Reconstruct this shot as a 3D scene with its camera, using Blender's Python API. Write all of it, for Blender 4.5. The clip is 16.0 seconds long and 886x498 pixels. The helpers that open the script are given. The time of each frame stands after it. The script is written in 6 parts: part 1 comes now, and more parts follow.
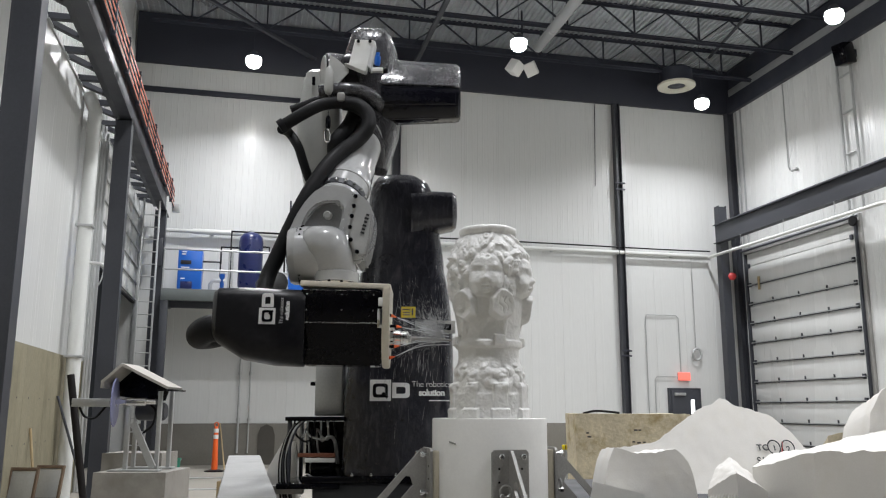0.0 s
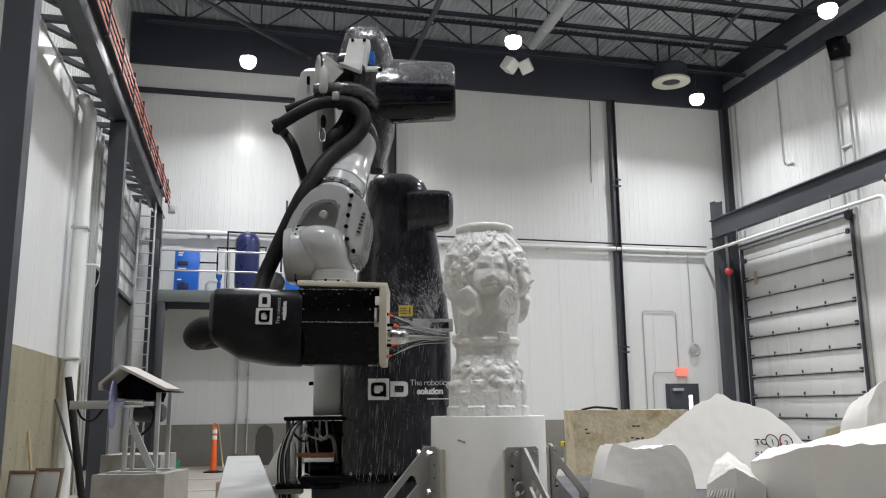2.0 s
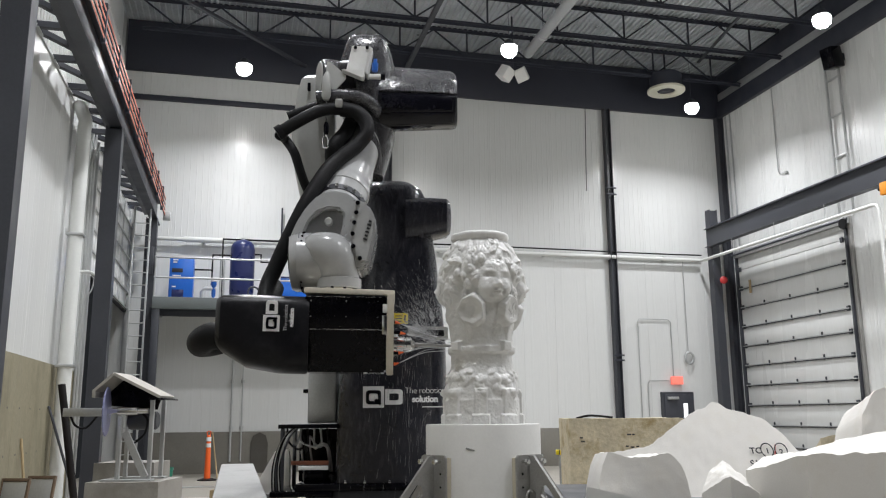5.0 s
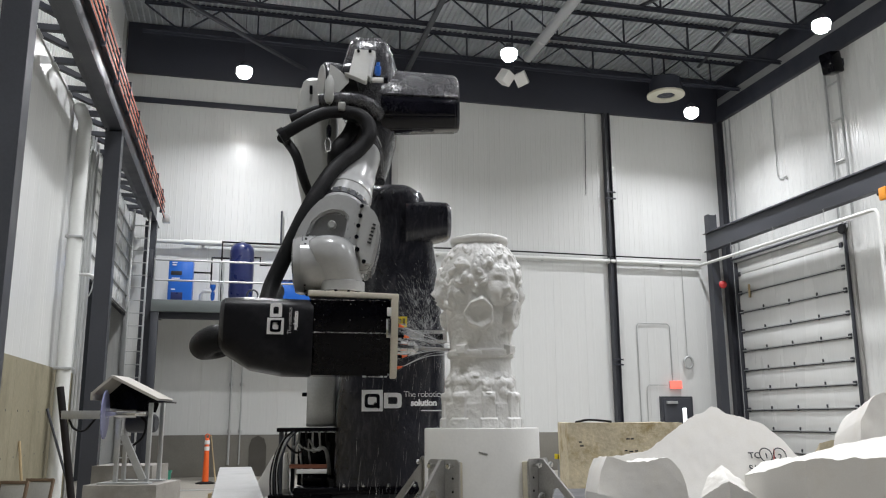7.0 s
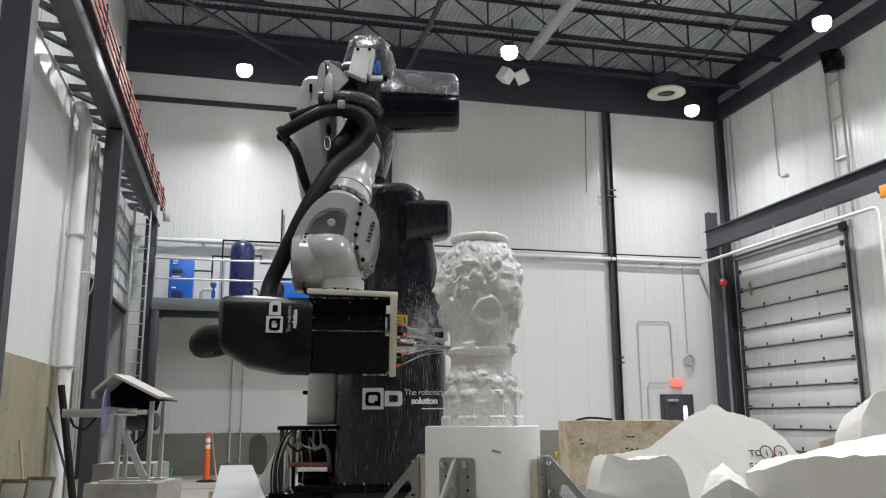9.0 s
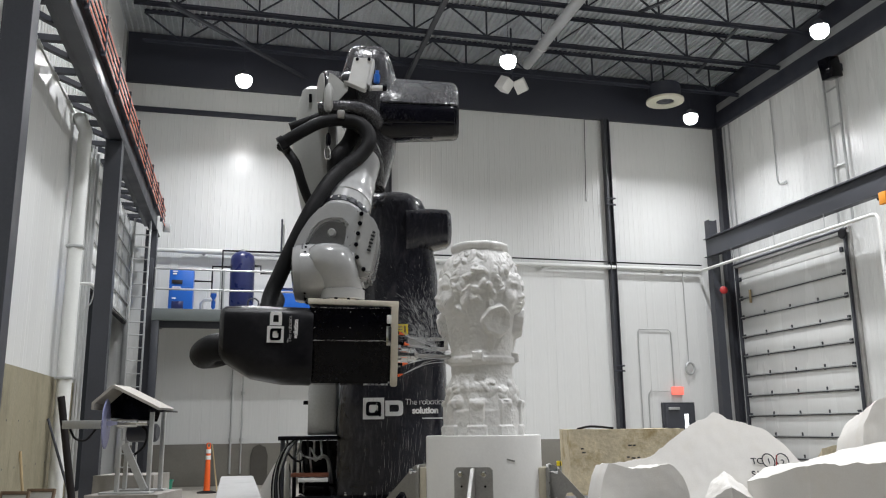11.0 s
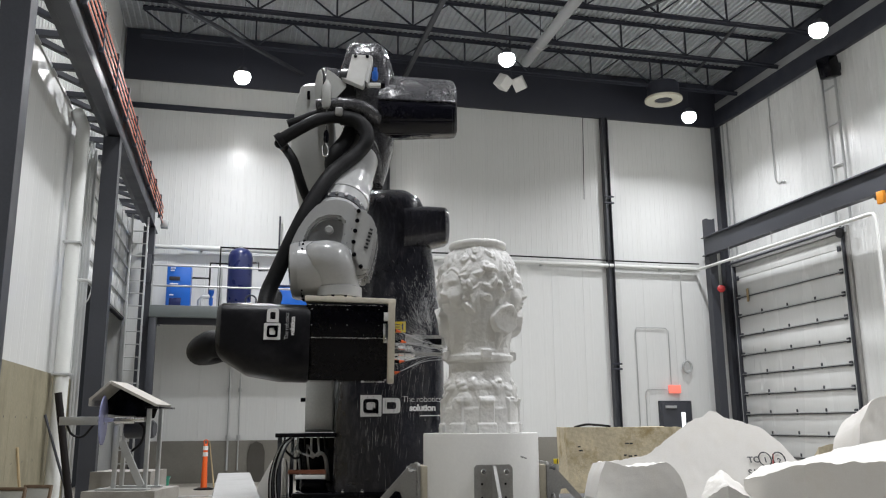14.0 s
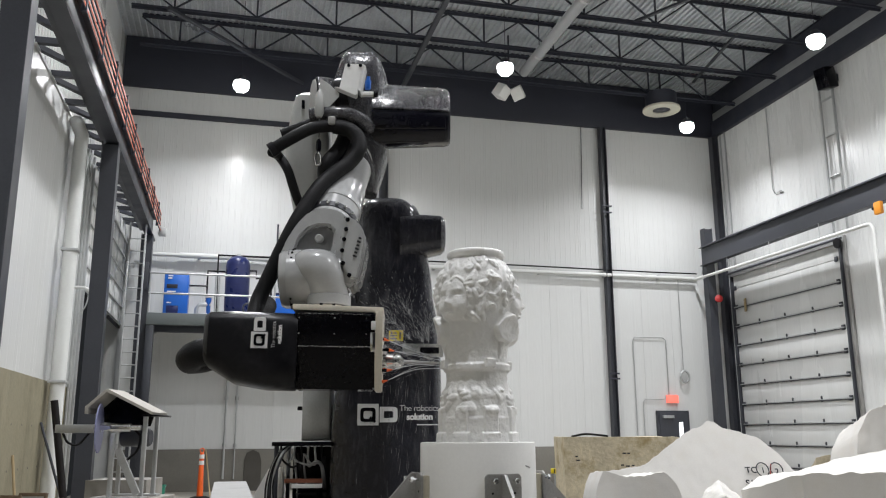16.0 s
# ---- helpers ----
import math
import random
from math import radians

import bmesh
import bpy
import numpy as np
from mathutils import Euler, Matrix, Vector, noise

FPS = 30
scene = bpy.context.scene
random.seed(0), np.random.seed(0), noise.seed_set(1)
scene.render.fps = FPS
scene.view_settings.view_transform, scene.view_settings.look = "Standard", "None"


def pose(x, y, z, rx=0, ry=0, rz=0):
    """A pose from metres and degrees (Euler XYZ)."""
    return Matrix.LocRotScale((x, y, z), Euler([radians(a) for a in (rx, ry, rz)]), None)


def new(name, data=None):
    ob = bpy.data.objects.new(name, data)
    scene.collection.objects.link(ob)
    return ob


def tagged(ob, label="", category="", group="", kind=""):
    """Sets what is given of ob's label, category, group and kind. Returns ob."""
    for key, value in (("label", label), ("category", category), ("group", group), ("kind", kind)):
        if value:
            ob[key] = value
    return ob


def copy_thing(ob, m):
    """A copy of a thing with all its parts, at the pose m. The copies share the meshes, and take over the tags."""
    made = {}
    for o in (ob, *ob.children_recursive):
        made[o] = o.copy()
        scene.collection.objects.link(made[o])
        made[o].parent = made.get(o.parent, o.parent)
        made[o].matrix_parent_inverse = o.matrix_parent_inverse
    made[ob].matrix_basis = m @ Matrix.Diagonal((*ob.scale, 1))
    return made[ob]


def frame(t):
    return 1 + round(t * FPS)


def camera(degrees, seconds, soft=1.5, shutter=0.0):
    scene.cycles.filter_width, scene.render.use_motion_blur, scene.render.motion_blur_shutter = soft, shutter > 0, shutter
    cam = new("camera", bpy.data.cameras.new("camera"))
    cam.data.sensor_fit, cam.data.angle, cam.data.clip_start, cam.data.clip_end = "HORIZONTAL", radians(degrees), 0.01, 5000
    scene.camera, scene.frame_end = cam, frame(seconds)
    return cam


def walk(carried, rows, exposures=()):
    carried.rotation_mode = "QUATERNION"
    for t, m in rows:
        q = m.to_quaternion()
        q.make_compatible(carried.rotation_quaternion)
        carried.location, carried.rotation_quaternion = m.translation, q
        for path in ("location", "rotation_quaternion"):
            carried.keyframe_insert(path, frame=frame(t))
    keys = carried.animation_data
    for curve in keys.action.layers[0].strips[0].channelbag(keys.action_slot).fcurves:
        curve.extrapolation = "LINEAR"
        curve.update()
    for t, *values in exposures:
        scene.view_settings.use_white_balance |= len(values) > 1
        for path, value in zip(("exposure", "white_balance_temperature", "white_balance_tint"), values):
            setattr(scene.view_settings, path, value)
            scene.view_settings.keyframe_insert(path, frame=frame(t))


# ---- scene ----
YAW = -13.3
EYE = (0.0, 0.0, 1.4)
cam = camera(56.0, 16.0, soft=1.15)
# seconds, tilt, lean, turn
PATH = [
    (0.0, 10.95, -0.1, -13.3), (0.5, 10.863, 0.081, -13.338), (1.0, 10.896, 0.214, -13.4), (1.5, 10.838, 0.475, -13.481),
    (2.0, 10.83, 0.547, -13.405), (2.5, 10.918, 0.538, -13.294), (3.0, 11.007, 0.588, -13.481), (3.5, 11.103, 0.627, -13.418),
    (4.0, 11.179, 0.625, -13.538), (6.5, 11.552, 0.301, -13.883), (7.0, 11.608, 0.276, -13.831), (7.5, 11.743, 0.245, -13.669),
    (8.0, 11.638, 0.158, -13.759), (8.5, 11.752, 0.173, -13.747), (9.0, 11.477, 0.318, -13.784), (11.5, 12.176, 0.653, -13.742),
    (12.0, 12.041, 0.619, -13.825), (12.5, 12.012, 0.425, -13.802), (13.0, 11.845, 0.442, -13.825), (13.5, 11.808, 0.497, -13.882),
    (14.0, 11.94, 0.431, -13.911), (14.5, 12.011, 0.421, -13.805), (15.0, 12.052, 0.368, -13.808), (15.5, 12.433, 0.417, -14.276),
    (16.0, 12.54, 0.234, -14.103)]
walk(cam, [(t, pose(*EYE, 90 + a, b, c)) for t, a, b, c in PATH])

# ---- light: the hall's own lamps, and a weak grey room tone ----
scene.view_settings.exposure = 0.0
world = bpy.data.worlds.new("hall_air")
scene.world = world
world.use_nodes = True
world.node_tree.nodes["Background"].inputs[0].default_value = (0.80, 0.86, 0.95, 1)
world.node_tree.nodes["Background"].inputs[1].default_value = 0.02
LAMP_Z = 10.0
LAMPS = [(-0.12, 20.2), (6.03, 17.7), (12.35, 14.68), (12.33, 20.2), (-0.12, 14.7), (6.03, 11.9), (12.35, 8.9), (-0.12, 9.0),
         (6.03, 6.0), (6.03, 0.2), (-0.12, 3.0), (12.35, 3.0)]
LAMP_WATTS = 219


# ---- materials ----
def mat(name, color, rough=0.5, metal=0.0, var=0.12, scale=3.0, fine=60.0, bump=0.15, coat=0.0, stain=None, stain_amount=0.5,
        stain_scale=1.2, stretch=(1, 1, 1), spec=0.5, emit=0.0, bump_dist=0.01):
    """A painted, worn or mineral surface: colour varied at two scales, roughness varied, fine relief."""
    m = bpy.data.materials.new(name)
    m.use_nodes = True
    nt = m.node_tree
    b = nt.nodes["Principled BSDF"]
    tc = nt.nodes.new("ShaderNodeTexCoord")
    mp = nt.nodes.new("ShaderNodeMapping")
    mp.inputs["Scale"].default_value = stretch
    nt.links.new(tc.outputs["Object"], mp.inputs[0])
    big = nt.nodes.new("ShaderNodeTexNoise")
    big.inputs["Scale"].default_value, big.inputs["Detail"].default_value = scale, 6
    nt.links.new(mp.outputs[0], big.inputs["Vector"])
    small = nt.nodes.new("ShaderNodeTexNoise")
    small.inputs["Scale"].default_value, small.inputs["Detail"].default_value = fine, 4
    nt.links.new(mp.outputs[0], small.inputs["Vector"])
    info = nt.nodes.new("ShaderNodeObjectInfo")
    add = nt.nodes.new("ShaderNodeMath"); add.operation = "ADD"
    nt.links.new(big.outputs[0], add.inputs[0]); nt.links.new(small.outputs[0], add.inputs[1])
    add2 = nt.nodes.new("ShaderNodeMath"); add2.operation = "MULTIPLY_ADD"
    nt.links.new(info.outputs["Random"], add2.inputs[0]); add2.inputs[1].default_value = 0.25
    nt.links.new(add.outputs[0], add2.inputs[2])
    ramp = nt.nodes.new("ShaderNodeMapRange")
    ramp.inputs[1].default_value, ramp.inputs[2].default_value = 0.6, 1.6
    ramp.inputs[3].default_value, ramp.inputs[4].default_value = 1 - var, 1 + var
    nt.links.new(add2.outputs[0], ramp.inputs[0])
    mul = nt.nodes.new("ShaderNodeMix"); mul.data_type = "RGBA"; mul.blend_type = "MULTIPLY"
    mul.inputs["Factor"].default_value = 1.0
    mul.inputs["A"].default_value = (*color, 1)
    comb = nt.nodes.new("ShaderNodeCombineColor")
    for i in range(3):
        nt.links.new(ramp.outputs[0], comb.inputs[i])
    nt.links.new(comb.outputs[0], mul.inputs["B"])
    out = mul.outputs["Result"]
    if stain:
        sn = nt.nodes.new("ShaderNodeTexNoise")
        sn.inputs["Scale"].default_value, sn.inputs["Detail"].default_value, sn.inputs["Roughness"].default_value = stain_scale, 8, 0.65
        nt.links.new(mp.outputs[0], sn.inputs["Vector"])
        cr = nt.nodes.new("ShaderNodeMapRange")
        cr.inputs[1].default_value, cr.inputs[2].default_value, cr.inputs[4].default_value = 0.48, 0.68, stain_amount
        nt.links.new(sn.outputs[0], cr.inputs[0])
        mx = nt.nodes.new("ShaderNodeMix"); mx.data_type = "RGBA"
        nt.links.new(cr.outputs[0], mx.inputs["Factor"])
        nt.links.new(out, mx.inputs["A"]); mx.inputs["B"].default_value = (*stain, 1)
        out = mx.outputs["Result"]
    nt.links.new(out, b.inputs["Base Color"])
    rr = nt.nodes.new("ShaderNodeMapRange")
    rr.inputs[1].default_value, rr.inputs[2].default_value = 0.3, 0.7
    rr.inputs[3].default_value, rr.inputs[4].default_value = max(0.02, rough * 0.8), min(1, rough * 1.2)
    nt.links.new(big.outputs[0], rr.inputs[0]); nt.links.new(rr.outputs[0], b.inputs["Roughness"])
    b.inputs["Metallic"].default_value = metal
    b.inputs["Specular IOR Level"].default_value = spec
    b.inputs["Coat Weight"].default_value = coat
    b.inputs["Coat Roughness"].default_value = 0.08
    if bump:
        bn = nt.nodes.new("ShaderNodeBump")
        bn.inputs["Strength"].default_value, bn.inputs["Distance"].default_value = bump, bump_dist
        nt.links.new(small.outputs[0], bn.inputs["Height"]); nt.links.new(bn.outputs[0], b.inputs["Normal"])
    if emit:
        b.inputs["Emission Color"].default_value, b.inputs["Emission Strength"].default_value = (*color, 1), emit
    return m


def wet(name, color, rough, drops, scale, slurry_glints=0.0, light=(0.5, 0.5, 0.52), runs=0.0, spec=0.5):
    """A black jacket wetted by spray: round drops in relief, pale specks painted for drop glints and wet stone film,
    and runs of that film down the folds.
    """
    m = mat(name, color, rough, var=0.3, scale=4, fine=30, bump=0.0, coat=0.35, spec=spec)
    nt = m.node_tree
    b = nt.nodes["Principled BSDF"]
    tc = nt.nodes.new("ShaderNodeTexCoord")
    v = nt.nodes.new("ShaderNodeTexVoronoi"); v.inputs["Scale"].default_value = scale
    nt.links.new(tc.outputs["Object"], v.inputs["Vector"])
    r = nt.nodes.new("ShaderNodeMapRange")
    r.inputs[1].default_value, r.inputs[2].default_value, r.inputs[3].default_value, r.inputs[4].default_value = 0.1, 0.45, 1, 0
    nt.links.new(v.outputs["Distance"], r.inputs[0])
    col = b.inputs["Base Color"].links[0].from_socket
    for amount, size, lo, hi, stretch in ((slurry_glints, 190, 0.52, 0.68, (1, 1, 1)), (runs, 9, 0.50, 0.74, (1.6, 1.6, 0.45))):
        if not amount:
            continue
        mp = nt.nodes.new("ShaderNodeMapping"); mp.inputs["Scale"].default_value = stretch
        nt.links.new(tc.outputs["Object"], mp.inputs[0])
        sp = nt.nodes.new("ShaderNodeTexNoise")
        sp.inputs["Scale"].default_value, sp.inputs["Detail"].default_value, sp.inputs["Distortion"].default_value = size, 4, 0.0 if size > 100 else 2.2
        nt.links.new(mp.outputs[0], sp.inputs["Vector"])
        sr = nt.nodes.new("ShaderNodeMapRange")
        sr.inputs[1].default_value, sr.inputs[2].default_value, sr.inputs[4].default_value = lo, hi, amount
        nt.links.new(sp.outputs[0], sr.inputs[0])
        mx = nt.nodes.new("ShaderNodeMix"); mx.data_type = "RGBA"
        nt.links.new(sr.outputs[0], mx.inputs["Factor"])
        nt.links.new(col, mx.inputs["A"])
        mx.inputs["B"].default_value = (*light, 1)
        col = mx.outputs["Result"]
    nt.links.new(col, b.inputs["Base Color"])
    folds = nt.nodes.new("ShaderNodeTexNoise"); folds.inputs["Scale"].default_value, folds.inputs["Detail"].default_value = 7, 3
    nt.links.new(tc.outputs["Object"], folds.inputs["Vector"])
    bf = nt.nodes.new("ShaderNodeBump")
    bf.inputs["Strength"].default_value, bf.inputs["Distance"].default_value = 0.35, 0.03
    nt.links.new(folds.outputs[0], bf.inputs["Height"])
    bn = nt.nodes.new("ShaderNodeBump")
    bn.inputs["Strength"].default_value, bn.inputs["Distance"].default_value = drops, 0.006
    nt.links.new(bf.outputs[0], bn.inputs["Normal"])
    nt.links.new(r.outputs[0], bn.inputs["Height"]); nt.links.new(bn.outputs[0], b.inputs["Normal"])
    nt.links.new(bf.outputs[0], b.inputs["Coat Normal"])
    return m


WHITE = mat("white_wall_panel", (0.70, 0.71, 0.70), 0.27, var=0.05, scale=0.7, fine=25, bump=0.05, stretch=(1, 1, 0.12), stain=(0.60, 0.60, 0.57), stain_amount=0.35, stain_scale=0.8)
CONCRETE = mat("cast_concrete", (0.27, 0.243, 0.165), 0.85, var=0.25, scale=1.6, fine=40, bump=0.3, stain=(0.165, 0.15, 0.10), stain_amount=0.7, stain_scale=1.6, stretch=(1, 1, 0.45))
CONCRETE_GREY = mat("grey_painted_concrete", (0.20, 0.19, 0.165), 0.8, var=0.12, scale=1.0, fine=30, bump=0.2, stain=(0.14, 0.13, 0.11), stain_amount=0.4)
FLOOR = mat("concrete_floor", (0.32, 0.30, 0.26), 0.6, var=0.2, scale=0.8, fine=25, bump=0.15, stain=(0.24, 0.22, 0.18), stain_amount=0.5, stain_scale=0.5)
STEEL_DARK = mat("dark_grey_steel_paint", (0.043, 0.046, 0.056), 0.45, var=0.2, scale=2, fine=50, bump=0.08)
ROOF_DARK = mat("dark_roof_steel", (0.030, 0.033, 0.047), 0.55, var=0.2, scale=2, fine=50, bump=0.08)
DECK = mat("galvanised_roof_deck", (0.56, 0.585, 0.61), 0.34, metal=0.35, var=0.3, scale=1.2, fine=18, bump=0.1)
GALV = mat("galvanised_steel", (0.50, 0.51, 0.51), 0.42, metal=0.6, var=0.15, scale=5, fine=60, bump=0.08)
PLATE = mat("machined_steel_plate", (0.34, 0.335, 0.32), 0.42, metal=0.35, var=0.2, scale=8, fine=90, bump=0.1)
CHROME = mat("bright_steel", (0.75, 0.75, 0.74), 0.15, metal=1.0, var=0.08, scale=9, fine=80, bump=0.03)
BEIGE_ALU = mat("pale_aluminium", (0.74, 0.69, 0.59), 0.35, metal=0.2, var=0.12, scale=7, fine=60, bump=0.08)
ROBOT_GREY = mat("grey_robot_paint", (0.43, 0.435, 0.435), 0.2, var=0.06, scale=4, fine=50, bump=0.03, coat=0.6, stain=(0.52, 0.525, 0.52), stain_amount=0.35, stain_scale=9)
ROBOT_LIGHT = mat("light_grey_robot_paint", (0.42, 0.425, 0.41), 0.35, var=0.06, scale=4, fine=50, bump=0.04)
# base and runs kept paler than the sheeting: spray haze put into the colour
JACKET = wet("wet_black_jacket", (0.019, 0.019, 0.026), 0.20, 0.10, 38, 0.06, (0.45, 0.46, 0.5), runs=0.06)
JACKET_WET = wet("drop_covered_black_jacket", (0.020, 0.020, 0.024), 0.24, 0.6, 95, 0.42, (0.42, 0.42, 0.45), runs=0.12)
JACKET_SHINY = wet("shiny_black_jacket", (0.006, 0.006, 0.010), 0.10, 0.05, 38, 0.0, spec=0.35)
JACKET_MATT = mat("black_rubber_sleeve", (0.007, 0.007, 0.009), 0.36, var=0.4, scale=5, fine=40, bump=0.12, spec=0.25, stain=(0.03, 0.03, 0.033), stain_amount=0.5, stain_scale=6)
GLOSS_BLACK = mat("black_gloss_housing", (0.003, 0.003, 0.005), 0.05, var=0.2, scale=4, fine=60, bump=0.015, coat=0.03, spec=0.12)
RUBBER = mat("black_rubber_hose", (0.006, 0.006, 0.007), 0.6, var=0.4, scale=9, fine=110, bump=0.3, spec=0.25)
MARBLE = mat("wet_white_marble", (0.78, 0.775, 0.755), 0.35, var=0.04, scale=5, fine=40, bump=0.08, stain=(0.62, 0.62, 0.60), stain_amount=0.25, stain_scale=3)
MARBLE_DRY = mat("rough_white_marble", (0.77, 0.75, 0.71), 0.8, var=0.05, scale=4, fine=120, bump=0.07, stain=(0.70, 0.66, 0.58), stain_amount=0.35, stain_scale=5)
LIMESTONE = mat("yellow_limestone", (0.60, 0.53, 0.38), 0.85, var=0.3, scale=4, fine=30, bump=0.5, stain=(0.30, 0.22, 0.09), stain_amount=0.9, stain_scale=4.5)
GRANITE = mat("grey_granite", (0.30, 0.285, 0.26), 0.7, var=0.3, scale=5, fine=110, bump=0.15, stain=(0.20, 0.185, 0.16), stain_amount=0.6, stain_scale=3)
SAWN = mat("sawn_grey_marble", (0.36, 0.36, 0.352), 0.6, var=0.14, scale=4, fine=50, bump=0.08, stain=(0.27, 0.27, 0.262), stain_amount=0.5, stain_scale=3)
WHITE_PAINT = mat("white_paint", (0.75, 0.75, 0.73), 0.4, var=0.05, scale=4, fine=40, bump=0.05)
PVC = mat("white_pipe", (0.72, 0.73, 0.71), 0.35, var=0.05, scale=3, fine=30, bump=0.02)
BLUE = mat("blue_paint", (0.015, 0.13, 0.55), 0.35, var=0.1, scale=4, fine=40, bump=0.03)
NAVY = mat("navy_tank_paint", (0.016, 0.024, 0.10), 0.3, var=0.15, scale=4, fine=40, bump=0.03)
ORANGE = mat("orange_plastic", (0.85, 0.13, 0.02), 0.4, var=0.1, scale=5, fine=50, bump=0.03)
ORANGE_BAR = mat("orange_conductor_cover", (0.55, 0.10, 0.02), 0.45, var=0.15, scale=5, fine=50, bump=0.03)
YELLOW = mat("yellow_label", (0.80, 0.62, 0.02), 0.4, var=0.05, scale=6, fine=60, bump=0.0)
GREEN = mat("green_plastic", (0.015, 0.20, 0.13), 0.4, var=0.1, scale=6, fine=60, bump=0.02)
PRINT_WHITE = mat("white_print", (0.80, 0.80, 0.80), 0.4, var=0.02, scale=6, fine=60, bump=0.0)
INK = mat("black_marker", (0.02, 0.02, 0.025), 0.6, var=0.2, scale=9, fine=90, bump=0.0)
RED_INK = mat("red_marker", (0.40, 0.04, 0.03), 0.6, var=0.2, scale=9, fine=90, bump=0.0)
WOOD = mat("plywood", (0.42, 0.32, 0.18), 0.7, var=0.2, scale=6, fine=50, bump=0.2, stretch=(1, 1, 0.2))
LAMP_GLOW = mat("lamp_glow", (1.0, 0.99, 0.97), 0.4, var=0.0, bump=0.0, emit=36.0)
EXIT_RED = mat("exit_sign_glow", (1.0, 0.16, 0.12), 0.4, var=0.0, bump=0.0, emit=1.0)
DAYLIGHT = mat("door_light_daylight", (0.95, 0.98, 1.0), 0.3, var=0.0, bump=0.0, emit=2.0)


# ---- mesh helpers ----
ORIGIN = {}


def world_of(u, v, z=0.0):
    a = radians(YAW)
    return (u * math.cos(a) - v * math.sin(a), u * math.sin(a) + v * math.cos(a), z)


def thing(name, label, category, at=(0, 0, 0), stage=False, group="", kind="", turn=0.0):
    """An Empty at the thing's base. stage: coordinates run along the line of sight (across, ahead, up)."""
    ob = new(name)
    ob.empty_display_size = 0.1
    ORIGIN[ob] = Vector(at)
    if stage:
        ob.matrix_world = pose(*world_of(at[0], at[1], at[2]), 0, 0, YAW + turn)
    else:
        ob.matrix_world = pose(*at, 0, 0, turn)
    return tagged(ob, label, category, group, kind)


def part(name, bm, material, parent=None, label="", kind="", smooth=True, shift=True):
    """Link a bmesh as one mesh object, under a thing or a part; its coordinates are those of the thing's plan."""
    me = bpy.data.meshes.new(name)
    bmesh.ops.recalc_face_normals(bm, faces=bm.faces)
    top = parent
    while top is not None and top.parent is not None:
        top = top.parent
    if parent is not None and shift and top in ORIGIN:
        bmesh.ops.translate(bm, verts=bm.verts, vec=-ORIGIN[top])
    bm.to_mesh(me)
    bm.free()
    if smooth:
        me.shade_smooth()
        me.set_sharp_from_angle(angle=radians(38))
    me.materials.append(material)
    ob = new(name, me)
    if parent is not None:
        ob.parent = parent
    if label or kind:
        tagged(ob, label, kind=kind)
    return ob


def box(c, s, bevel=0.0, rot=None, bm=None, seg=2):
    """A box with centre c and full sizes s, its edges rounded."""
    out = bm or bmesh.new()
    b = bmesh.new()
    bmesh.ops.create_cube(b, size=1.0)
    bmesh.ops.scale(b, vec=s, verts=b.verts)
    if bevel > 0:
        bmesh.ops.bevel(b, geom=list(b.edges), offset=min(bevel, min(s) * 0.49), segments=seg, affect="EDGES", profile=0.5)
    m = Matrix.Translation(c)
    if rot is not None:
        m = m @ rot.to_4x4()
    bmesh.ops.transform(b, matrix=m, verts=b.verts)
    return merge(out, b)


def span(lo, hi, bevel=0.0, bm=None, seg=2):
    """A box between two corners."""
    lo, hi = Vector(lo), Vector(hi)
    return box((lo + hi) / 2, hi - lo, bevel, None, bm, seg)


def merge(out, b):
    me = bpy.data.meshes.new("joined")
    b.to_mesh(me)
    b.free()
    out.from_mesh(me)
    bpy.data.meshes.remove(me)
    return out


def turned(profile, base=(0, 0, 0), axis=(0, 0, 1), n=24, bm=None):
    """A body of revolution: (radius, height) pairs along the axis from base, ends closed."""
    out = bm or bmesh.new()
    q = Vector((0, 0, 1)).rotation_difference(Vector(axis).normalized())
    rings = []
    for r, h in profile:
        rings.append([out.verts.new(Vector(base) + q @ Vector((r * math.cos(2 * math.pi * i / n), r * math.sin(2 * math.pi * i / n), h))) for i in range(n)])
    for a, b in zip(rings, rings[1:]):
        for i in range(n):
            out.faces.new((a[i], a[(i + 1) % n], b[(i + 1) % n], b[i]))
    out.faces.new(rings[0]), out.faces.new(rings[-1])
    return out


def rod(a, b, r, r2=None, n=12, bm=None):
    a, b = Vector(a), Vector(b)
    return turned([(r, 0), (r if r2 is None else r2, (b - a).length)], a, b - a, n, bm)


def loft(sections, n=32, power=4.0, axis="z", bm=None):
    """Rounded-box sections along an axis. Each: (position, centre 1, centre 2, half 1, half 2[, power])."""
    out = bm or bmesh.new()
    rings = []
    for s in sections:
        p, c1, c2, h1, h2 = s[:5]
        e = 2.0 / (s[5] if len(s) > 5 else power)
        ring = []
        for i in range(n):
            t = 2 * math.pi * (i + 0.5) / n
            x = c1 + h1 * math.copysign(abs(math.cos(t)) ** e, math.cos(t))
            y = c2 + h2 * math.copysign(abs(math.sin(t)) ** e, math.sin(t))
            co = {"z": (x, y, p), "x": (p, x, y), "y": (x, p, y)}[axis]
            ring.append(out.verts.new(co))
        rings.append(ring)
    for a, b in zip(rings, rings[1:]):
        for i in range(n):
            out.faces.new((a[i], a[(i + 1) % n], b[(i + 1) % n], b[i]))
    out.faces.new(rings[0]), out.faces.new(rings[-1])
    return out


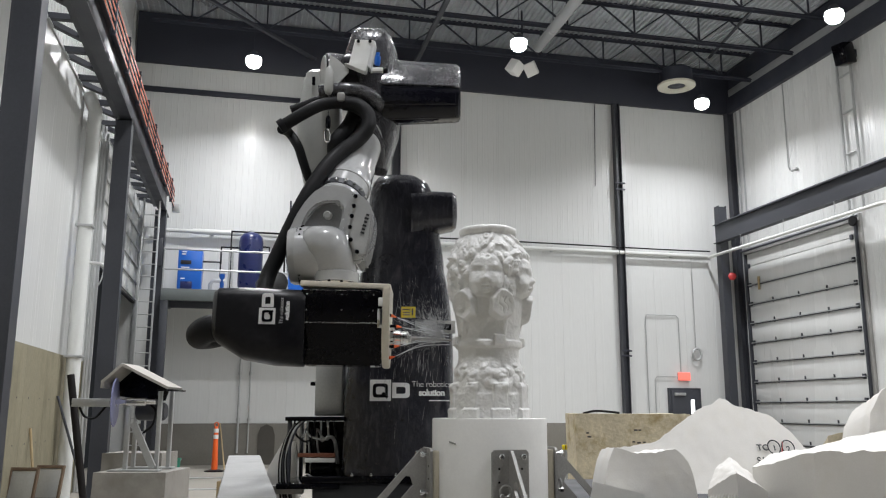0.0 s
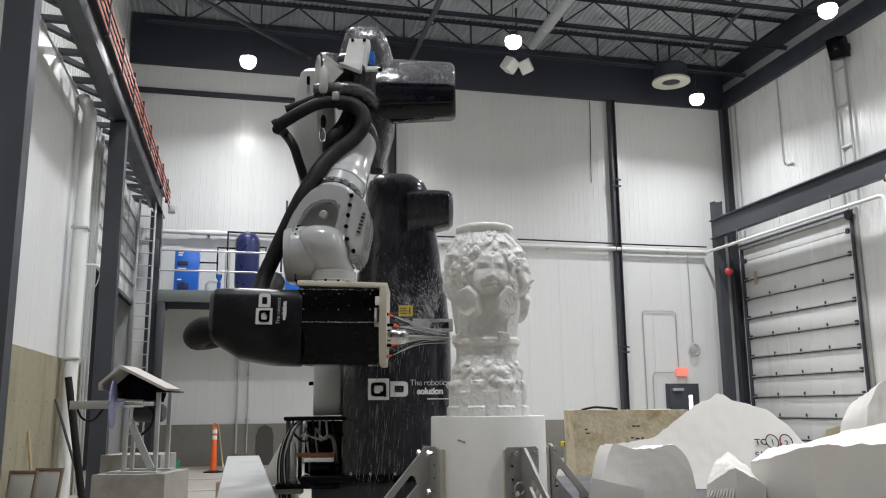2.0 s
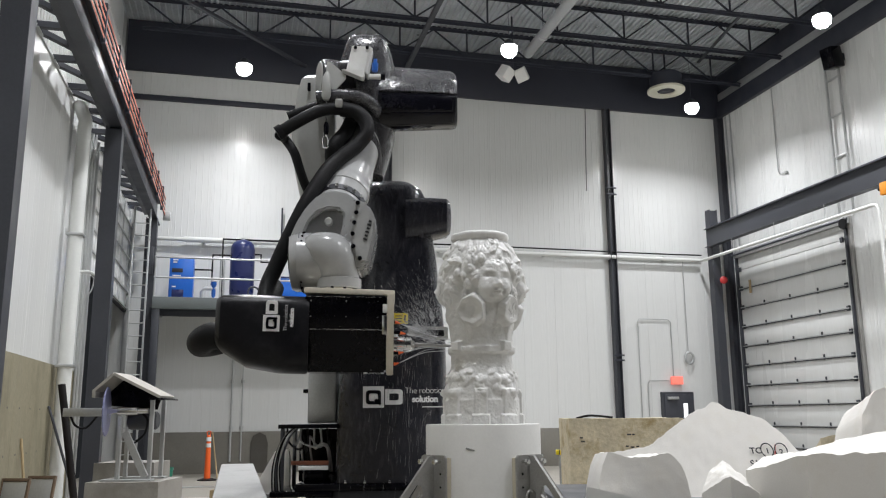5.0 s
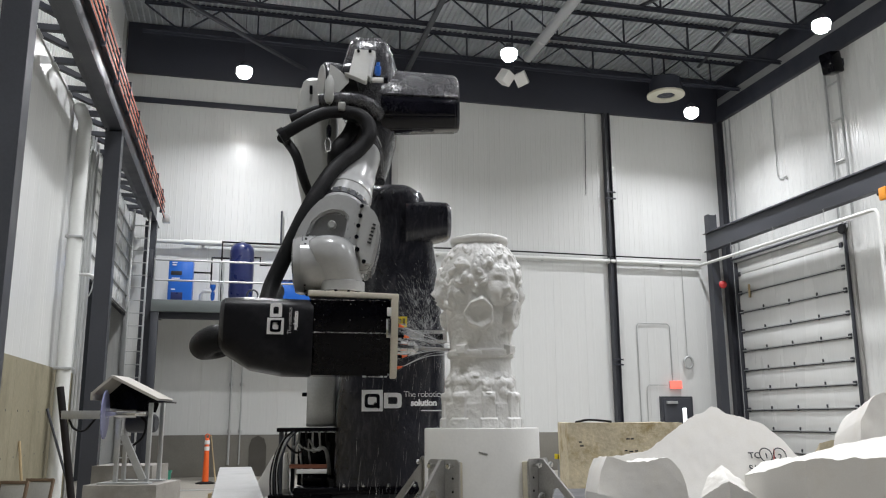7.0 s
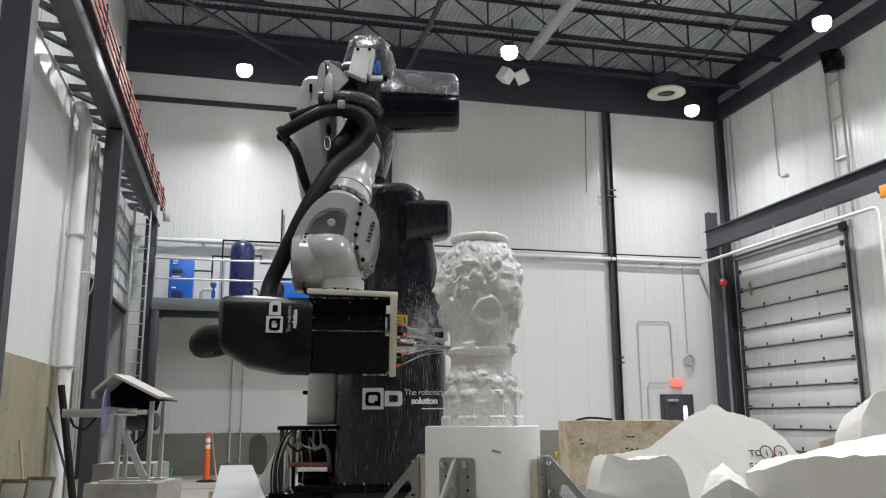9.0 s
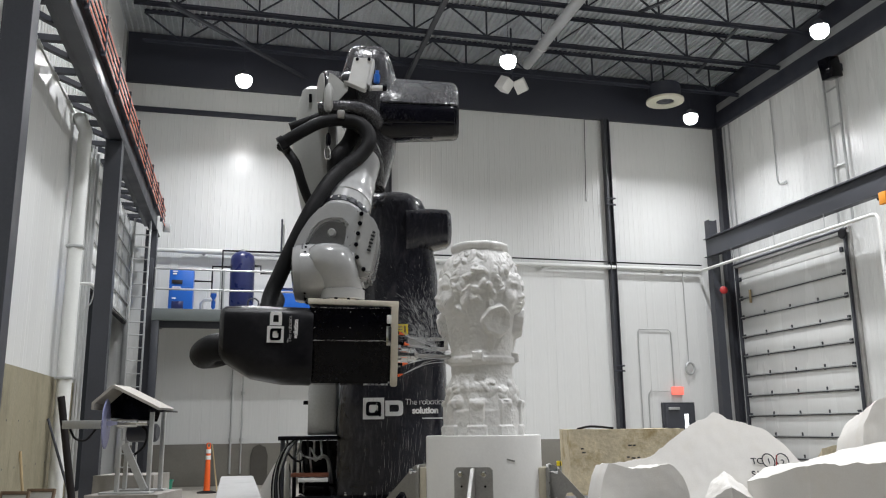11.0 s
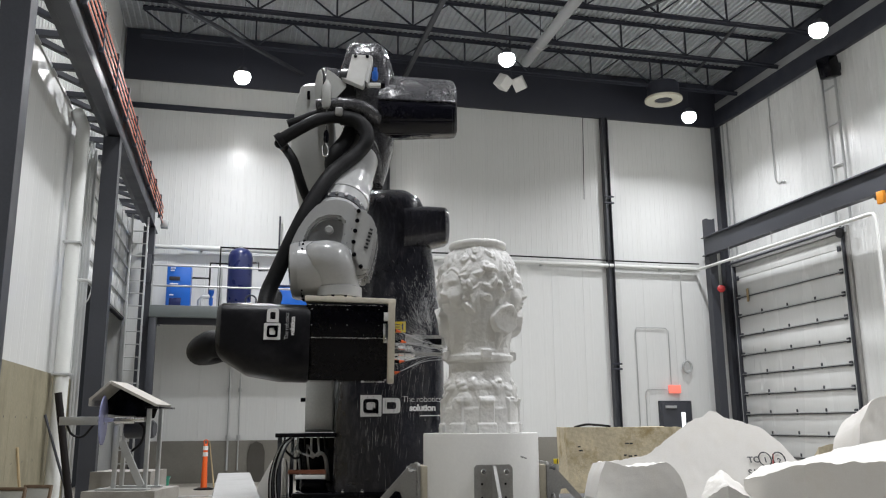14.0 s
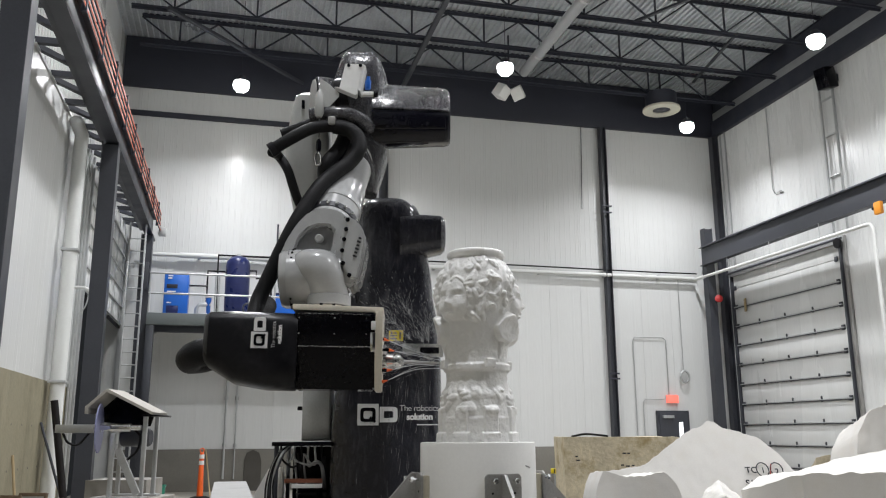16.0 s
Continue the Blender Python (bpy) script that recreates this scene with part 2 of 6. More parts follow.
def spline(pts, steps=8):
    """A smooth line through the points (Catmull-Rom)."""
    p = [Vector(q) for q in pts]
    p = [p[0] * 2 - p[1]] + p + [p[-1] * 2 - p[-2]]
    out = []
    for i in range(1, len(p) - 2):
        for k in range(steps):
            t = k / steps
            out.append(0.5 * ((2 * p[i]) + (p[i + 1] - p[i - 1]) * t + (2 * p[i - 1] - 5 * p[i] + 4 * p[i + 1] - p[i + 2]) * t * t
                              + (3 * p[i] - p[i - 1] - 3 * p[i + 1] + p[i + 2]) * t ** 3))
    return out + [p[-2]]


def tube(pts, r, n=12, steps=8, bm=None, smooth=True, ribs=0.0):
    """A round hose or pipe along the points."""
    out = bm or bmesh.new()
    line = spline(pts, steps) if smooth else [Vector(q) for q in pts]
    rings, up = [], None
    for i, c in enumerate(line):
        d = (line[min(i + 1, len(line) - 1)] - line[max(i - 1, 0)]).normalized()
        if up is None:
            up = d.orthogonal().normalized()
        up = (up - d * up.dot(d)).normalized()
        side = d.cross(up)
        rr = r * (1 + (ribs if i % 2 else -ribs))
        rings.append([out.verts.new(c + (up * math.cos(2 * math.pi * k / n) + side * math.sin(2 * math.pi * k / n)) * rr) for k in range(n)])
    for a, b in zip(rings, rings[1:]):
        for k in range(n):
            out.faces.new((a[k], a[(k + 1) % n], b[(k + 1) % n], b[k]))
    out.faces.new(rings[0]), out.faces.new(rings[-1])
    return out


def slab(outline, lo, hi, axis="y", bevel=0.0, bm=None):
    """A flat piece: an outline of (a, b) pairs, thick from lo to hi along the axis."""
    out = bm or bmesh.new()
    b = bmesh.new()

    def co(p, h):
        return {"y": (p[0], h, p[1]), "x": (h, p[0], p[1]), "z": (p[0], p[1], h)}[axis]
    r0 = [b.verts.new(co(p, lo)) for p in outline]
    r1 = [b.verts.new(co(p, hi)) for p in outline]
    k = len(outline)
    b.faces.new(r0), b.faces.new(r1)
    for i in range(k):
        b.faces.new((r0[i], r0[(i + 1) % k], r1[(i + 1) % k], r1[i]))
    bmesh.ops.recalc_face_normals(b, faces=b.faces)
    if bevel > 0:
        bmesh.ops.bevel(b, geom=list(b.edges), offset=bevel, segments=2, affect="EDGES")
    return merge(out, b)


def beam_i(a, b, height, width, flange=0.02, web=0.014, bm=None):
    """An I-beam from a to b (horizontal, or upright with height across x)."""
    out = bm or bmesh.new()
    a, b = Vector(a), Vector(b)
    d = (b - a).normalized()
    up = Vector((0, 0, 1)) if abs(d.z) < 0.9 else Vector((1, 0, 0))
    side = d.cross(up).normalized()
    up = side.cross(d)
    rot = Matrix((d, side, up)).transposed()
    L, c = (b - a).length, (a + b) / 2
    box(c + up * (height / 2 - flange / 2), (L, width, flange), 0.003, rot, out, 1)
    box(c - up * (height / 2 - flange / 2), (L, width, flange), 0.003, rot, out, 1)
    box(c, (L, web, height - 2 * flange), 0, rot, out)
    return out


def bar(a, b, w, h, bm=None, bevel=0.002):
    """A square bar from a to b."""
    a, b = Vector(a), Vector(b)
    d = (b - a).normalized()
    ref = Vector((0, 0, 1)) if abs(d.z) < 0.95 else Vector((0, 1, 0))
    side = d.cross(ref).normalized()
    rot = Matrix((d, side, side.cross(d))).transposed()
    return box((a + b) / 2, ((b - a).length, w, h), bevel, rot, bm, 1)


def moved(bm, m):
    bmesh.ops.transform(bm, matrix=m, verts=bm.verts)
    return bm


def letters(text, size, depth=0.002, bold=0.0, spacing=1.0):
    """Raised writing in the built-in letters, on the xz plane, its left foot at the origin."""
    cu = bpy.data.curves.new("letters", "FONT")
    cu.body, cu.size, cu.extrude, cu.offset, cu.space_character = text, size, depth, bold, spacing
    ob = new("letters", cu)
    dg = bpy.context.evaluated_depsgraph_get()
    me = bpy.data.meshes.new_from_object(ob.evaluated_get(dg))
    bm = bmesh.new()
    bm.from_mesh(me)
    bpy.data.objects.remove(ob)
    bpy.data.curves.remove(cu)
    bpy.data.meshes.remove(me)
    return moved(bm, pose(0, 0, 0, 90, 0, 0))


# ---- the hall ----
LEFT, RIGHT, BACK, FRONT, TOP = -2.85, 15.0, 23.0, -12.0, 12.4
LINER = 6.63


def panel_mesh(width, height, ribs=6, depth=0.004):
    """One upright wall panel, faintly ribbed, with folded edges; its face towards -y, foot at the origin."""
    bm = bmesh.new()
    xs = []
    step = width / ribs
    for i in range(ribs):
        x = i * step
        xs += [(x + 0.006, 0), (x + step * 0.42, 0), (x + step * 0.46, -depth), (x + step * 0.54, -depth), (x + step * 0.58, 0)]
    xs += [(width - 0.006, 0)]
    prof = [(0.0, 0.005)] + xs + [(width, 0.005)]
    lo = [bm.verts.new((x, y, 0)) for x, y in prof]
    hi = [bm.verts.new((x, y, height)) for x, y in prof]
    for i in range(len(prof) - 1):
        bm.faces.new((lo[i], lo[i + 1], hi[i + 1], hi[i]))
    me = bpy.data.meshes.new("wall_panel")
    bm.to_mesh(me)
    bm.free()
    me.materials.append(WHITE)
    return me


def panels(wall, start, direction, count, width, z0, z1, ribs=6, depth=0.004):
    """A row of panels as parts of a wall, sharing one mesh. direction: degrees about z."""
    me = panel_mesh(width - 0.002, z1 - z0, ribs, depth)
    a = radians(direction)
    for i in range(count):
        ob = new("wall_panel", me)
        ob.parent = wall
        ob.matrix_world = pose(start[0] + math.cos(a) * width * i, start[1] + math.sin(a) * width * i, z0, 0, 0, direction)


def hall():
    floor = part("floor", span((LEFT - 0.8, FRONT - 0.3, -0.2), (RIGHT + 0.3, BACK + 0.3, 0)), FLOOR)
    tagged(floor, "grey-beige concrete workshop floor with dust and stains", "floor", kind="structure")
    back = part("wall_back", span((LEFT - 0.8, BACK, 0), (RIGHT + 0.3, BACK + 0.25, TOP)), WHITE)
    tagged(back, "white ribbed metal back wall over a grey concrete base", "wall", kind="structure")
    panels(back, (LEFT, BACK - 0.021), 0, 18, (RIGHT - LEFT) / 18, 1.05, 6.0, 2, 0.0012)
    panels(back, (LEFT, BACK - 0.021), 0, 18, (RIGHT - LEFT) / 18, 6.0, 10.85)
    base = part("base_wall_back", span((LEFT, BACK - 0.12, 0), (RIGHT, BACK - 0.022, 1.05), 0.008), CONCRETE_GREY)
    tagged(base, "low grey concrete base along the back wall", "base", kind="structure")
    right = part("wall_right", span((RIGHT, FRONT - 0.3, 0), (RIGHT + 0.25, BACK, TOP)), WHITE)
    tagged(right, "white ribbed metal side wall with a sectional door", "wall", kind="structure")
    panels(right, (RIGHT - 0.021, BACK), -90, 34, 1.0, 0.3, 10.85)
    bm = span((LEFT - 0.7, FRONT - 0.3, 0), (LEFT, 16.4, LINER))
    span((LEFT - 0.7, 22.4, 0), (LEFT, BACK, LINER), 0, bm)
    span((LEFT - 0.75, FRONT - 0.3, LINER), (LEFT - 0.5, BACK, TOP), 0, bm)
    left = part("wall_left", bm, WHITE)
    tagged(left, "white metal side wall with a recessed ribbed upper part", "wall", kind="structure")
    panels(left, (LEFT + 0.021, 16.38 - 21), 90, 21, 1.0, 2.25, LINER, 3, 0.0012)
    panels(left, (LEFT - 0.479, BACK - 32), 90, 32, 1.0, LINER + 0.01, 11.2, 5, 0.02)
    for y in range(5, 22):
        part("liner_edge", span((LEFT - 0.02, y + 0.005, LINER - 0.02), (LEFT + 0.045, y + 0.995, LINER + 0.03), 0.004), GALV, left)
    # unseen wall, added dark so that glossy black parts reflect little light
    front = part("wall_front", span((LEFT - 0.8, FRONT - 0.25, 0), (RIGHT + 0.3, FRONT, TOP)), STEEL_DARK)
    tagged(front, "unseen dark wall added to close the hall", "wall", kind="structure")
    bm = span((LEFT, FRONT, 0), (LEFT + 0.05, 16.3, 2.24))
    y = 1.0
    while y < 16.2:
        span((LEFT + 0.05, y + 0.004, 0.0), (LEFT + 0.06, min(y + 1.216, 16.3), 2.24), 0.003, bm, 1)
        y += 1.22
    cb = part("concrete_wall_base", bm, CONCRETE)
    y = 1.3
    while y < 16.2:
        for z in (0.35, 0.95, 1.55):
            part("tie_hole", turned([(0.014, 0), (0.014, 0.002)], (LEFT + 0.0605, y, z), (1, 0, 0), 8), INK, cb)
        y += 0.61
    tagged(cb, "stained beige cast concrete base of the side wall", "base", kind="structure")
    # deck with trapezoid ribs running from front to back
    bm = bmesh.new()
    pitch, x, prof = 0.155, LEFT - 0.7, []
    while x < RIGHT + 0.2:
        prof += [(x, 0), (x + 0.045, 0), (x + 0.062, 0.06), (x + 0.138, 0.06)]
        x += pitch
    a = [bm.verts.new((px, FRONT, TOP - 0.09 + pz)) for px, pz in prof]
    b = [bm.verts.new((px, BACK, TOP - 0.09 + pz)) for px, pz in prof]
    for i in range(len(prof) - 1):
        bm.faces.new((a[i], a[i + 1], b[i + 1], b[i]))
    deck = part("ceiling", bm, DECK, smooth=False)
    tagged(deck, "corrugated galvanised steel roof deck", "ceiling", kind="structure")
    roof = part("ceiling_cover", span((LEFT - 0.8, FRONT - 0.3, TOP + 0.02), (RIGHT + 0.3, BACK + 0.3, TOP + 0.2)), ROOF_DARK)
    tagged(roof, "roof above the steel deck", "roof", kind="structure")
    # dark flashings round the top of the walls, one strip added to darken the wall above the pale trim
    for name, lo, hi in (("trim_back", (LEFT - 0.45, BACK - 0.14, 10.82), (RIGHT, BACK - 0.024, 12.3)),
                         ("trim_right", (RIGHT - 0.16, FRONT, 10.82), (RIGHT - 0.024, BACK - 0.15, 11.35)),
                         ("trim_roof_edge", (RIGHT - 0.10, FRONT, 11.63), (RIGHT - 0.03, BACK - 0.2, 12.3)),
                         ("trim_girt", (LEFT - 0.45, BACK - 0.10, 10.0), (3.95, BACK - 0.03, 10.15))):
        tagged(part(name, span(lo, hi, 0.01), ROOF_DARK), "dark steel trim along the top of the wall", "trim", kind="structure")
    pale = part("trim_pale", span((RIGHT - 0.12, FRONT, 11.36), (RIGHT - 0.03, BACK - 0.2, 11.62), 0.01), GALV)
    tagged(pale, "pale steel strip above the dark wall trim", "trim", kind="structure")
    # upright steel posts on the walls
    for x, w in ((10.92, 0.19), (4.0, 0.22)):
        tagged(part("wall_post", beam_i((x, BACK - 0.15, 0), (x, BACK - 0.15, 10.82), w, 0.22), STEEL_DARK),
               "dark steel post on the back wall", "post", kind="structure")
    for z in (2.95, 3.1, 8.0, 8.2):
        tagged(part("post_clip", span((10.76, BACK - 0.30, z), (11.08, BACK - 0.262, z + 0.05), 0.006), ROOF_DARK), "dark pipe clip on the wall post", "clip", kind="structure")
    tagged(part("corner_post", beam_i((RIGHT - 0.14, BACK - 0.16, 0), (RIGHT - 0.14, BACK - 0.16, 10.82), 0.22, 0.22), STEEL_DARK),
           "dark steel post in the corner", "post", kind="structure")


def roof_joist(y):
    j = thing("roof_joist", "dark open-web steel roof joist under the deck", "joist", (6, y, 11.45), group="roof joists")
    x0, x1, zb, zt = LEFT + 0.1, RIGHT - 0.15, 11.45, 12.27
    for nm, z in (("bottom_chord", zb), ("top_chord", zt)):
        bm = bmesh.new()
        for s in (-1, 1):
            span((x0, y + s * 0.045 - 0.04, z - 0.006), (x1, y + s * 0.045 + 0.04, z + 0.006), 0, bm)
            span((x0, y + s * 0.012 - 0.005, z - 0.065), (x1, y + s * 0.012 + 0.005, z + 0.065), 0, bm)
        part(nm, bm, ROOF_DARK, j, smooth=False)
    n = 9
    step = (x1 - x0) / n
    for i in range(n):
        xa, xm, xb = x0 + i * step, x0 + (i + 0.5) * step, x0 + (i + 1) * step
        for a, b in (((xa, y, zt - 0.04), (xm, y, zb + 0.04)), ((xm, y, zb + 0.04), (xb, y, zt - 0.04)), ((xm, y, zb + 0.04), (xm, y, zt - 0.04))):
            part("web_bar", bar(a, b, 0.045, 0.035), ROOF_DARK, j, smooth=False)


def lamp(x, y):
    l = thing("high_bay_lamp", "round white high-bay lamp, lit, hung under the roof", "lamp", (x, y, LAMP_Z), group="high-bay lamps")
    part("housing", turned([(0.04, 0.26), (0.08, 0.24), (0.12, 0.16), (0.17, 0.075)], (x, y, LAMP_Z)), ROOF_DARK, l)
    part("lens", turned([(0.05, -0.19), (0.12, -0.165), (0.18, -0.10), (0.2, -0.01), (0.19, 0.07)], (x, y, LAMP_Z)), LAMP_GLOW, l)
    part("hanger", rod((x, y, LAMP_Z + 0.25), (x, y, 12.3), 0.006, n=8), ROOF_DARK, l)
    d = bpy.data.lights.new("high_bay_light", "AREA")
    d.spread = radians(150)
    d.shape, d.size, d.energy, d.color = "DISK", 0.36, LAMP_WATTS, (0.955, 0.965, 1.0)
    o = new("high_bay_light", d)
    o.matrix_world = pose(x, y, LAMP_Z - 0.2)


hall()
for yy in (21.5, 19.45, 17.4, 15.35, 13.3, 11.25, 9.2):
    roof_joist(yy)
for p in LAMPS:
    lamp(*p)
# ---- the robot ----
AXIS = (-0.35, 6.9)
CENTRE = (0.2726, 5.0)


def ball(bm, c, r, seg=12, rot=None):
    m = Matrix.Translation(c)
    if rot is not None:
        m = m @ rot
    k = max(5, seg // 2 + 1)
    rows = []
    for a in range(1, k):
        t = math.pi * a / k
        rows.append([bm.verts.new(m @ Vector((r[0] * math.sin(t) * math.cos(2 * math.pi * b / seg), r[1] * math.sin(t) * math.sin(2 * math.pi * b / seg), r[2] * math.cos(t)))) for b in range(seg)])
    top, low = bm.verts.new(m @ Vector((0, 0, r[2]))), bm.verts.new(m @ Vector((0, 0, -r[2])))
    for b in range(seg):
        n = (b + 1) % seg
        bm.faces.new((top, rows[0][b], rows[0][n]))
        bm.faces.new((low, rows[-1][n], rows[-1][b]))
        for p, q in zip(rows, rows[1:]):
            bm.faces.new((p[b], q[b], q[n], p[n]))


def ring_plate(outer, inner, base, axis, thick, n=28):
    """A flat ring."""
    bm = bmesh.new()
    q = Vector((0, 0, 1)).rotation_difference(Vector(axis).normalized())
    rows = []
    for r, h in ((inner, 0), (outer, 0), (outer, thick), (inner, thick)):
        rows.append([bm.verts.new(Vector(base) + q @ Vector((r * math.cos(2 * math.pi * i / n), r * math.sin(2 * math.pi * i / n), h))) for i in range(n)])
    for k in range(4):
        a, b = rows[k], rows[(k + 1) % 4]
        for i in range(n):
            bm.faces.new((a[i], a[(i + 1) % n], b[(i + 1) % n], b[i]))
    return bm


def badge_square(size):
    """A square badge; foot at the origin, facing -y."""
    return span((0, -0.002, 0), (size, 0.002, size), 0)


def letter_ring(w, h, stroke, round_right):
    """A rounded open frame, facing -y, foot at the origin."""
    bm = bmesh.new()
    n = 40
    outer, inner = [], []
    for i in range(n):
        t = 2 * math.pi * i / n
        e = 2 / 5.0
        def pt(hw, hh):
            x = hw * math.copysign(abs(math.cos(t)) ** e, math.cos(t))
            z = hh * math.copysign(abs(math.sin(t)) ** e, math.sin(t))
            if round_right and x < 0:
                x, z = -hw * min(1, abs(math.cos(t)) * 3), hh * math.copysign(min(1, abs(math.sin(t)) * 1.25), math.sin(t))
            return (w / 2 + x, z + h / 2)
        outer.append(pt(w / 2, h / 2)), inner.append(pt(w / 2 - stroke, h / 2 - stroke))
    rows = [[bm.verts.new((x, y, z)) for x, z in ring] for ring, y in ((outer, -0.002), (inner, -0.002), (inner, 0.002), (outer, 0.002))]
    for k in range(4):
        a, b = rows[k], rows[(k + 1) % 4]
        for i in range(n):
            bm.faces.new((a[i], a[(i + 1) % n], b[(i + 1) % n], b[i]))
    return bm


def brand(parent, m, s, beside=False):
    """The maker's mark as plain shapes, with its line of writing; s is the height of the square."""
    sq = part("badge", moved(badge_square(s), m), PRINT_WHITE, parent, "white square badge with a dark ring", smooth=False)
    part("badge_ring", moved(letter_ring(s * 0.72, s * 0.66, s * 0.15, False), m @ pose(s * 0.14, -0.004, s * 0.16)), GLOSS_BLACK, sq, smooth=False)
    part("badge_tail", moved(box((s * 0.72, -0.0045, s * 0.27), (s * 0.34, 0.004, s * 0.13), 0, Euler((0, radians(42), 0)).to_matrix()), m), GLOSS_BLACK, sq, smooth=False)
    part("badge_loop", moved(letter_ring(s * 0.84, s * 0.72, s * 0.2, True), m @ pose(s * 1.05, 0, s * 0.14)), PRINT_WHITE, parent, "white rounded open badge", smooth=False)
    if beside:
        part("slogan", moved(letters("The robotics", s * 0.34, 0.0015, -0.0005, 0.93), m @ pose(s * 0.02, 0, -s * 0.46)), PRINT_WHITE, parent, "white printed words", smooth=False)
        part("slogan", moved(letters("solution", s * 0.36, 0.0015, 0.002, 0.97), m @ pose(s * 0.3, 0, -s * 0.82)), PRINT_WHITE, parent, "white printed words", smooth=False)
        return
    part("slogan", moved(letters("The robotics", s * 0.40, 0.0015, -0.001, 0.9), m @ pose(s * 1.97, 0, s * 0.66)), PRINT_WHITE, parent, "white printed words", smooth=False)
    part("slogan", moved(letters("solution", s * 0.40, 0.0015, 0.003, 0.95), m @ pose(s * 2.32, 0, s * 0.26)), PRINT_WHITE, parent, "white printed words", smooth=False)
    part("address_bar", moved(span((s * 2.8, -0.002, 0.0), (s * 3.9, 0.002, s * 0.05)), m), PRINT_WHITE, parent, smooth=False)


def robot_pedestal():
    p = thing("robot_pedestal", "tall robot base wrapped in wet black sheeting, printed in white", "robot base", (-0.35, 6.65, 0), stage=True)
    part("jacket", loft([(0.93, -0.335, 6.66, 0.425, 0.38, 7), (1.45, -0.337, 6.66, 0.415, 0.375, 7), (1.75, -0.325, 6.66, 0.405, 0.37, 6), (2.0, -0.31, 6.66, 0.385, 0.36, 6),
                         (2.3, -0.315, 6.65, 0.36, 0.34, 5), (2.45, -0.32, 6.64, 0.335, 0.31, 5)], 48), JACKET, p)
    part("foot_plate", span((-1.02, 6.2, 0.88), (0.3, 7.3, 0.93), 0.008), GLOSS_BLACK, p)
    part("frame", span((-0.95, 6.26, 0.0), (0.25, 7.2, 0.88), 0.02), STEEL_DARK, p)
    part("cable_tray", span((-1.2, 6.2, 0.84), (-0.75, 6.9, 0.88), 0.006), GLOSS_BLACK, p)
    for x in (-0.66, -0.52, -0.34, -0.15):
        part("bolt", turned([(0.016, 0), (0.016, 0.012), (0.008, 0.022)], (x, 6.24, 0.93), n=6), CHROME, p)
    brand(p, pose(-0.544, 6.281, 1.466), 0.157)
    lab = part("warning_label", span((-0.318, 6.288, 2.088), (-0.21, 6.296, 2.17)), YELLOW, p, "yellow warning label")
    part("label_mark", span((-0.238, 6.284, 2.105), (-0.228, 6.287, 2.155)), INK, lab)
    for i in range(3):
        part("label_line", span((-0.305, 6.284, 2.105 + i * 0.02), (-0.255, 6.287, 2.111 + i * 0.02)), INK, lab)
    bm = slab([(-0.21, 2.06), (0.09, 2.055), (0.09, 1.96), (-0.04, 1.955), (-0.07, 1.975), (-0.21, 1.99)], 6.20, 6.21)
    gd = part("guard_plate", bm, CHROME, p, "shiny slotted metal plate")
    part("slot", span((-0.08, 6.192, 1.985), (0.06, 6.197, 2.03), 0.002), GLOSS_BLACK, gd)
    return p


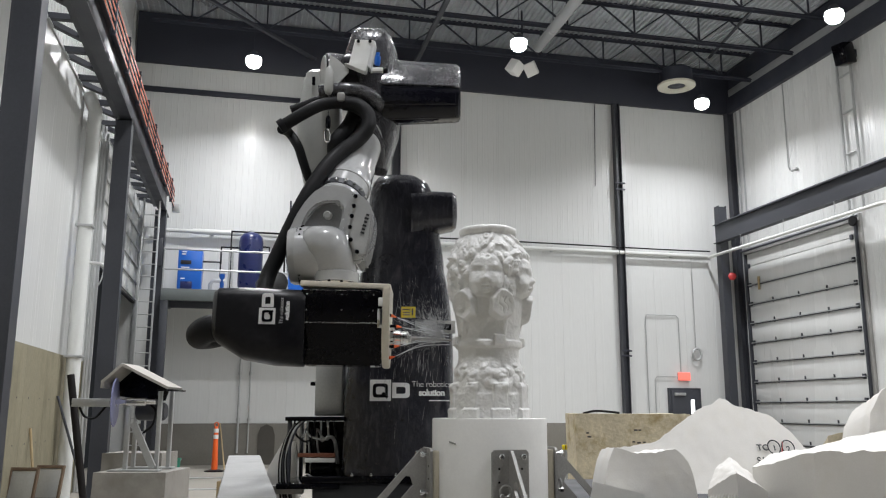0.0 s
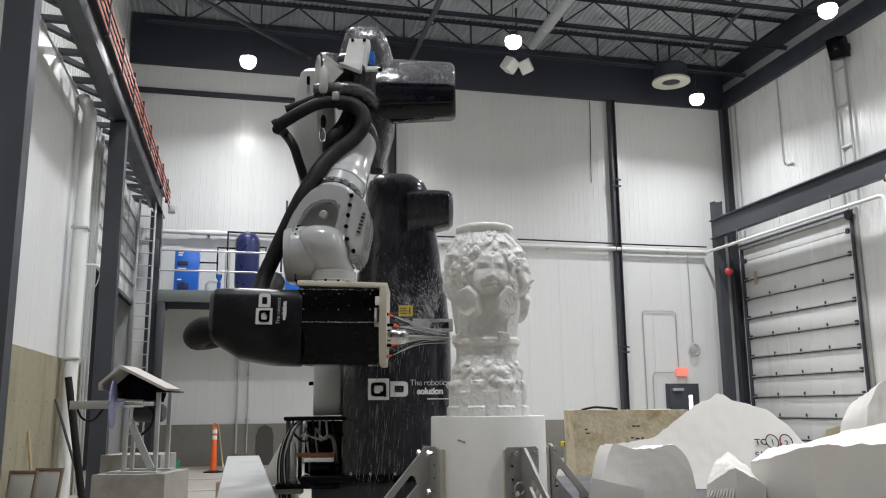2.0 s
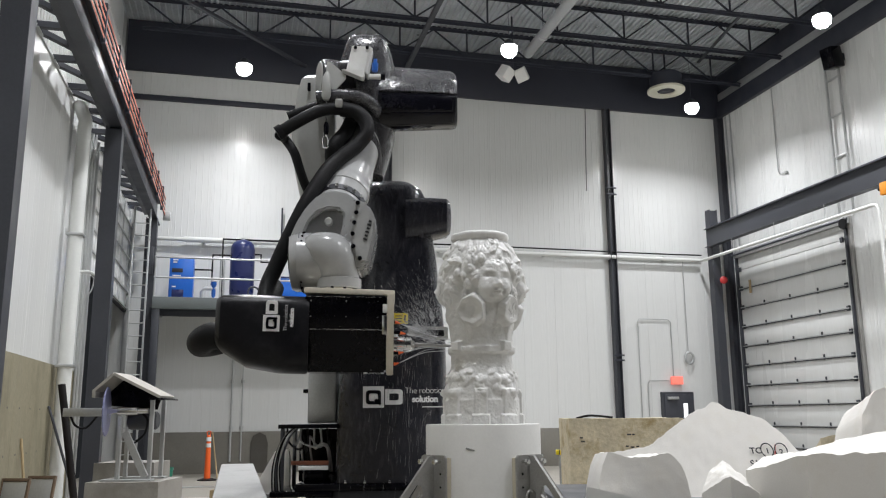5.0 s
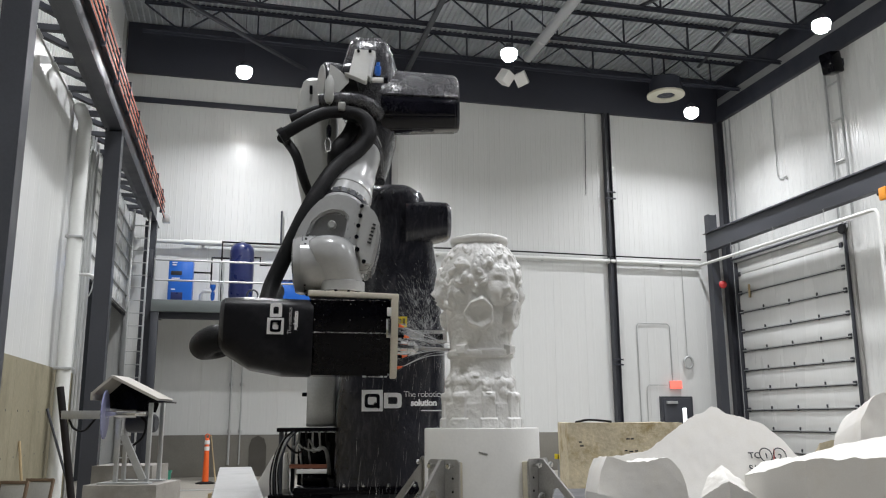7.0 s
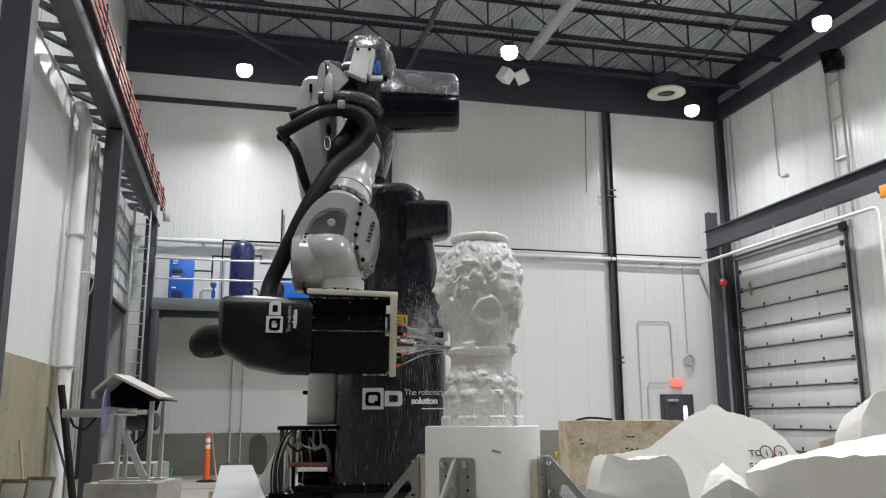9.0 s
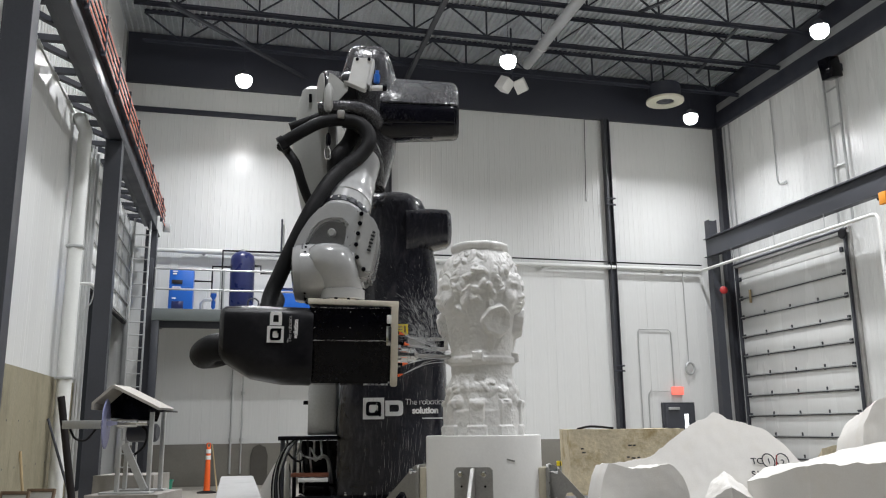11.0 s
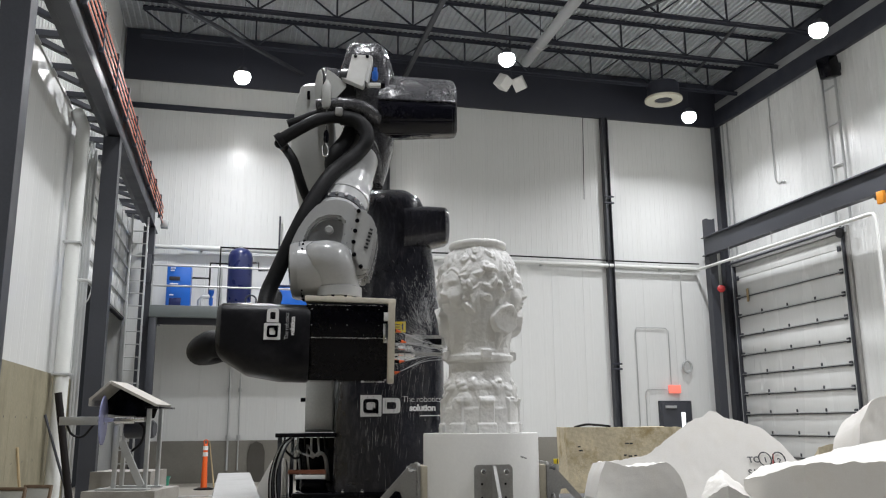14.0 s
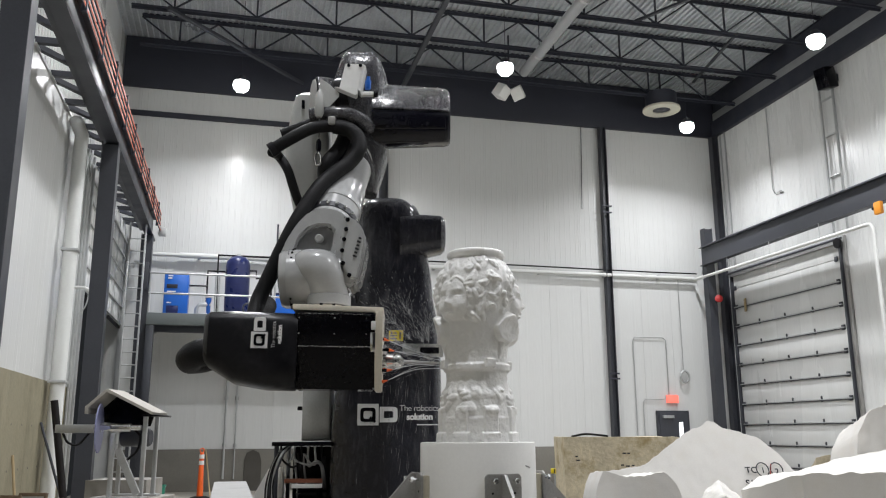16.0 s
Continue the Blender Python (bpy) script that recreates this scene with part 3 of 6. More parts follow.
def control_box():
    c = thing("control_cabinet", "grey metal control cabinet on a black shelf beside the robot", "cabinet", (-0.87, 6.65, 1.35), stage=True)
    part("body", span((-0.985, 6.5, 1.355), (-0.765, 6.85, 1.78), 0.01), GALV, c)
    part("door", span((-0.975, 6.485, 1.365), (-0.775, 6.498, 1.77), 0.005), GALV, c)
    part("latch", span((-1.03, 6.55, 1.585), (-0.986, 6.6, 1.615), 0.004), GLOSS_BLACK, c)
    s = thing("control_shelf", "black steel shelf stand with grey cables hanging below", "shelf", (-0.95, 6.6, 0.93), stage=True)
    part("shelf_board", span((-1.17, 6.3, 1.32), (-0.73, 6.95, 1.35), 0.004), GLOSS_BLACK, s)
    for x, y in ((-1.14, 6.34), (-1.14, 6.9), (-0.77, 6.9)):
        part("leg", span((x - 0.015, y - 0.015, 0.88), (x + 0.015, y + 0.015, 1.32), 0.002), STEEL_DARK, s)
    part("backing", span((-1.1, 6.88, 0.9), (-0.78, 6.9, 1.31)), GLOSS_BLACK, s)
    rnd = random.Random(4)
    for i in range(7):
        x0, x1 = -1.12 + 0.05 * i, -1.08 + rnd.random() * 0.28
        pts = [(x0, 6.42, 1.32), (x0 + 0.01, 6.40, 1.24 - rnd.random() * 0.08), ((x0 + x1) / 2 + 0.03, 6.38, 1.13 + rnd.random() * 0.1), (x1 + 0.04, 6.42, 1.15 + rnd.random() * 0.12), (x1 + 0.06, 6.5, 1.0)]
        part("cable", tube(pts, 0.008, 7), GALV if i % 3 else RUBBER, s, "thin hanging cable")
    part("copper_bar", span((-1.08, 6.36, 1.055), (-0.8, 6.39, 1.085), 0.003), mat("copper", (0.20, 0.075, 0.045), 0.35, metal=0.5), s, "copper bar")
    part("tray_strip", span((-1.02, 6.33, 1.02), (-0.8, 6.36, 1.05), 0.003), WHITE_PAINT, s)
    # the bundle of hoses that curves down beside the shelf
    h = thing("cable_bundle", "bundle of grey and black cables curving down to the floor", "cables", (-1.18, 6.4, 0), stage=True)
    for i in range(8):
        o = 0.011 * i
        pts = [(-1.05 + o * 0.3, 6.36, 1.33), (-1.13 + o * 0.5, 6.33 - 0.01 * (i % 3), 1.25), (-1.195 + o * 0.7, 6.32, 1.08), (-1.2 + o * 0.9, 6.31, 0.9), (-1.17 + o, 6.32, 0.62), (-1.16 + o, 6.34, 0.0)]
        part("cable", tube(pts, 0.009, 7), (RUBBER, GALV, RUBBER, STEEL_DARK)[i % 4], h)
    part("clamp", span((-1.24, 6.26, 0.80), (-1.02, 6.36, 0.86), 0.004), PLATE, h)
    pump = thing("small_pump", "small black pump on the cable tray", "pump", (-0.93, 6.5, 0.88), stage=True)
    part("body", turned([(0.03, 0), (0.075, 0.02), (0.075, 0.16), (0.05, 0.19), (0.02, 0.2)], (-1.0, 6.45, 0.97), (1, 0, 0), 20), GLOSS_BLACK, pump)
    part("foot", span((-0.99, 6.4, 0.881), (-0.84, 6.5, 0.92), 0.004), STEEL_DARK, pump)
    part("hose", tube([(-0.82, 6.45, 0.97), (-0.78, 6.42, 0.96), (-0.76, 6.38, 0.92), (-0.72, 6.36, 0.94)], 0.02, 8, ribs=0.12), RUBBER, pump)


def spindle_turn(turn):
    c = Vector((-0.6, 4.95, 1.9))
    return Matrix.Translation(c) @ pose(0.012, 0, 0, 0, 0.7, turn) @ Matrix.Translation(-c)


def robot_arm():
    a = thing("milling_robot", "large grey robot arm in wet black jackets with a milling spindle", "robot", (AXIS[0], AXIS[1], 0), stage=True)
    # shoulder and its motor
    part("shoulder_jacket", loft([(2.28, -0.32, 6.62, 0.345, 0.32, 4), (2.6, -0.315, 6.6, 0.315, 0.29, 4), (2.8, -0.32, 6.58, 0.29, 0.28, 4), (2.95, -0.325, 6.56, 0.275, 0.27, 4),
                                  (3.1, -0.335, 6.55, 0.255, 0.26, 4), (3.19, -0.345, 6.55, 0.225, 0.235, 3.5), (3.25, -0.365, 6.55, 0.165, 0.18, 3), (3.27, -0.38, 6.55, 0.08, 0.1, 3)], 40), JACKET, a)
    part("shoulder_motor", loft([(-0.25, 6.45, 2.93, 0.2, 0.19, 3), (-0.05, 6.42, 2.945, 0.175, 0.165, 3), (0.07, 6.4, 2.95, 0.16, 0.145, 3.5), (0.10, 6.4, 2.95, 0.13, 0.12, 3), (0.108, 6.4, 2.95, 0.06, 0.06, 3)], 28, axis="x"), JACKET, a)
    # grey link from shoulder to elbow
    part("upper_link", loft([(2.4, -0.8, 6.25, 0.12, 0.2, 4), (2.9, -0.86, 6.15, 0.15, 0.2, 4), (3.2, -0.905, 6.06, 0.165, 0.2, 4), (3.5, -0.925, 5.98, 0.165, 0.2, 4), (3.76, -0.915, 5.93, 0.135, 0.17, 4.5), (3.86, -0.905, 5.9, 0.115, 0.14, 5), (3.89, -0.903, 5.9, 0.095, 0.11, 4)], 36), ROBOT_LIGHT, a)
    part("link_slot", span((-0.962, 5.735, 3.75), (-0.94, 5.77, 3.81), 0.004), GLOSS_BLACK, a)
    # elbow: upright jacket, round drum, motor to the side
    part("elbow_jacket", loft([(3.10, -0.46, 5.78, 0.05, 0.10, 3), (3.24, -0.45, 5.79, 0.08, 0.18, 3), (3.40, -0.47, 5.8, 0.14, 0.23, 3.5), (3.6, -0.52, 5.8, 0.2, 0.25, 4), (3.75, -0.54, 5.8, 0.21, 0.26, 4), (3.89, -0.53, 5.8, 0.205, 0.26, 4.5),
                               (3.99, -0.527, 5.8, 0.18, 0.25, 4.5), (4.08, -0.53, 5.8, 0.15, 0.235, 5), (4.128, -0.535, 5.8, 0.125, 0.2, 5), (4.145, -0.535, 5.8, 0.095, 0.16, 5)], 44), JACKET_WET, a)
    def shell(name, prof, stations, material, rim):
        bm = bmesh.new()
        ends = [[bm.verts.new((xx, cy + py * k, cz + pz * k)) for py, pz in prof] for xx, cy, cz, k in stations]
        n = len(prof)
        for p, q in zip(ends, ends[1:]):
            for k in range(n):
                bm.faces.new((p[k], p[(k + 1) % n], q[(k + 1) % n], q[k]))
        bm.faces.new(ends[0]), bm.faces.new(ends[-1])
        bmesh.ops.bevel(bm, geom=list(bm.edges), offset=rim, segments=4, affect="EDGES", clamp_overlap=True)
        return part(name, bm, material, a)
    # one motor jacket: glint specks coloured into the upper half, lower half plain black
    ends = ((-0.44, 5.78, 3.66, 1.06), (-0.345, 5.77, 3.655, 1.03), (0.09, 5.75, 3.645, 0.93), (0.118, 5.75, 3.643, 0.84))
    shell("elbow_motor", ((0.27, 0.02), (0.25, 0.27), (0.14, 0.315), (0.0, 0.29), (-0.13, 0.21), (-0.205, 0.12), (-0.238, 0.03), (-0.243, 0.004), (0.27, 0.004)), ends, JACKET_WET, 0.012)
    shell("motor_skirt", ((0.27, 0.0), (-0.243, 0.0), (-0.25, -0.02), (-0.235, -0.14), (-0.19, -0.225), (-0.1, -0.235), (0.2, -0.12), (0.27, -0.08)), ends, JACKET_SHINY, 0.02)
    up_to = len(a.children)
    part("elbow_drum", turned([(0.10, 0), (0.145, 0.012), (0.152, 0.04), (0.152, 0.12), (0.135, 0.17), (0.13, 0.24)], (-0.87, 5.66, 3.80), (1, 0.32, 0.02), 36), JACKET_WET, a)
    part("drum_face", turned([(0.02, -0.004), (0.125, -0.003), (0.13, 0.004)], (-0.872, 5.659, 3.80), (1, 0.32, 0.02), 32), ROBOT_LIGHT, a, "pale round drum cover")
    part("drum_collar", turned([(0.1, 0), (0.12, 0.02), (0.12, 0.12)], (-0.7, 5.62, 3.80), (1, -0.25, 0.0), 24), JACKET_MATT, a)
    # white bracket with its cover on the elbow
    part("cover_plate", slab([(-0.622, 3.945), (-0.492, 3.94), (-0.53, 3.75), (-0.662, 3.757)], 5.44, 5.452, "y", 0.003), WHITE_PAINT, a, "white bent cover plate")
    part("cover_side", slab([(-0.492, 3.94), (-0.478, 3.93), (-0.51, 3.73), (-0.53, 3.75)], 5.445, 5.60, "y", 0.002), WHITE_PAINT, a)
    part("cover_foot", slab([(-0.69, 3.752), (-0.53, 3.745), (-0.535, 3.70), (-0.545, 3.69)], 5.40, 5.47, "y", 0.002), WHITE_PAINT, a)
    part("cover_wing", slab([(-0.775, 3.80), (-0.764, 3.80), (-0.69, 3.745), (-0.69, 3.72), (-0.765, 3.69)], 5.43, 5.44, "y", 0.002), WHITE_PAINT, a)
    for x in (-0.598, -0.516):
        part("cover_screw", turned([(0.012, 0), (0.012, 0.008)], (x, 5.441, 3.928), (0, -1, 0.2), 8), GLOSS_BLACK, a)
    part("arm_bracket", slab([(-0.79, 3.82), (-0.74, 3.79), (-0.66, 3.715), (-0.66, 3.69), (-0.72, 3.62), (-0.79, 3.55), (-0.81, 3.62)], 5.42, 5.432), ROBOT_LIGHT, a)
    part("blue_fitting", turned([(0.018, 0), (0.022, 0.01), (0.022, 0.06), (0.013, 0.065), (0.013, 0.09)], (-0.462, 5.42, 3.745), (0.05, 0, 1), 14), BLUE, a, "blue hose fitting")
    part("fitting_base", span((-0.5, 5.41, 3.715), (-0.42, 5.45, 3.742), 0.004), WHITE_PAINT, a)
    part("fitting_knob", turned([(0.02, 0), (0.02, 0.03)], (-0.42, 5.43, 3.728), (1, 0, 0), 10), GLOSS_BLACK, a)
    # pulley block with its wire and snap hook
    part("pulley_block", turned([(0.02, 0), (0.032, 0.03), (0.03, 0.16), (0.012, 0.2)], (-0.79, 5.39, 3.54), (0.02, 0, 1), 14), ROBOT_LIGHT, a)
    part("wire", rod((-0.785, 5.385, 3.36), (-0.785, 5.385, 3.56), 0.004, n=6), CHROME, a)
    hook = part("swivel", turned([(0.012, 0), (0.018, 0.02), (0.018, 0.07), (0.008, 0.09)], (-0.785, 5.385, 3.29), n=10), GLOSS_BLACK, a)
    part("snap_hook", tube([(-0.785, 5.385, 3.3), (-0.805, 5.385, 3.26), (-0.8, 5.385, 3.205), (-0.785, 5.385, 3.195), (-0.77, 5.385, 3.21), (-0.768, 5.385, 3.255), (-0.785, 5.385, 3.29)], 0.006, 8), CHROME, hook)
    for ob in a.children[up_to:]:
        ob.location.z -= 0.018
    # forearm: tube, bolted ring, fork
    top, ring, tip = Vector((-0.525, 5.72, 3.40)), Vector((-0.668, 5.32, 2.775)), Vector((-0.715, 5.05, 2.34))
    d1 = (ring - top)
    part("forearm_tube", turned([(0.125, 0), (0.13, 0.15), (0.134, 0.36), (0.137, 0.45), (0.144, 0.455), (0.147, 0.52), (0.155, 0.60), (0.161, 0.61), (0.163, 0.66), (0.158, 0.665), (0.158, d1.length)], top, d1, 44), ROBOT_GREY, a)
    ringp = part("bolt_ring", turned([(0.15, -0.014), (0.163, -0.012), (0.163, 0.03), (0.15, 0.032)], ring, d1, 36), STEEL_DARK, a)
    q = Vector((0, 0, 1)).rotation_difference(d1.normalized())
    for i in range(18):
        t = 2 * math.pi * i / 18
        c = ring + q @ Vector((0.160 * math.cos(t), 0.160 * math.sin(t), 0.009))
        part("ring_bolt", turned([(0.013, 0), (0.013, 0.014), (0.007, 0.018)], c, q @ Vector((math.cos(t), math.sin(t), 0)), 6), CHROME, ringp)
    # arched fork round the wrist, with a recess behind it, a cheek on each side
    neck = Vector((-0.705, 5.22, 2.63))
    part("fork_neck", turned([(0.155, 0), (0.165, 0.03), (0.17, 0.12), (0.15, 0.2)], ring + d1.normalized() * 0.03, neck - ring, 40), ROBOT_GREY, a)
    arch = [(-0.525, 2.70), (-0.60, 2.765), (-0.70, 2.785), (-0.79, 2.755), (-0.86, 2.68), (-0.92, 2.58), (-0.955, 2.49), (-0.962, 2.42), (-0.90, 2.42), (-0.868, 2.51), (-0.835, 2.595), (-0.785, 2.645), (-0.725, 2.667), (-0.66, 2.663), (-0.632, 2.635),
            (-0.635, 2.56), (-0.655, 2.48), (-0.60, 2.44), (-0.53, 2.46)]
    fork = part("wrist_fork", slab(arch, 5.02, 5.26, "y", 0.014), ROBOT_GREY, a)
    # recess plate coloured darker than the fork round it
    part("fork_recess", slab([(-0.92, 2.40), (-0.9, 2.56), (-0.80, 2.68), (-0.7, 2.7), (-0.6, 2.66), (-0.6, 2.40)], 5.075, 5.24), mat("recess_darker_grey", (0.26, 0.26, 0.265), 0.35, coat=0.3), fork)
    part("plug", turned([(0.026, 0), (0.026, 0.05), (0.018, 0.06)], (-0.722, 5.08, 2.592), (0, -1, -0.1), 20), ROBOT_LIGHT, fork, "round pale plug")
    ch = part("left_cheek", turned([(0.11, 0), (0.165, 0.012), (0.178, 0.035), (0.18, 0.065), (0.183, 0.07), (0.18, 0.15), (0.15, 0.2)], (-0.955, 5.03, 2.325), (1, 0.05, 0.06), 44), ROBOT_GREY, a)
    part("cheek_seam", turned([(0.181, 0), (0.1845, 0.001), (0.1845, 0.006), (0.181, 0.007)], (-0.888, 5.033, 2.329), (1, 0.05, 0.06), 44), STEEL_DARK, ch)
    for i in range(22):
        t = 2 * math.pi * i / 22
        part("cheek_bolt", turned([(0.007, 0), (0.007, 0.008)], (-0.865, 5.033 + 0.181 * math.cos(t), 2.33 + 0.181 * math.sin(t)), (0, math.cos(t), math.sin(t)), 6), GLOSS_BLACK, ch)
    side = [(-0.572, 2.68), (-0.548, 2.705), (-0.47, 2.665), (-0.43, 2.59), (-0.42, 2.545), (-0.432, 2.43), (-0.465, 2.29), (-0.485, 2.265), (-0.54, 2.256), (-0.598, 2.288), (-0.65, 2.375), (-0.66, 2.44), (-0.615, 2.486), (-0.592, 2.57)]
    rcheek = part("right_cheek", slab(side, 4.90, 5.2, "y", 0.02), ROBOT_GREY, a)
    lid = [(-0.540, 2.69), (-0.475, 2.655), (-0.435, 2.585), (-0.427, 2.545), (-0.438, 2.43), (-0.47, 2.30), (-0.52, 2.305), (-0.563, 2.385), (-0.572, 2.45), (-0.556, 2.55)]
    face = part("cheek_cover", slab(lid, 4.872, 4.915, "y", 0.010), ROBOT_GREY, rcheek, "bevelled grey cover")
    for x, z in ((-0.533, 2.665), (-0.541, 2.605), (-0.552, 2.543), (-0.562, 2.475), (-0.556, 2.398), (-0.517, 2.325)):
        part("cheek_screw", turned([(0.013, 0), (0.013, 0.012), (0.008, 0.014)], (x, 4.878, z), (0, -1, 0), 12), GLOSS_BLACK, face)
    for i in range(6):
        part("marking_bar", box((-0.487 + 0.006 * i, 4.869, 2.44 + 0.022 * i), (0.024 - 0.006 * (i % 2), 0.004, 0.011), 0, Euler((0, radians(22), 0)).to_matrix()), INK, face)
    # the wrist body and its flange
    wrist = part("wrist_body", loft([(2.15, -0.645, 4.97, 0.128, 0.13, 2), (2.155, -0.645, 4.97, 0.134, 0.135, 2), (2.21, -0.645, 4.97, 0.134, 0.135, 2), (2.215, -0.647, 4.97, 0.125, 0.126, 2), (2.25, -0.66, 4.96, 0.13, 0.132, 2), (2.33, -0.69, 4.95, 0.15, 0.15, 2.2),
                         (2.41, -0.715, 4.95, 0.148, 0.15, 2.3), (2.455, -0.725, 4.96, 0.13, 0.135, 2.3), (2.482, -0.73, 4.975, 0.10, 0.11, 2.2), (2.495, -0.735, 4.98, 0.05, 0.06, 2)], 44), ROBOT_GREY, a)
    part("hub", turned([(0.165, 0), (0.158, 0.12), (0.14, 0.32)], (-0.89, 5.0, 2.325), (1, 0, 0.03), 36), ROBOT_GREY, wrist)
    fl = part("flange", turned([(0.095, 2.128), (0.105, 2.135), (0.105, 2.152), (0.09, 2.155)], (-0.66, 4.96, 0), n=32), BEIGE_ALU, a)
    for i in range(10):
        t = 2 * math.pi * (i + 0.3) / 10
        part("flange_bolt", turned([(0.009, 0), (0.009, 0.014)], (-0.66 + 0.12 * math.cos(t), 4.96 + 0.12 * math.sin(t), 2.138), (0, 0, 1), 6), GLOSS_BLACK, fl)
    # spindle carrier
    s, rear = spindle_turn(1.0), spindle_turn(6.5)
    part("mounting_plate", moved(box((-0.585, 4.95, 2.108), (0.52, 0.4, 0.034), 0.005, Euler((0, radians(1.5), 0)).to_matrix()), s), BEIGE_ALU, a, "pale aluminium mounting plate")
    prof = [(4.735, 2.085), (5.165, 2.085), (5.165, 1.75), (5.08, 1.655), (4.86, 1.655), (4.735, 1.885)]
    fh = part("front_housing", moved(slab(prof, -0.835, -0.37, "x", 0.012), s), GLOSS_BLACK, a)
    for xx in (-0.80, -0.60, -0.42):
        for zz in (2.05, 1.96):
            part("housing_screw", moved(turned([(0.004, 0), (0.004, 0.004)], (xx, 4.735, zz), (0, -1, 0), 8), s), CHROME, fh)
    # ledges and bright metal drops put the housing's edge highlights into the shape
    part("housing_seam", moved(span((-0.83, 4.725, 1.883), (-0.372, 4.737, 1.889), 0.001), s), GLOSS_BLACK, fh)
    part("housing_seam", moved(span((-0.83, 4.728, 2.07), (-0.372, 4.737, 2.076), 0.001), s), GLOSS_BLACK, fh)
    rnd = random.Random(77)
    drops = bmesh.new()
    for i in range(150):
        ball(drops, s @ Vector((rnd.uniform(-0.83, -0.38), 4.724, 1.887 + rnd.gauss(0, 0.002))), (rnd.uniform(0.002, 0.006), 0.003, 0.0022), 6)
    for i in range(22):
        zz = rnd.uniform(1.9, 2.06)
        ball(drops, s @ Vector((rnd.uniform(-0.82, -0.39), 4.7345, zz)), (rnd.uniform(0.001, 0.0018), 0.001, rnd.uniform(0.001, 0.002)), 6)
    for i in range(60):
        ball(drops, s @ Vector((rnd.uniform(-0.82, -0.39), 4.726, 2.073 + rnd.gauss(0, 0.0015))), (rnd.uniform(0.002, 0.005), 0.002, 0.0018), 6)
    part("water_bead", drops, CHROME, fh, "rows of water drops that supply the edge glints", kind="stuff")
    prof2 = [(4.72, 2.09), (5.18, 2.09), (5.18, 1.80), (5.1, 1.69), (5.02, 1.645), (4.88, 1.645), (4.79, 1.69), (4.72, 1.80)]
    part("front_plate", moved(slab(prof2, -0.368, -0.328, "x", 0.005), s), BEIGE_ALU, a, "pale aluminium front plate")
    part("plate_strip", moved(span((-0.395, 4.722, 1.86), (-0.366, 4.733, 1.97), 0.003), s), CHROME, a)
    part("plate_strip", moved(span((-0.392, 4.722, 1.985), (-0.366, 4.733, 2.035), 0.003), s), WHITE_PAINT, a)
    part("rear_sleeve", moved(loft([(-1.352, 4.95, 1.93, 0.10, 0.09, 3), (-1.347, 4.95, 1.935, 0.17, 0.135, 3.5), (-1.32, 4.95, 1.925, 0.2, 0.16, 4), (-1.18, 4.95, 1.885, 0.212, 0.205, 4.5), (-1.0, 4.95, 1.868, 0.215, 0.218, 5), (-0.84, 4.95, 1.866, 0.216, 0.218, 5), (-0.828, 4.95, 1.866, 0.21, 0.212, 5)], 44, axis="x"), rear), JACKET_MATT, a)
    lm = rear @ pose(-0.99, 4.729, 1.868, 0, -90, 0)
    brand(a, lm, 0.092, True)
    part("tail_hose", moved(tube([(-1.28, 4.95, 1.865), (-1.39, 4.96, 1.855), (-1.445, 5.02, 1.83), (-1.45, 5.12, 1.825), (-1.38, 5.25, 1.85), (-1.25, 5.4, 1.92), (-1.15, 5.6, 2.05), (-1.1, 6.0, 2.3)], 0.08, 20), rear), RUBBER, a, "thick black hose")
    nose = part("spindle_nose", moved(turned([(0.075, 0), (0.075, 0.02), (0.05, 0.025), (0.05, 0.06), (0.042, 0.065), (0.042, 0.075), (0.048, 0.08), (0.048, 0.1), (0.03, 0.11), (0.02, 0.125)], (-0.328, 4.95, 1.825), (1, 0, -0.02), 24), s), CHROME, a)
    part("milling_bit", moved(turned([(0.013, 0), (0.012, 0.08), (0.007, 0.2), (0.003, 0.262)], (-0.21, 4.95, 1.823), (1, 0, -0.02), 10), s), PLATE, nose)
    for yy, zz, dx in ((4.83, 1.945, 0.0), (4.86, 1.885, 0.03), (4.84, 1.765, 0.02), (4.86, 1.70, -0.005)):
        nz = part("nozzle", moved(turned([(0.008, 0), (0.010, 0.010), (0.006, 0.024), (0.004, 0.036)], (-0.325 + dx, yy, zz), (1, (4.95 - yy) * 2.0, (1.82 - zz) * 2.3), 10), s), ORANGE, a, "orange coolant nozzle")
        part("nozzle_elbow", moved(rod((-0.33, yy, zz), (-0.32 + dx, yy, zz), 0.009, n=8), s), GLOSS_BLACK, nz)
        e0, e1 = Vector((-0.285 + dx, yy + 0.01, zz + (1.82 - zz) * 0.1)), Vector((0.0, 4.95, 1.82))
        mid = (e0 + e1) / 2 + Vector((0, 0, 0.008))
        part("water_jet", moved(tube([e0, mid, e1 + Vector((0.02, 0, (zz - 1.82) * 0.25))], 0.0021, 7), s), WATER, a, "thin white water jet")
        part("water_jet", moved(tube([e0, mid + Vector((0, 0.01, 0.012)), e1 + Vector((-0.02, 0.02, (zz - 1.82) * 0.1))], 0.0014, 7), s), WATER, a, "thin white water jet")
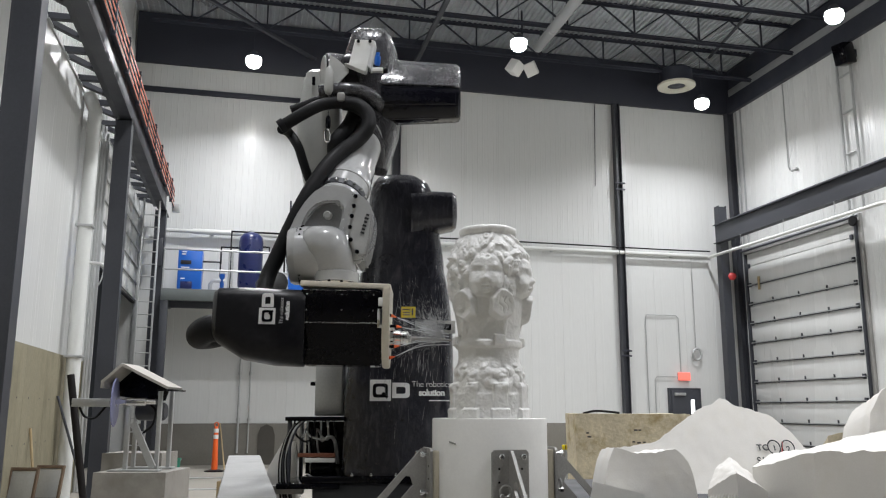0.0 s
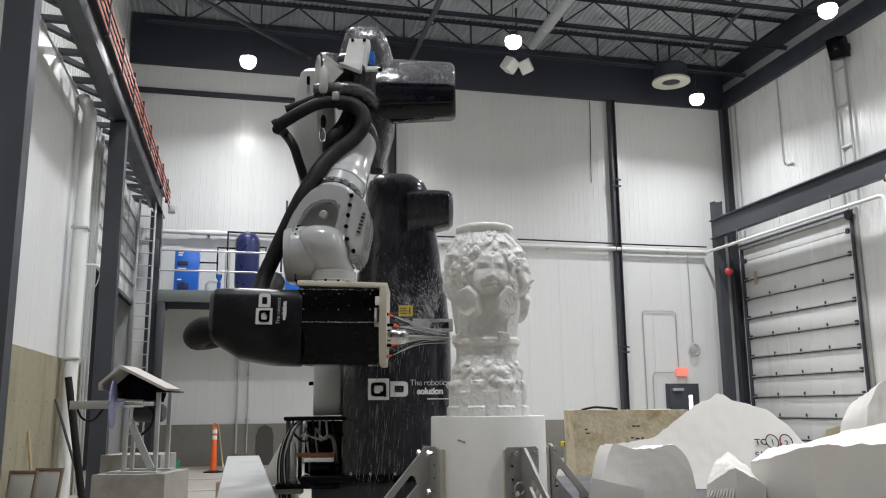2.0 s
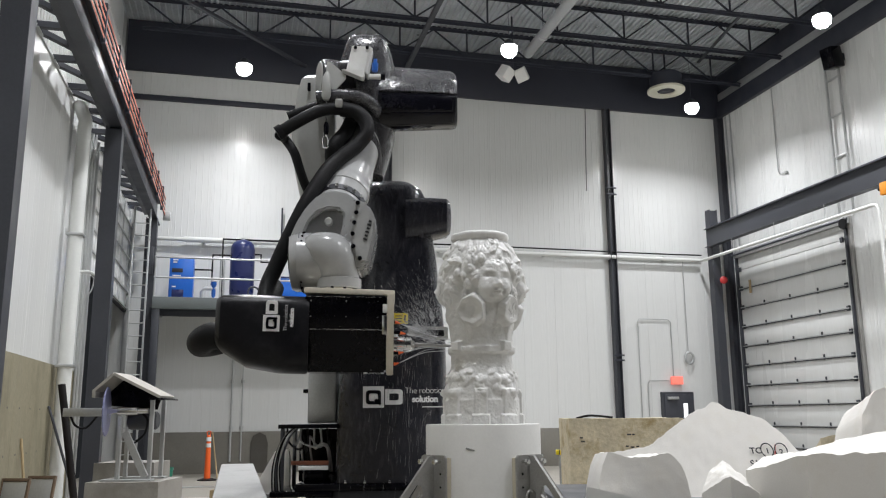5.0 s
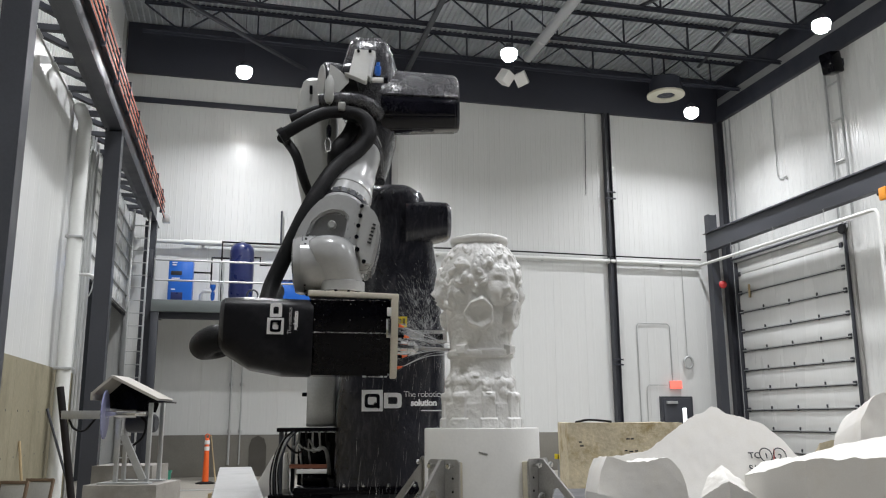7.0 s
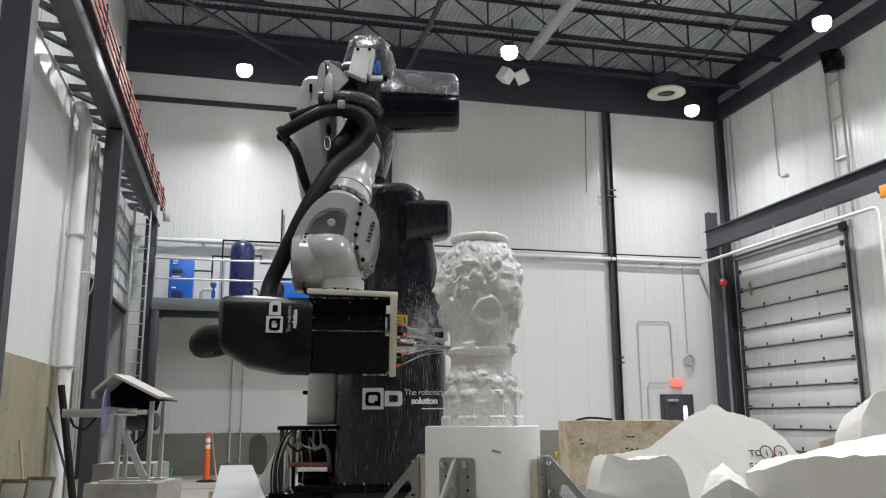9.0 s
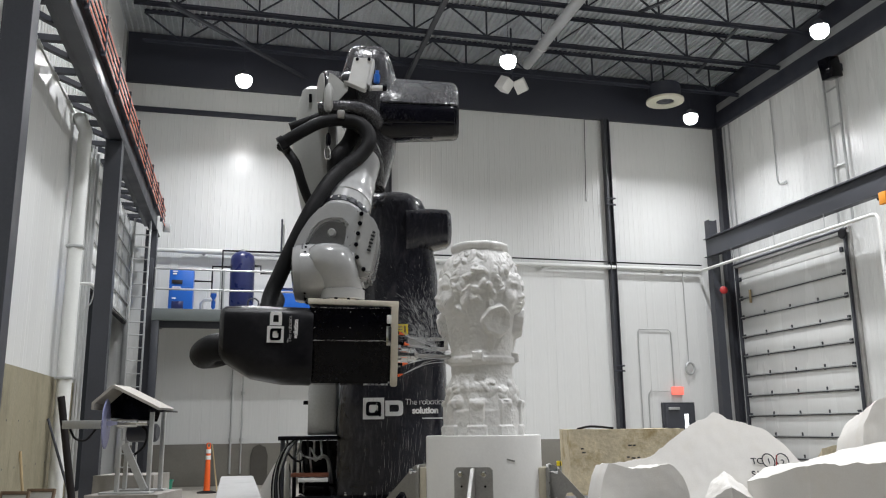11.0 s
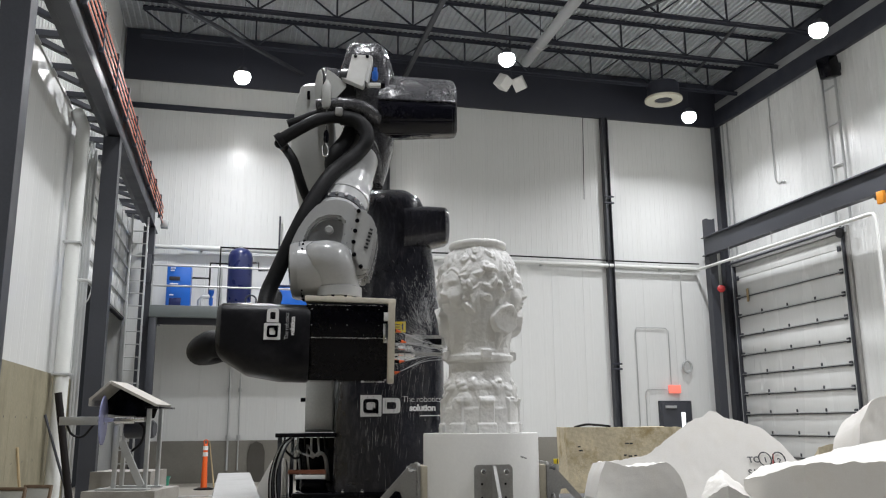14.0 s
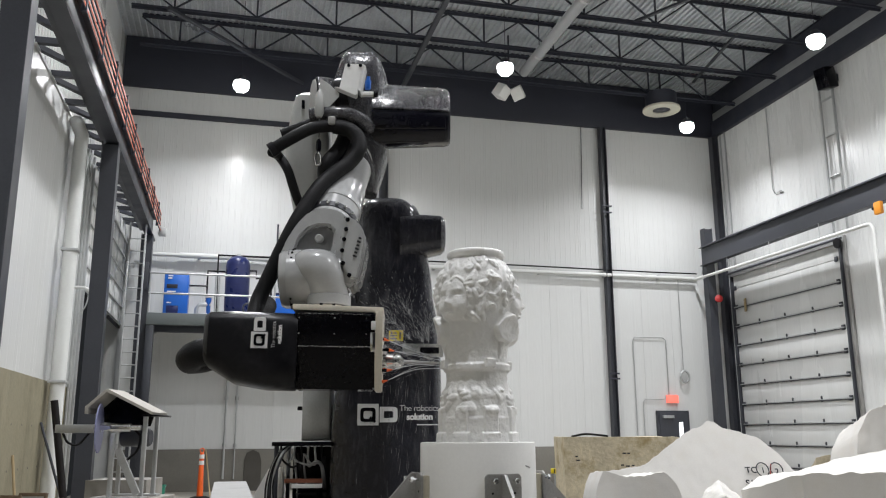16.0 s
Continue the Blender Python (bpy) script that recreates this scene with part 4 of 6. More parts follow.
    # hoses of the arm
    part("main_hose", tube([(-1.10, 5.0, 2.0), (-1.10, 5.12, 2.19), (-1.048, 5.15, 2.341), (-0.968, 5.15, 2.533), (-0.888, 5.16, 2.715), (-0.82, 5.2, 2.86), (-0.745, 5.26, 3.0), (-0.665, 5.32, 3.10), (-0.57, 5.38, 3.20), (-0.512, 5.4, 3.295), (-0.525, 5.42, 3.39), (-0.59, 5.43, 3.452), (-0.69, 5.42, 3.468)], 0.050, 20), RUBBER, a, "thick black hose")
    part("cross_hose", tube([(-0.60, 5.47, 3.45), (-0.69, 5.42, 3.468), (-0.826, 5.38, 3.44), (-0.953, 5.35, 3.362), (-1.087, 5.35, 3.275)], 0.042, 16), RUBBER, a)
    part("hose_cuff", rod((-1.07, 5.35, 3.287), (-1.105, 5.35, 3.264), 0.05, n=16), JACKET_MATT, a)
    part("hose_end", tube([(-1.10, 5.4, 3.27), (-1.11, 5.7, 3.35), (-1.041, 5.7, 3.25), (-1.0, 5.72, 3.13), (-0.96, 5.75, 3.02), (-0.9, 5.85, 2.9)], 0.033, 12), RUBBER, a)
    part("side_hose", tube([(-1.06, 5.5, 3.44), (-0.952, 5.5, 3.48), (-0.85, 5.5, 3.52), (-0.7, 5.52, 3.54)], 0.036, 14), RUBBER, a)
    part("elbow_hose", tube([(-0.86, 5.46, 3.56), (-0.7, 5.45, 3.575), (-0.56, 5.46, 3.56), (-0.47, 5.52, 3.52), (-0.43, 5.66, 3.49)], 0.05, 16), JACKET_WET, a)
    part("hose_clamp", box((-0.70, 5.41, 3.49), (0.05, 0.12, 0.06), 0.01), PLATE, a)
    part("inner_hose", tube([(-0.62, 5.55, 3.45), (-0.66, 5.5, 3.33), (-0.74, 5.45, 3.2), (-0.75, 5.5, 3.1)], 0.05, 12), RUBBER, a)
    hem = [(-0.62, 5.5, 3.45), (-0.55, 5.5, 3.40), (-0.49, 5.54, 3.31), (-0.45, 5.6, 3.22), (-0.445, 5.68, 3.14)]
    part("collar_strap", tube(hem, 0.034, 12), JACKET_WET, a)
    return a


def water_material():
    m = mat("white_spray_water", (0.85, 0.87, 0.9), 0.15, var=0.02, bump=0.0)
    m.node_tree.nodes["Principled BSDF"].inputs["Alpha"].default_value = 0.55
    return m


WATER = water_material()
robot_pedestal()
control_box()
ARM = robot_arm()

# ---- the carving on its turntable ----


def around(angle, r, z):
    """A frame on the carving's side: x along the side, y outwards, z up."""
    t = radians(angle)
    return Matrix.Translation((r * math.sin(t), -r * math.cos(t), z)) @ pose(0, 0, 0, 0, 0, angle + 180)


FACES = (-6, 67, -134)


def bump_at(s, h, s0, h0, ws, wh):
    return np.exp(-(((s - s0) / ws) ** 2 + ((h - h0) / wh) ** 2))


def step(x, a, b):
    t = np.clip((x - a) / (b - a), 0, 1)
    return t * t * (3 - 2 * t)


def child_face(s, h):
    """Relief of a round child's face: s along the side, h up, both from the middle of the face."""
    f = 0.022 * bump_at(s, h, 0, -0.022, 0.013, 0.014) + 0.010 * bump_at(s, h, 0, 0.008, 0.010, 0.028)
    f += 0.006 * (bump_at(s, h, -0.014, -0.028, 0.007, 0.007) + bump_at(s, h, 0.014, -0.028, 0.007, 0.007))
    for e in (-1, 1):
        f -= 0.016 * bump_at(s, h, e * 0.041, 0.014, 0.022, 0.014)
        f += 0.010 * bump_at(s, h, e * 0.042, 0.010, 0.014, 0.010)
        f -= 0.004 * bump_at(s, h, e * 0.042, 0.013, 0.016, 0.003)
        f += 0.006 * bump_at(s, h, e * 0.043, 0.040, 0.026, 0.009)
        f += 0.016 * bump_at(s, h, e * 0.055, -0.045, 0.030, 0.030)
        f -= 0.006 * bump_at(s, h, e * 0.027, -0.062, 0.007, 0.012)
    f += 0.013 * bump_at(s, h, 0, -0.054, 0.017, 0.007) + 0.012 * bump_at(s, h, 0, -0.072, 0.015, 0.007)
    f -= 0.011 * bump_at(s, h, 0, -0.063, 0.019, 0.0035) + 0.006 * bump_at(s, h, 0, -0.084, 0.018, 0.006)
    f += 0.014 * bump_at(s, h, 0, -0.104, 0.028, 0.018) + 0.006 * bump_at(s, h, 0, 0.075, 0.06, 0.035)
    return f


def carving():
    rnd = random.Random(11)
    n, rows = 600, 400
    deg = np.arange(n) * 360.0 / n
    z = np.linspace(1.345, 2.435, rows)
    T, Z = np.meshgrid(deg, z)
    zs = (1.345, 1.49, 1.50, 1.56, 1.62, 1.66, 1.70, 1.755, 1.764, 1.796, 1.806, 1.84, 1.9, 1.98, 2.1, 2.2, 2.28, 2.35, 2.40, 2.435)
    rs = (0.222, 0.220, 0.214, 0.205, 0.2, 0.188, 0.180, 0.182, 0.198, 0.199, 0.184, 0.182, 0.190, 0.204, 0.218, 0.236, 0.234, 0.214, 0.184, 0.158)
    R = np.interp(Z, zs, rs)

    def away(f):
        return (T - f + 180) % 360 - 180
    # locks of hair: small spiral mounds, larger over the brow and between the heads
    hair = np.zeros_like(R)
    for i in range(300):
        a, zc = rnd.uniform(-180, 180), rnd.uniform(2.05, 2.42)
        size = rnd.uniform(0.016, 0.030)
        lift = rnd.uniform(0.006, 0.034) * (1.0 if zc < 2.33 else 0.7)
        turn, wind = rnd.uniform(0, 6.28), rnd.choice((-1, 1))
        s, h = np.radians(away(a)) * 0.235, (Z - zc)
        ca, sa = math.cos(turn), math.sin(turn)
        bend = h + 6.0 * wind * s * s
        p, q = (s * ca + bend * sa) / (size * rnd.uniform(1.2, 2.8)), (-s * sa + bend * ca) / size
        d = np.sqrt(p * p + q * q)
        mound = lift * np.clip(1 - d * d, 0, 1) ** 0.8 * (0.86 + 0.14 * np.cos(6.5 * d + wind * np.arctan2(q, p)))
        near = np.where(d < 1, mound, 0)
        hair = np.maximum(hair, near)
    facing = np.zeros_like(R)
    head = np.zeros_like(R)
    for f in FACES:
        s, h = np.radians(away(f)) * 0.25, Z - 2.175
        e = np.sqrt((s / 0.122) ** 2 + ((h + 0.012) / 0.155) ** 2)
        round_head = 0.155 + 0.118 * np.sqrt(np.clip(1 - (s / 0.165) ** 2 - (h / 0.19) ** 2, 0, 1))
        head = np.maximum(head, np.where(np.abs(away(f)) < 60, round_head + 1.15 * child_face(s / 1.22, h / 1.22), 0))
        inside = 1 - step(e, 0.84, 1.0)
        inside *= 1 - step(h - 0.35 * np.abs(s) + 0.006 * np.sin(s * 120), 0.085, 0.108)
        facing = np.maximum(facing, inside)
    band = step(Z, 2.02, 2.06)
    upper = R + hair * band * (1 - facing)
    blend = facing * step(Z, 2.045, 2.075)
    R = np.where(Z > 2.0, np.maximum(upper, np.where(head > 0, (head - 0.004) * np.maximum(blend, 0.0) + upper * (1 - blend), upper)), upper)
    # rolled wings: dished discs in pairs under each face, running out in horns below
    for f in FACES:
        for sgn, off, zc, ra, rb in ((-1, 38, 2.0, 0.094, 0.092), (1, 26, 2.0, 0.084, 0.090)):
            if (f == 67 and sgn < 0) or (f == -134 and sgn > 0):
                continue
            s, h = np.radians(away(f + sgn * off)) * 0.235, Z - zc
            s2, h2 = s * 0.96 + h * 0.28 * sgn, h * 0.96 - s * 0.28 * sgn
            d = np.sqrt((s2 / ra) ** 2 + (h2 / rb) ** 2) * (1 + 0.07 * np.sin(3 * np.arctan2(h2, s2) + f) + 0.03 * np.sin(7 * np.arctan2(h2, s2)))
            tilt = 0.018 * h2 / rb - 0.010 * sgn * s2 / ra
            top = 0.254 + tilt
            if sgn < 0:
                top = top - 0.020 * (1 - step(np.sqrt(((s2 - 0.004) / ra) ** 2 + ((h2 + 0.006) / rb) ** 2), 0.30, 0.92)) + 0.008 * bump_at(s2, h2, -0.01, -0.03, 0.03, 0.02)
            else:
                top = top - 0.010 * (1 - step(d, 0.3, 0.9)) - 0.008 * (np.sin(s2 * 190 + 2 * np.sin(h2 * 90)) > 0.86) * (d < 0.5)
            disc = top - 0.07 * step(d, 0.80, 1.16)
            R = np.where(d < 1.16, np.maximum(R, disc), R)
            w = 0.075 * np.clip(1 + h / 0.22, 0.05, 1)
            horn = 0.176 + (0.062 * np.clip(1 + h / 0.2, 0, 1)) * np.sqrt(np.clip(1 - ((s + sgn * 0.16 * h) / w) ** 2, 0, 1))
            R = np.where((h < -0.02) & (h > -0.2), np.maximum(R, horn), R)
    # blocks on the waist ring, hanging leaves, pilasters of the foot
    for k in range(4):
        c = -9 + 90 * k
        s = np.radians(away(c + 25)) * 0.2
        R = np.where((np.abs(s) < 0.03) & (np.abs(Z - 1.80) < 0.028), np.maximum(R, 0.222), R)
        for da, w in ((23, 0.042), (-22, 0.036)):
            s = np.radians(away(c + da)) * 0.21
            edge = 1 - step(np.abs(s), w - 0.006, w + 0.004)
            R = np.where((Z < 1.555) & (edge > 0), np.maximum(R, 0.208 + 0.026 * edge * (1 - 0.4 * step(Z, 1.53, 1.555))), R)
            edge = 1 - step(np.abs(s), w + 0.006, w + 0.014)
            R = np.where((Z < 1.41) & (edge > 0), np.maximum(R, 0.21 + 0.034 * edge), R)
    # worn leaves: many small overlapping chips
    leaf = np.zeros_like(R)
    for i in range(110):
        a, zc = rnd.uniform(-180, 180), rnd.uniform(1.53, 1.665)
        s, h = np.radians(away(a)) * 0.21, Z - zc
        lean = rnd.uniform(-0.7, 0.7)
        p, q = (s + lean * h) / rnd.uniform(0.014, 0.05), h / rnd.uniform(0.014, 0.05)
        leaf = np.maximum(leaf, rnd.uniform(0.004, 0.020) * np.clip(1 - (p * p + q * q), 0, 1) ** 0.7)
    R = R + leaf * (1 - step(Z, 1.64, 1.68))
    # soften once along both directions
    for _ in range(2):
        R[1:-1] = 0.25 * R[:-2] + 0.5 * R[1:-1] + 0.25 * R[2:]
        R = 0.25 * np.roll(R, 1, 1) + 0.5 * R + 0.25 * np.roll(R, -1, 1)
    lip = ((0.157, 2.440), (0.166, 2.446), (0.174, 2.456), (0.176, 2.468), (0.173, 2.482), (0.160, 2.488), (0.15, 2.482), (0.142, 2.46), (0.05, 2.44))
    R = np.vstack([R] + [np.full((1, n), r) for r, h in lip])
    z = np.concatenate([z, [h for r, h in lip]])
    t = np.radians(deg)
    X, Y = R * np.sin(t), -R * np.cos(t)
    co = np.stack([X, Y, np.repeat(z[:, None], n, 1)], -1).reshape(-1, 3)
    m = len(z)
    i, j = np.meshgrid(np.arange(m - 1), np.arange(n), indexing="ij")
    k = (j + 1) % n
    quads = np.stack([i * n + j, i * n + k, (i + 1) * n + k, (i + 1) * n + j], -1).reshape(-1, 4)
    faces = [tuple(q) for q in quads.tolist()] + [tuple(range((m - 1) * n, m * n)), tuple(range(n - 1, -1, -1))]
    me = bpy.data.meshes.new("sculpture")
    me.from_pydata(co.tolist(), [], faces)
    me.shade_smooth()
    me.materials.append(MARBLE)
    ob = new("sculpture", me)
    tx = bpy.data.textures.new("chipped_stone", "CLOUDS")
    tx.noise_scale, tx.noise_depth = 0.028, 3
    dp = ob.modifiers.new("chips", "DISPLACE")
    dp.texture, dp.texture_coords, dp.strength, dp.mid_level = tx, "LOCAL", 0.007, 0.5
    ob.matrix_world = pose(*world_of(*CENTRE), 0, 0, YAW)
    return tagged(ob, "wet white marble carving of four curly heads, half milled", "sculpture")


def marble_block():
    bm = turned([(0.328, 0.52), (0.335, 0.527), (0.335, 1.347), (0.332, 1.353), (0.326, 1.355)], n=64)
    m = mat("white_block_marble", (0.76, 0.755, 0.73), 0.4, var=0.04, scale=4, fine=60, bump=0.06, stain=(0.56, 0.56, 0.54), stain_amount=0.3, stain_scale=2.2)
    ob = part("marble_block", bm, m)
    ob.matrix_world = pose(*world_of(*CENTRE), 0, 0, YAW)
    tagged(ob, "round white marble block clamped on the turntable", "block")
    vein = part("vein", box((-0.2195, -0.2525, 1.222), (0.05, 0.004, 0.008), 0.001, Euler((0, radians(14), radians(-41))).to_matrix()), mat("grey_vein", (0.28, 0.28, 0.27), 0.5), ob)
    return ob


def turntable():
    t = thing("turntable", "round steel turntable on a heavy base, holding the marble block", "turntable", (*CENTRE, 0), stage=True)
    part("base", turned([(0.6, 0.0), (0.6, 0.06), (0.42, 0.08), (0.42, 0.36)], (*CENTRE, 0), n=40), STEEL_DARK, t)
    part("disc", turned([(0.84, 0.361), (0.85, 0.37), (0.85, 0.51), (0.84, 0.52)], (*CENTRE, 0), n=56), PLATE, t)
    return t


def bracket(angle):
    """A welded angle bracket: upright plate, triangular rib with a slot, foot; bolts and rubber pads."""
    b = thing("angle_bracket", "grey steel angle bracket with slotted rib, bolted against the marble block", "bracket", (0, 0, 0), group="brackets round the block")
    r = 0.335
    bm = slab([(-0.105, 0.545), (0.105, 0.545), (0.105, 1.175), (0.09, 1.19), (-0.09, 1.19), (-0.105, 1.175)], -r - 0.045, -r - 0.03, "y", 0.002)
    plate = part("upright_plate", bm, PLATE, b)
    for s in (-1, 1):
        for z in (1.155, 0.95, 0.8):
            bolt = part("bolt", turned([(0.009, -0.01), (0.009, 0.03), (0.017, 0.031), (0.017, 0.046), (0.012, 0.05)], (s * 0.062, -r - 0.045, z), (0, -1, 0), 6), CHROME, plate)
        for z in (1.09, 1.02):
            part("bolt_hole", turned([(0.006, 0), (0.006, 0.002)], (s * 0.064, -r - 0.0452, z), (0, -1, 0), 10), GLOSS_BLACK, plate)
    # rib: a triangle in two pieces round its slot
    y0, y1 = -r - 0.046, -r - 0.56
    def rib_piece(pts):
        return slab(pts, -0.006, 0.006, "x", 0.001)
    bm = bmesh.new()
    for pts in ([(y0, 1.185), (y0 - 0.03, 1.185), (y0 - 0.12, 1.087), (y0 - 0.12, 1.035), (y0 - 0.09, 1.03), (y0 - 0.075, 0.985), (y0, 0.985)],
                [(y0 - 0.12, 1.087), (y1, 0.66), (y1, 0.56), (y0 - 0.245, 0.85), (y0 - 0.25, 0.89), (y0 - 0.12, 1.035)],
                [(y0, 0.985), (y0 - 0.075, 0.985), (y0 - 0.205, 0.845), (y0 - 0.245, 0.85), (y1, 0.56), (y0, 0.56)]):
        merge(bm, slab(pts, -0.009, 0.009, "x", 0.0))
    part("rib", bm, PLATE, b, smooth=False)
    part("foot_plate", span((-0.105, y1 - 0.02, 0.522), (0.105, -r - 0.028, 0.545), 0.003), PLATE, b)
    for s in (-1, 1):
        part("rubber_pad", span((s * 0.06 - 0.03, -r - 0.029, 0.58), (s * 0.06 + 0.03, -r + 0.012, 1.175), 0.006), mat("cream_pad", (0.50, 0.46, 0.36), 0.7), b)
    eye = part("lifting_eye", tube([(0.0 + 0.03 * math.cos(i * math.pi / 6) - 0.04, -r - 0.08, 0.975 + 0.03 * math.sin(i * math.pi / 6)) for i in range(13)], 0.007, 8, 2), PLATE, b)
    b.matrix_world = pose(*world_of(*CENTRE), 0, 0, YAW + angle)
    return b


SCULPTURE = carving()
BLOCK = marble_block()
TABLE = turntable()
BRACKETS = [bracket(14)]
for k in (104, 194, 284):
    BRACKETS.append(copy_thing(BRACKETS[0], pose(*world_of(*CENTRE), 0, 0, YAW + k)))
# ---- crane runways, doors, pipes ----


def runway(x, z0, z1, y0, y1, columns, name_label):
    b = thing("crane_runway", name_label, "crane beam", (x, y0, z0), kind="structure")
    part("beam", beam_i((x, y0, (z0 + z1) / 2), (x, y1, (z0 + z1) / 2), z1 - z0, 0.2, 0.022, 0.016), STEEL_DARK, b, smooth=False)
    part("rail", span((x - 0.03, y0, z1), (x + 0.03, y1, z1 + 0.05), 0.006), ROOF_DARK, b)
    y = y0 + 0.4
    while y < y1:
        part("rail_clip", span((x - 0.09, y, z1), (x + 0.09, y + 0.08, z1 + 0.025), 0.004), ROOF_DARK, b)
        y += 0.75
    for (cx, cy, top) in columns:
        c = thing("crane_column", "dark grey steel column under the crane beam", "column", (cx, cy, 0), group="crane columns", kind="structure")
        part("shaft", beam_i((cx, cy, 0), (cx, cy, top), 0.27, 0.26, 0.02, 0.014), STEEL_DARK, c, smooth=False)
        part("web_cover", span((cx - 0.117, cy - 0.128, 0), (cx + 0.117, cy + 0.128, top - 0.05)), STEEL_DARK, c)
        part("base_plate", span((cx - 0.22, cy - 0.22, 0), (cx + 0.22, cy + 0.22, 0.03), 0.004), STEEL_DARK, c)


def left_runway_parts():
    g = thing("runway_bracing", "dark zigzag steel bracing between crane beam and wall", "bracing", (-2.5, 8, 6.7), kind="structure")
    y = 4.86
    while y < 21.5:
        part("cross_bar", bar((-2.3, y, 6.66), (-2.87, y, 6.66), 0.09, 0.09), STEEL_DARK, g, smooth=False)
        part("diagonal", bar((-2.86, y + 0.14, 6.66), (-2.3, y + 0.92, 6.66), 0.08, 0.08), STEEL_DARK, g, smooth=False)
        part("gusset", span((-2.9, y - 0.06, 6.6), (-2.78, y + 0.22, 6.615), 0.002), GALV, g)
        y += 1.105
    part("surge_plate", span((-2.5, 2.0, 6.60), (-2.31, 22.3, 6.70), 0.006), STEEL_DARK, g)
    c = thing("conductor_rail", "four orange insulated conductor bars along the crane beam", "conductor bars", (-1.95, 5, 6.6), kind="structure")
    for i in range(4):
        z = 6.53 + 0.135 * i
        part("conductor_bar", span((-1.972, 4.0, z), (-1.948, 21.9, z + 0.036), 0.004), ORANGE_BAR, c)
        part("bar_slot", span((-1.968, 4.0, z - 0.02), (-1.952, 21.9, z - 0.001)), ROOF_DARK, c)
    for k in range(13):
        y = 4.6 + 1.37 * k
        h = part("hanger", span((-2.1, y, 6.99), (-1.93, y + 0.04, 7.01)), ROOF_DARK, c)
        part("hanger_strap", span((-2.0, y, 6.46), (-1.935, y + 0.05, 7.06)), ROOF_DARK, h)
    part("end_box", span((-2.0, 21.9, 6.42), (-1.82, 22.1, 6.62), 0.01), GALV, c)


STOP_PAINT = mat("orange_stop_paint", (0.75, 0.28, 0.02), 0.5)


def crane_stop():
    s = thing("crane_end_stop", "orange steel end stop on the crane beam", "end stop", (13.8, 14.9, 6.5), kind="structure")
    part("block", span((13.74, 14.9, 6.14), (13.83, 15.1, 6.42), 0.01), STOP_PAINT, s)
    part("buffer", rod((13.78, 15.1, 6.3), (13.78, 15.16, 6.3), 0.04), RUBBER, s)


def left_door():
    d = thing("door_left", "white sectional overhead door, half raised", "overhead door", (-2.8, 19.4, 4.1), kind="structure")
    for i in range(6):
        z = 4.1 + 0.42 * i
        p = part("door_panel", span((-2.86, 16.45, z), (-2.80, 22.3, z + 0.412), 0.012), WHITE, d)
        part("strut", span((-2.80, 16.45, z + 0.02), (-2.76, 22.3, z + 0.06), 0.004), GALV, p)
    for y in (16.4, 22.35):
        part("track", span((-2.84, y - 0.05, 0), (-2.72, y + 0.05, 6.6), 0.006), GALV, d)
    part("bottom_seal", span((-2.87, 16.45, 4.05), (-2.79, 22.3, 4.098), 0.006), RUBBER, d)


def right_door():
    d = thing("door_right", "closed white sectional overhead door with steel struts", "overhead door", (14.95, 20.0, 0), kind="structure")
    for i in range(11):
        zz = -0.098 + 0.583 * i
        p = part("door_panel", span((14.90, 17.72, max(0.005, zz + 0.01)), (14.955, 22.4, min(zz + 0.577, 6.11)), 0.01), WHITE, d)
        if i < 9:
            st = part("strut", span((14.84, 17.74, zz + 0.57), (14.899, 22.38, zz + 0.60), 0.004), GALV, p)
            # dark strip drawn as the shadow below the strut
            part("strut_web", span((14.85, 17.75, zz + 0.545), (14.87, 22.37, zz + 0.569)), STEEL_DARK, st)
        for k in range(1, 4):
            if 0 < i < 9:
                y = 17.72 + 4.68 * k / 4
                part("hinge", span((14.865, y - 0.02, zz - 0.05), (14.898, y + 0.02, zz + 0.10), 0.006), STEEL_DARK, p)
        for y in (17.8, 22.3):
            if i == 0:
                continue
            part("roller_hinge", span((14.85, y - 0.05, zz - 0.06), (14.898, y + 0.05, zz + 0.07), 0.006), STEEL_DARK, p)
    for y in (17.62, 22.46):
        part("track", span((14.84, y - 0.035, 0), (14.96, y + 0.035, 6.3), 0.006), STEEL_DARK, d)
        part("jamb_angle", span((14.90, y - 0.15 if y < 20 else y + 0.036, 0), (14.97, y - 0.036 if y < 20 else y + 0.12, 6.3), 0.004), PLATE, d)
    part("lintel", span((14.84, 17.5, 6.12), (14.97, 22.55, 6.3), 0.01), GALV, d)
    part("spring_shaft", rod((14.75, 17.4, 6.2), (14.75, 22.5, 6.2), 0.03), STEEL_DARK, d)
    part("pull_strap", span((14.83, 21.75, 4.95), (14.85, 21.85, 5.35), 0.004), WOOD, d)
    part("chain_wheel", turned([(0.13, 0), (0.14, 0.03), (0.13, 0.06)], (14.72, 17.55, 6.1), (1, 0, 0), 20), RUBBER, d)


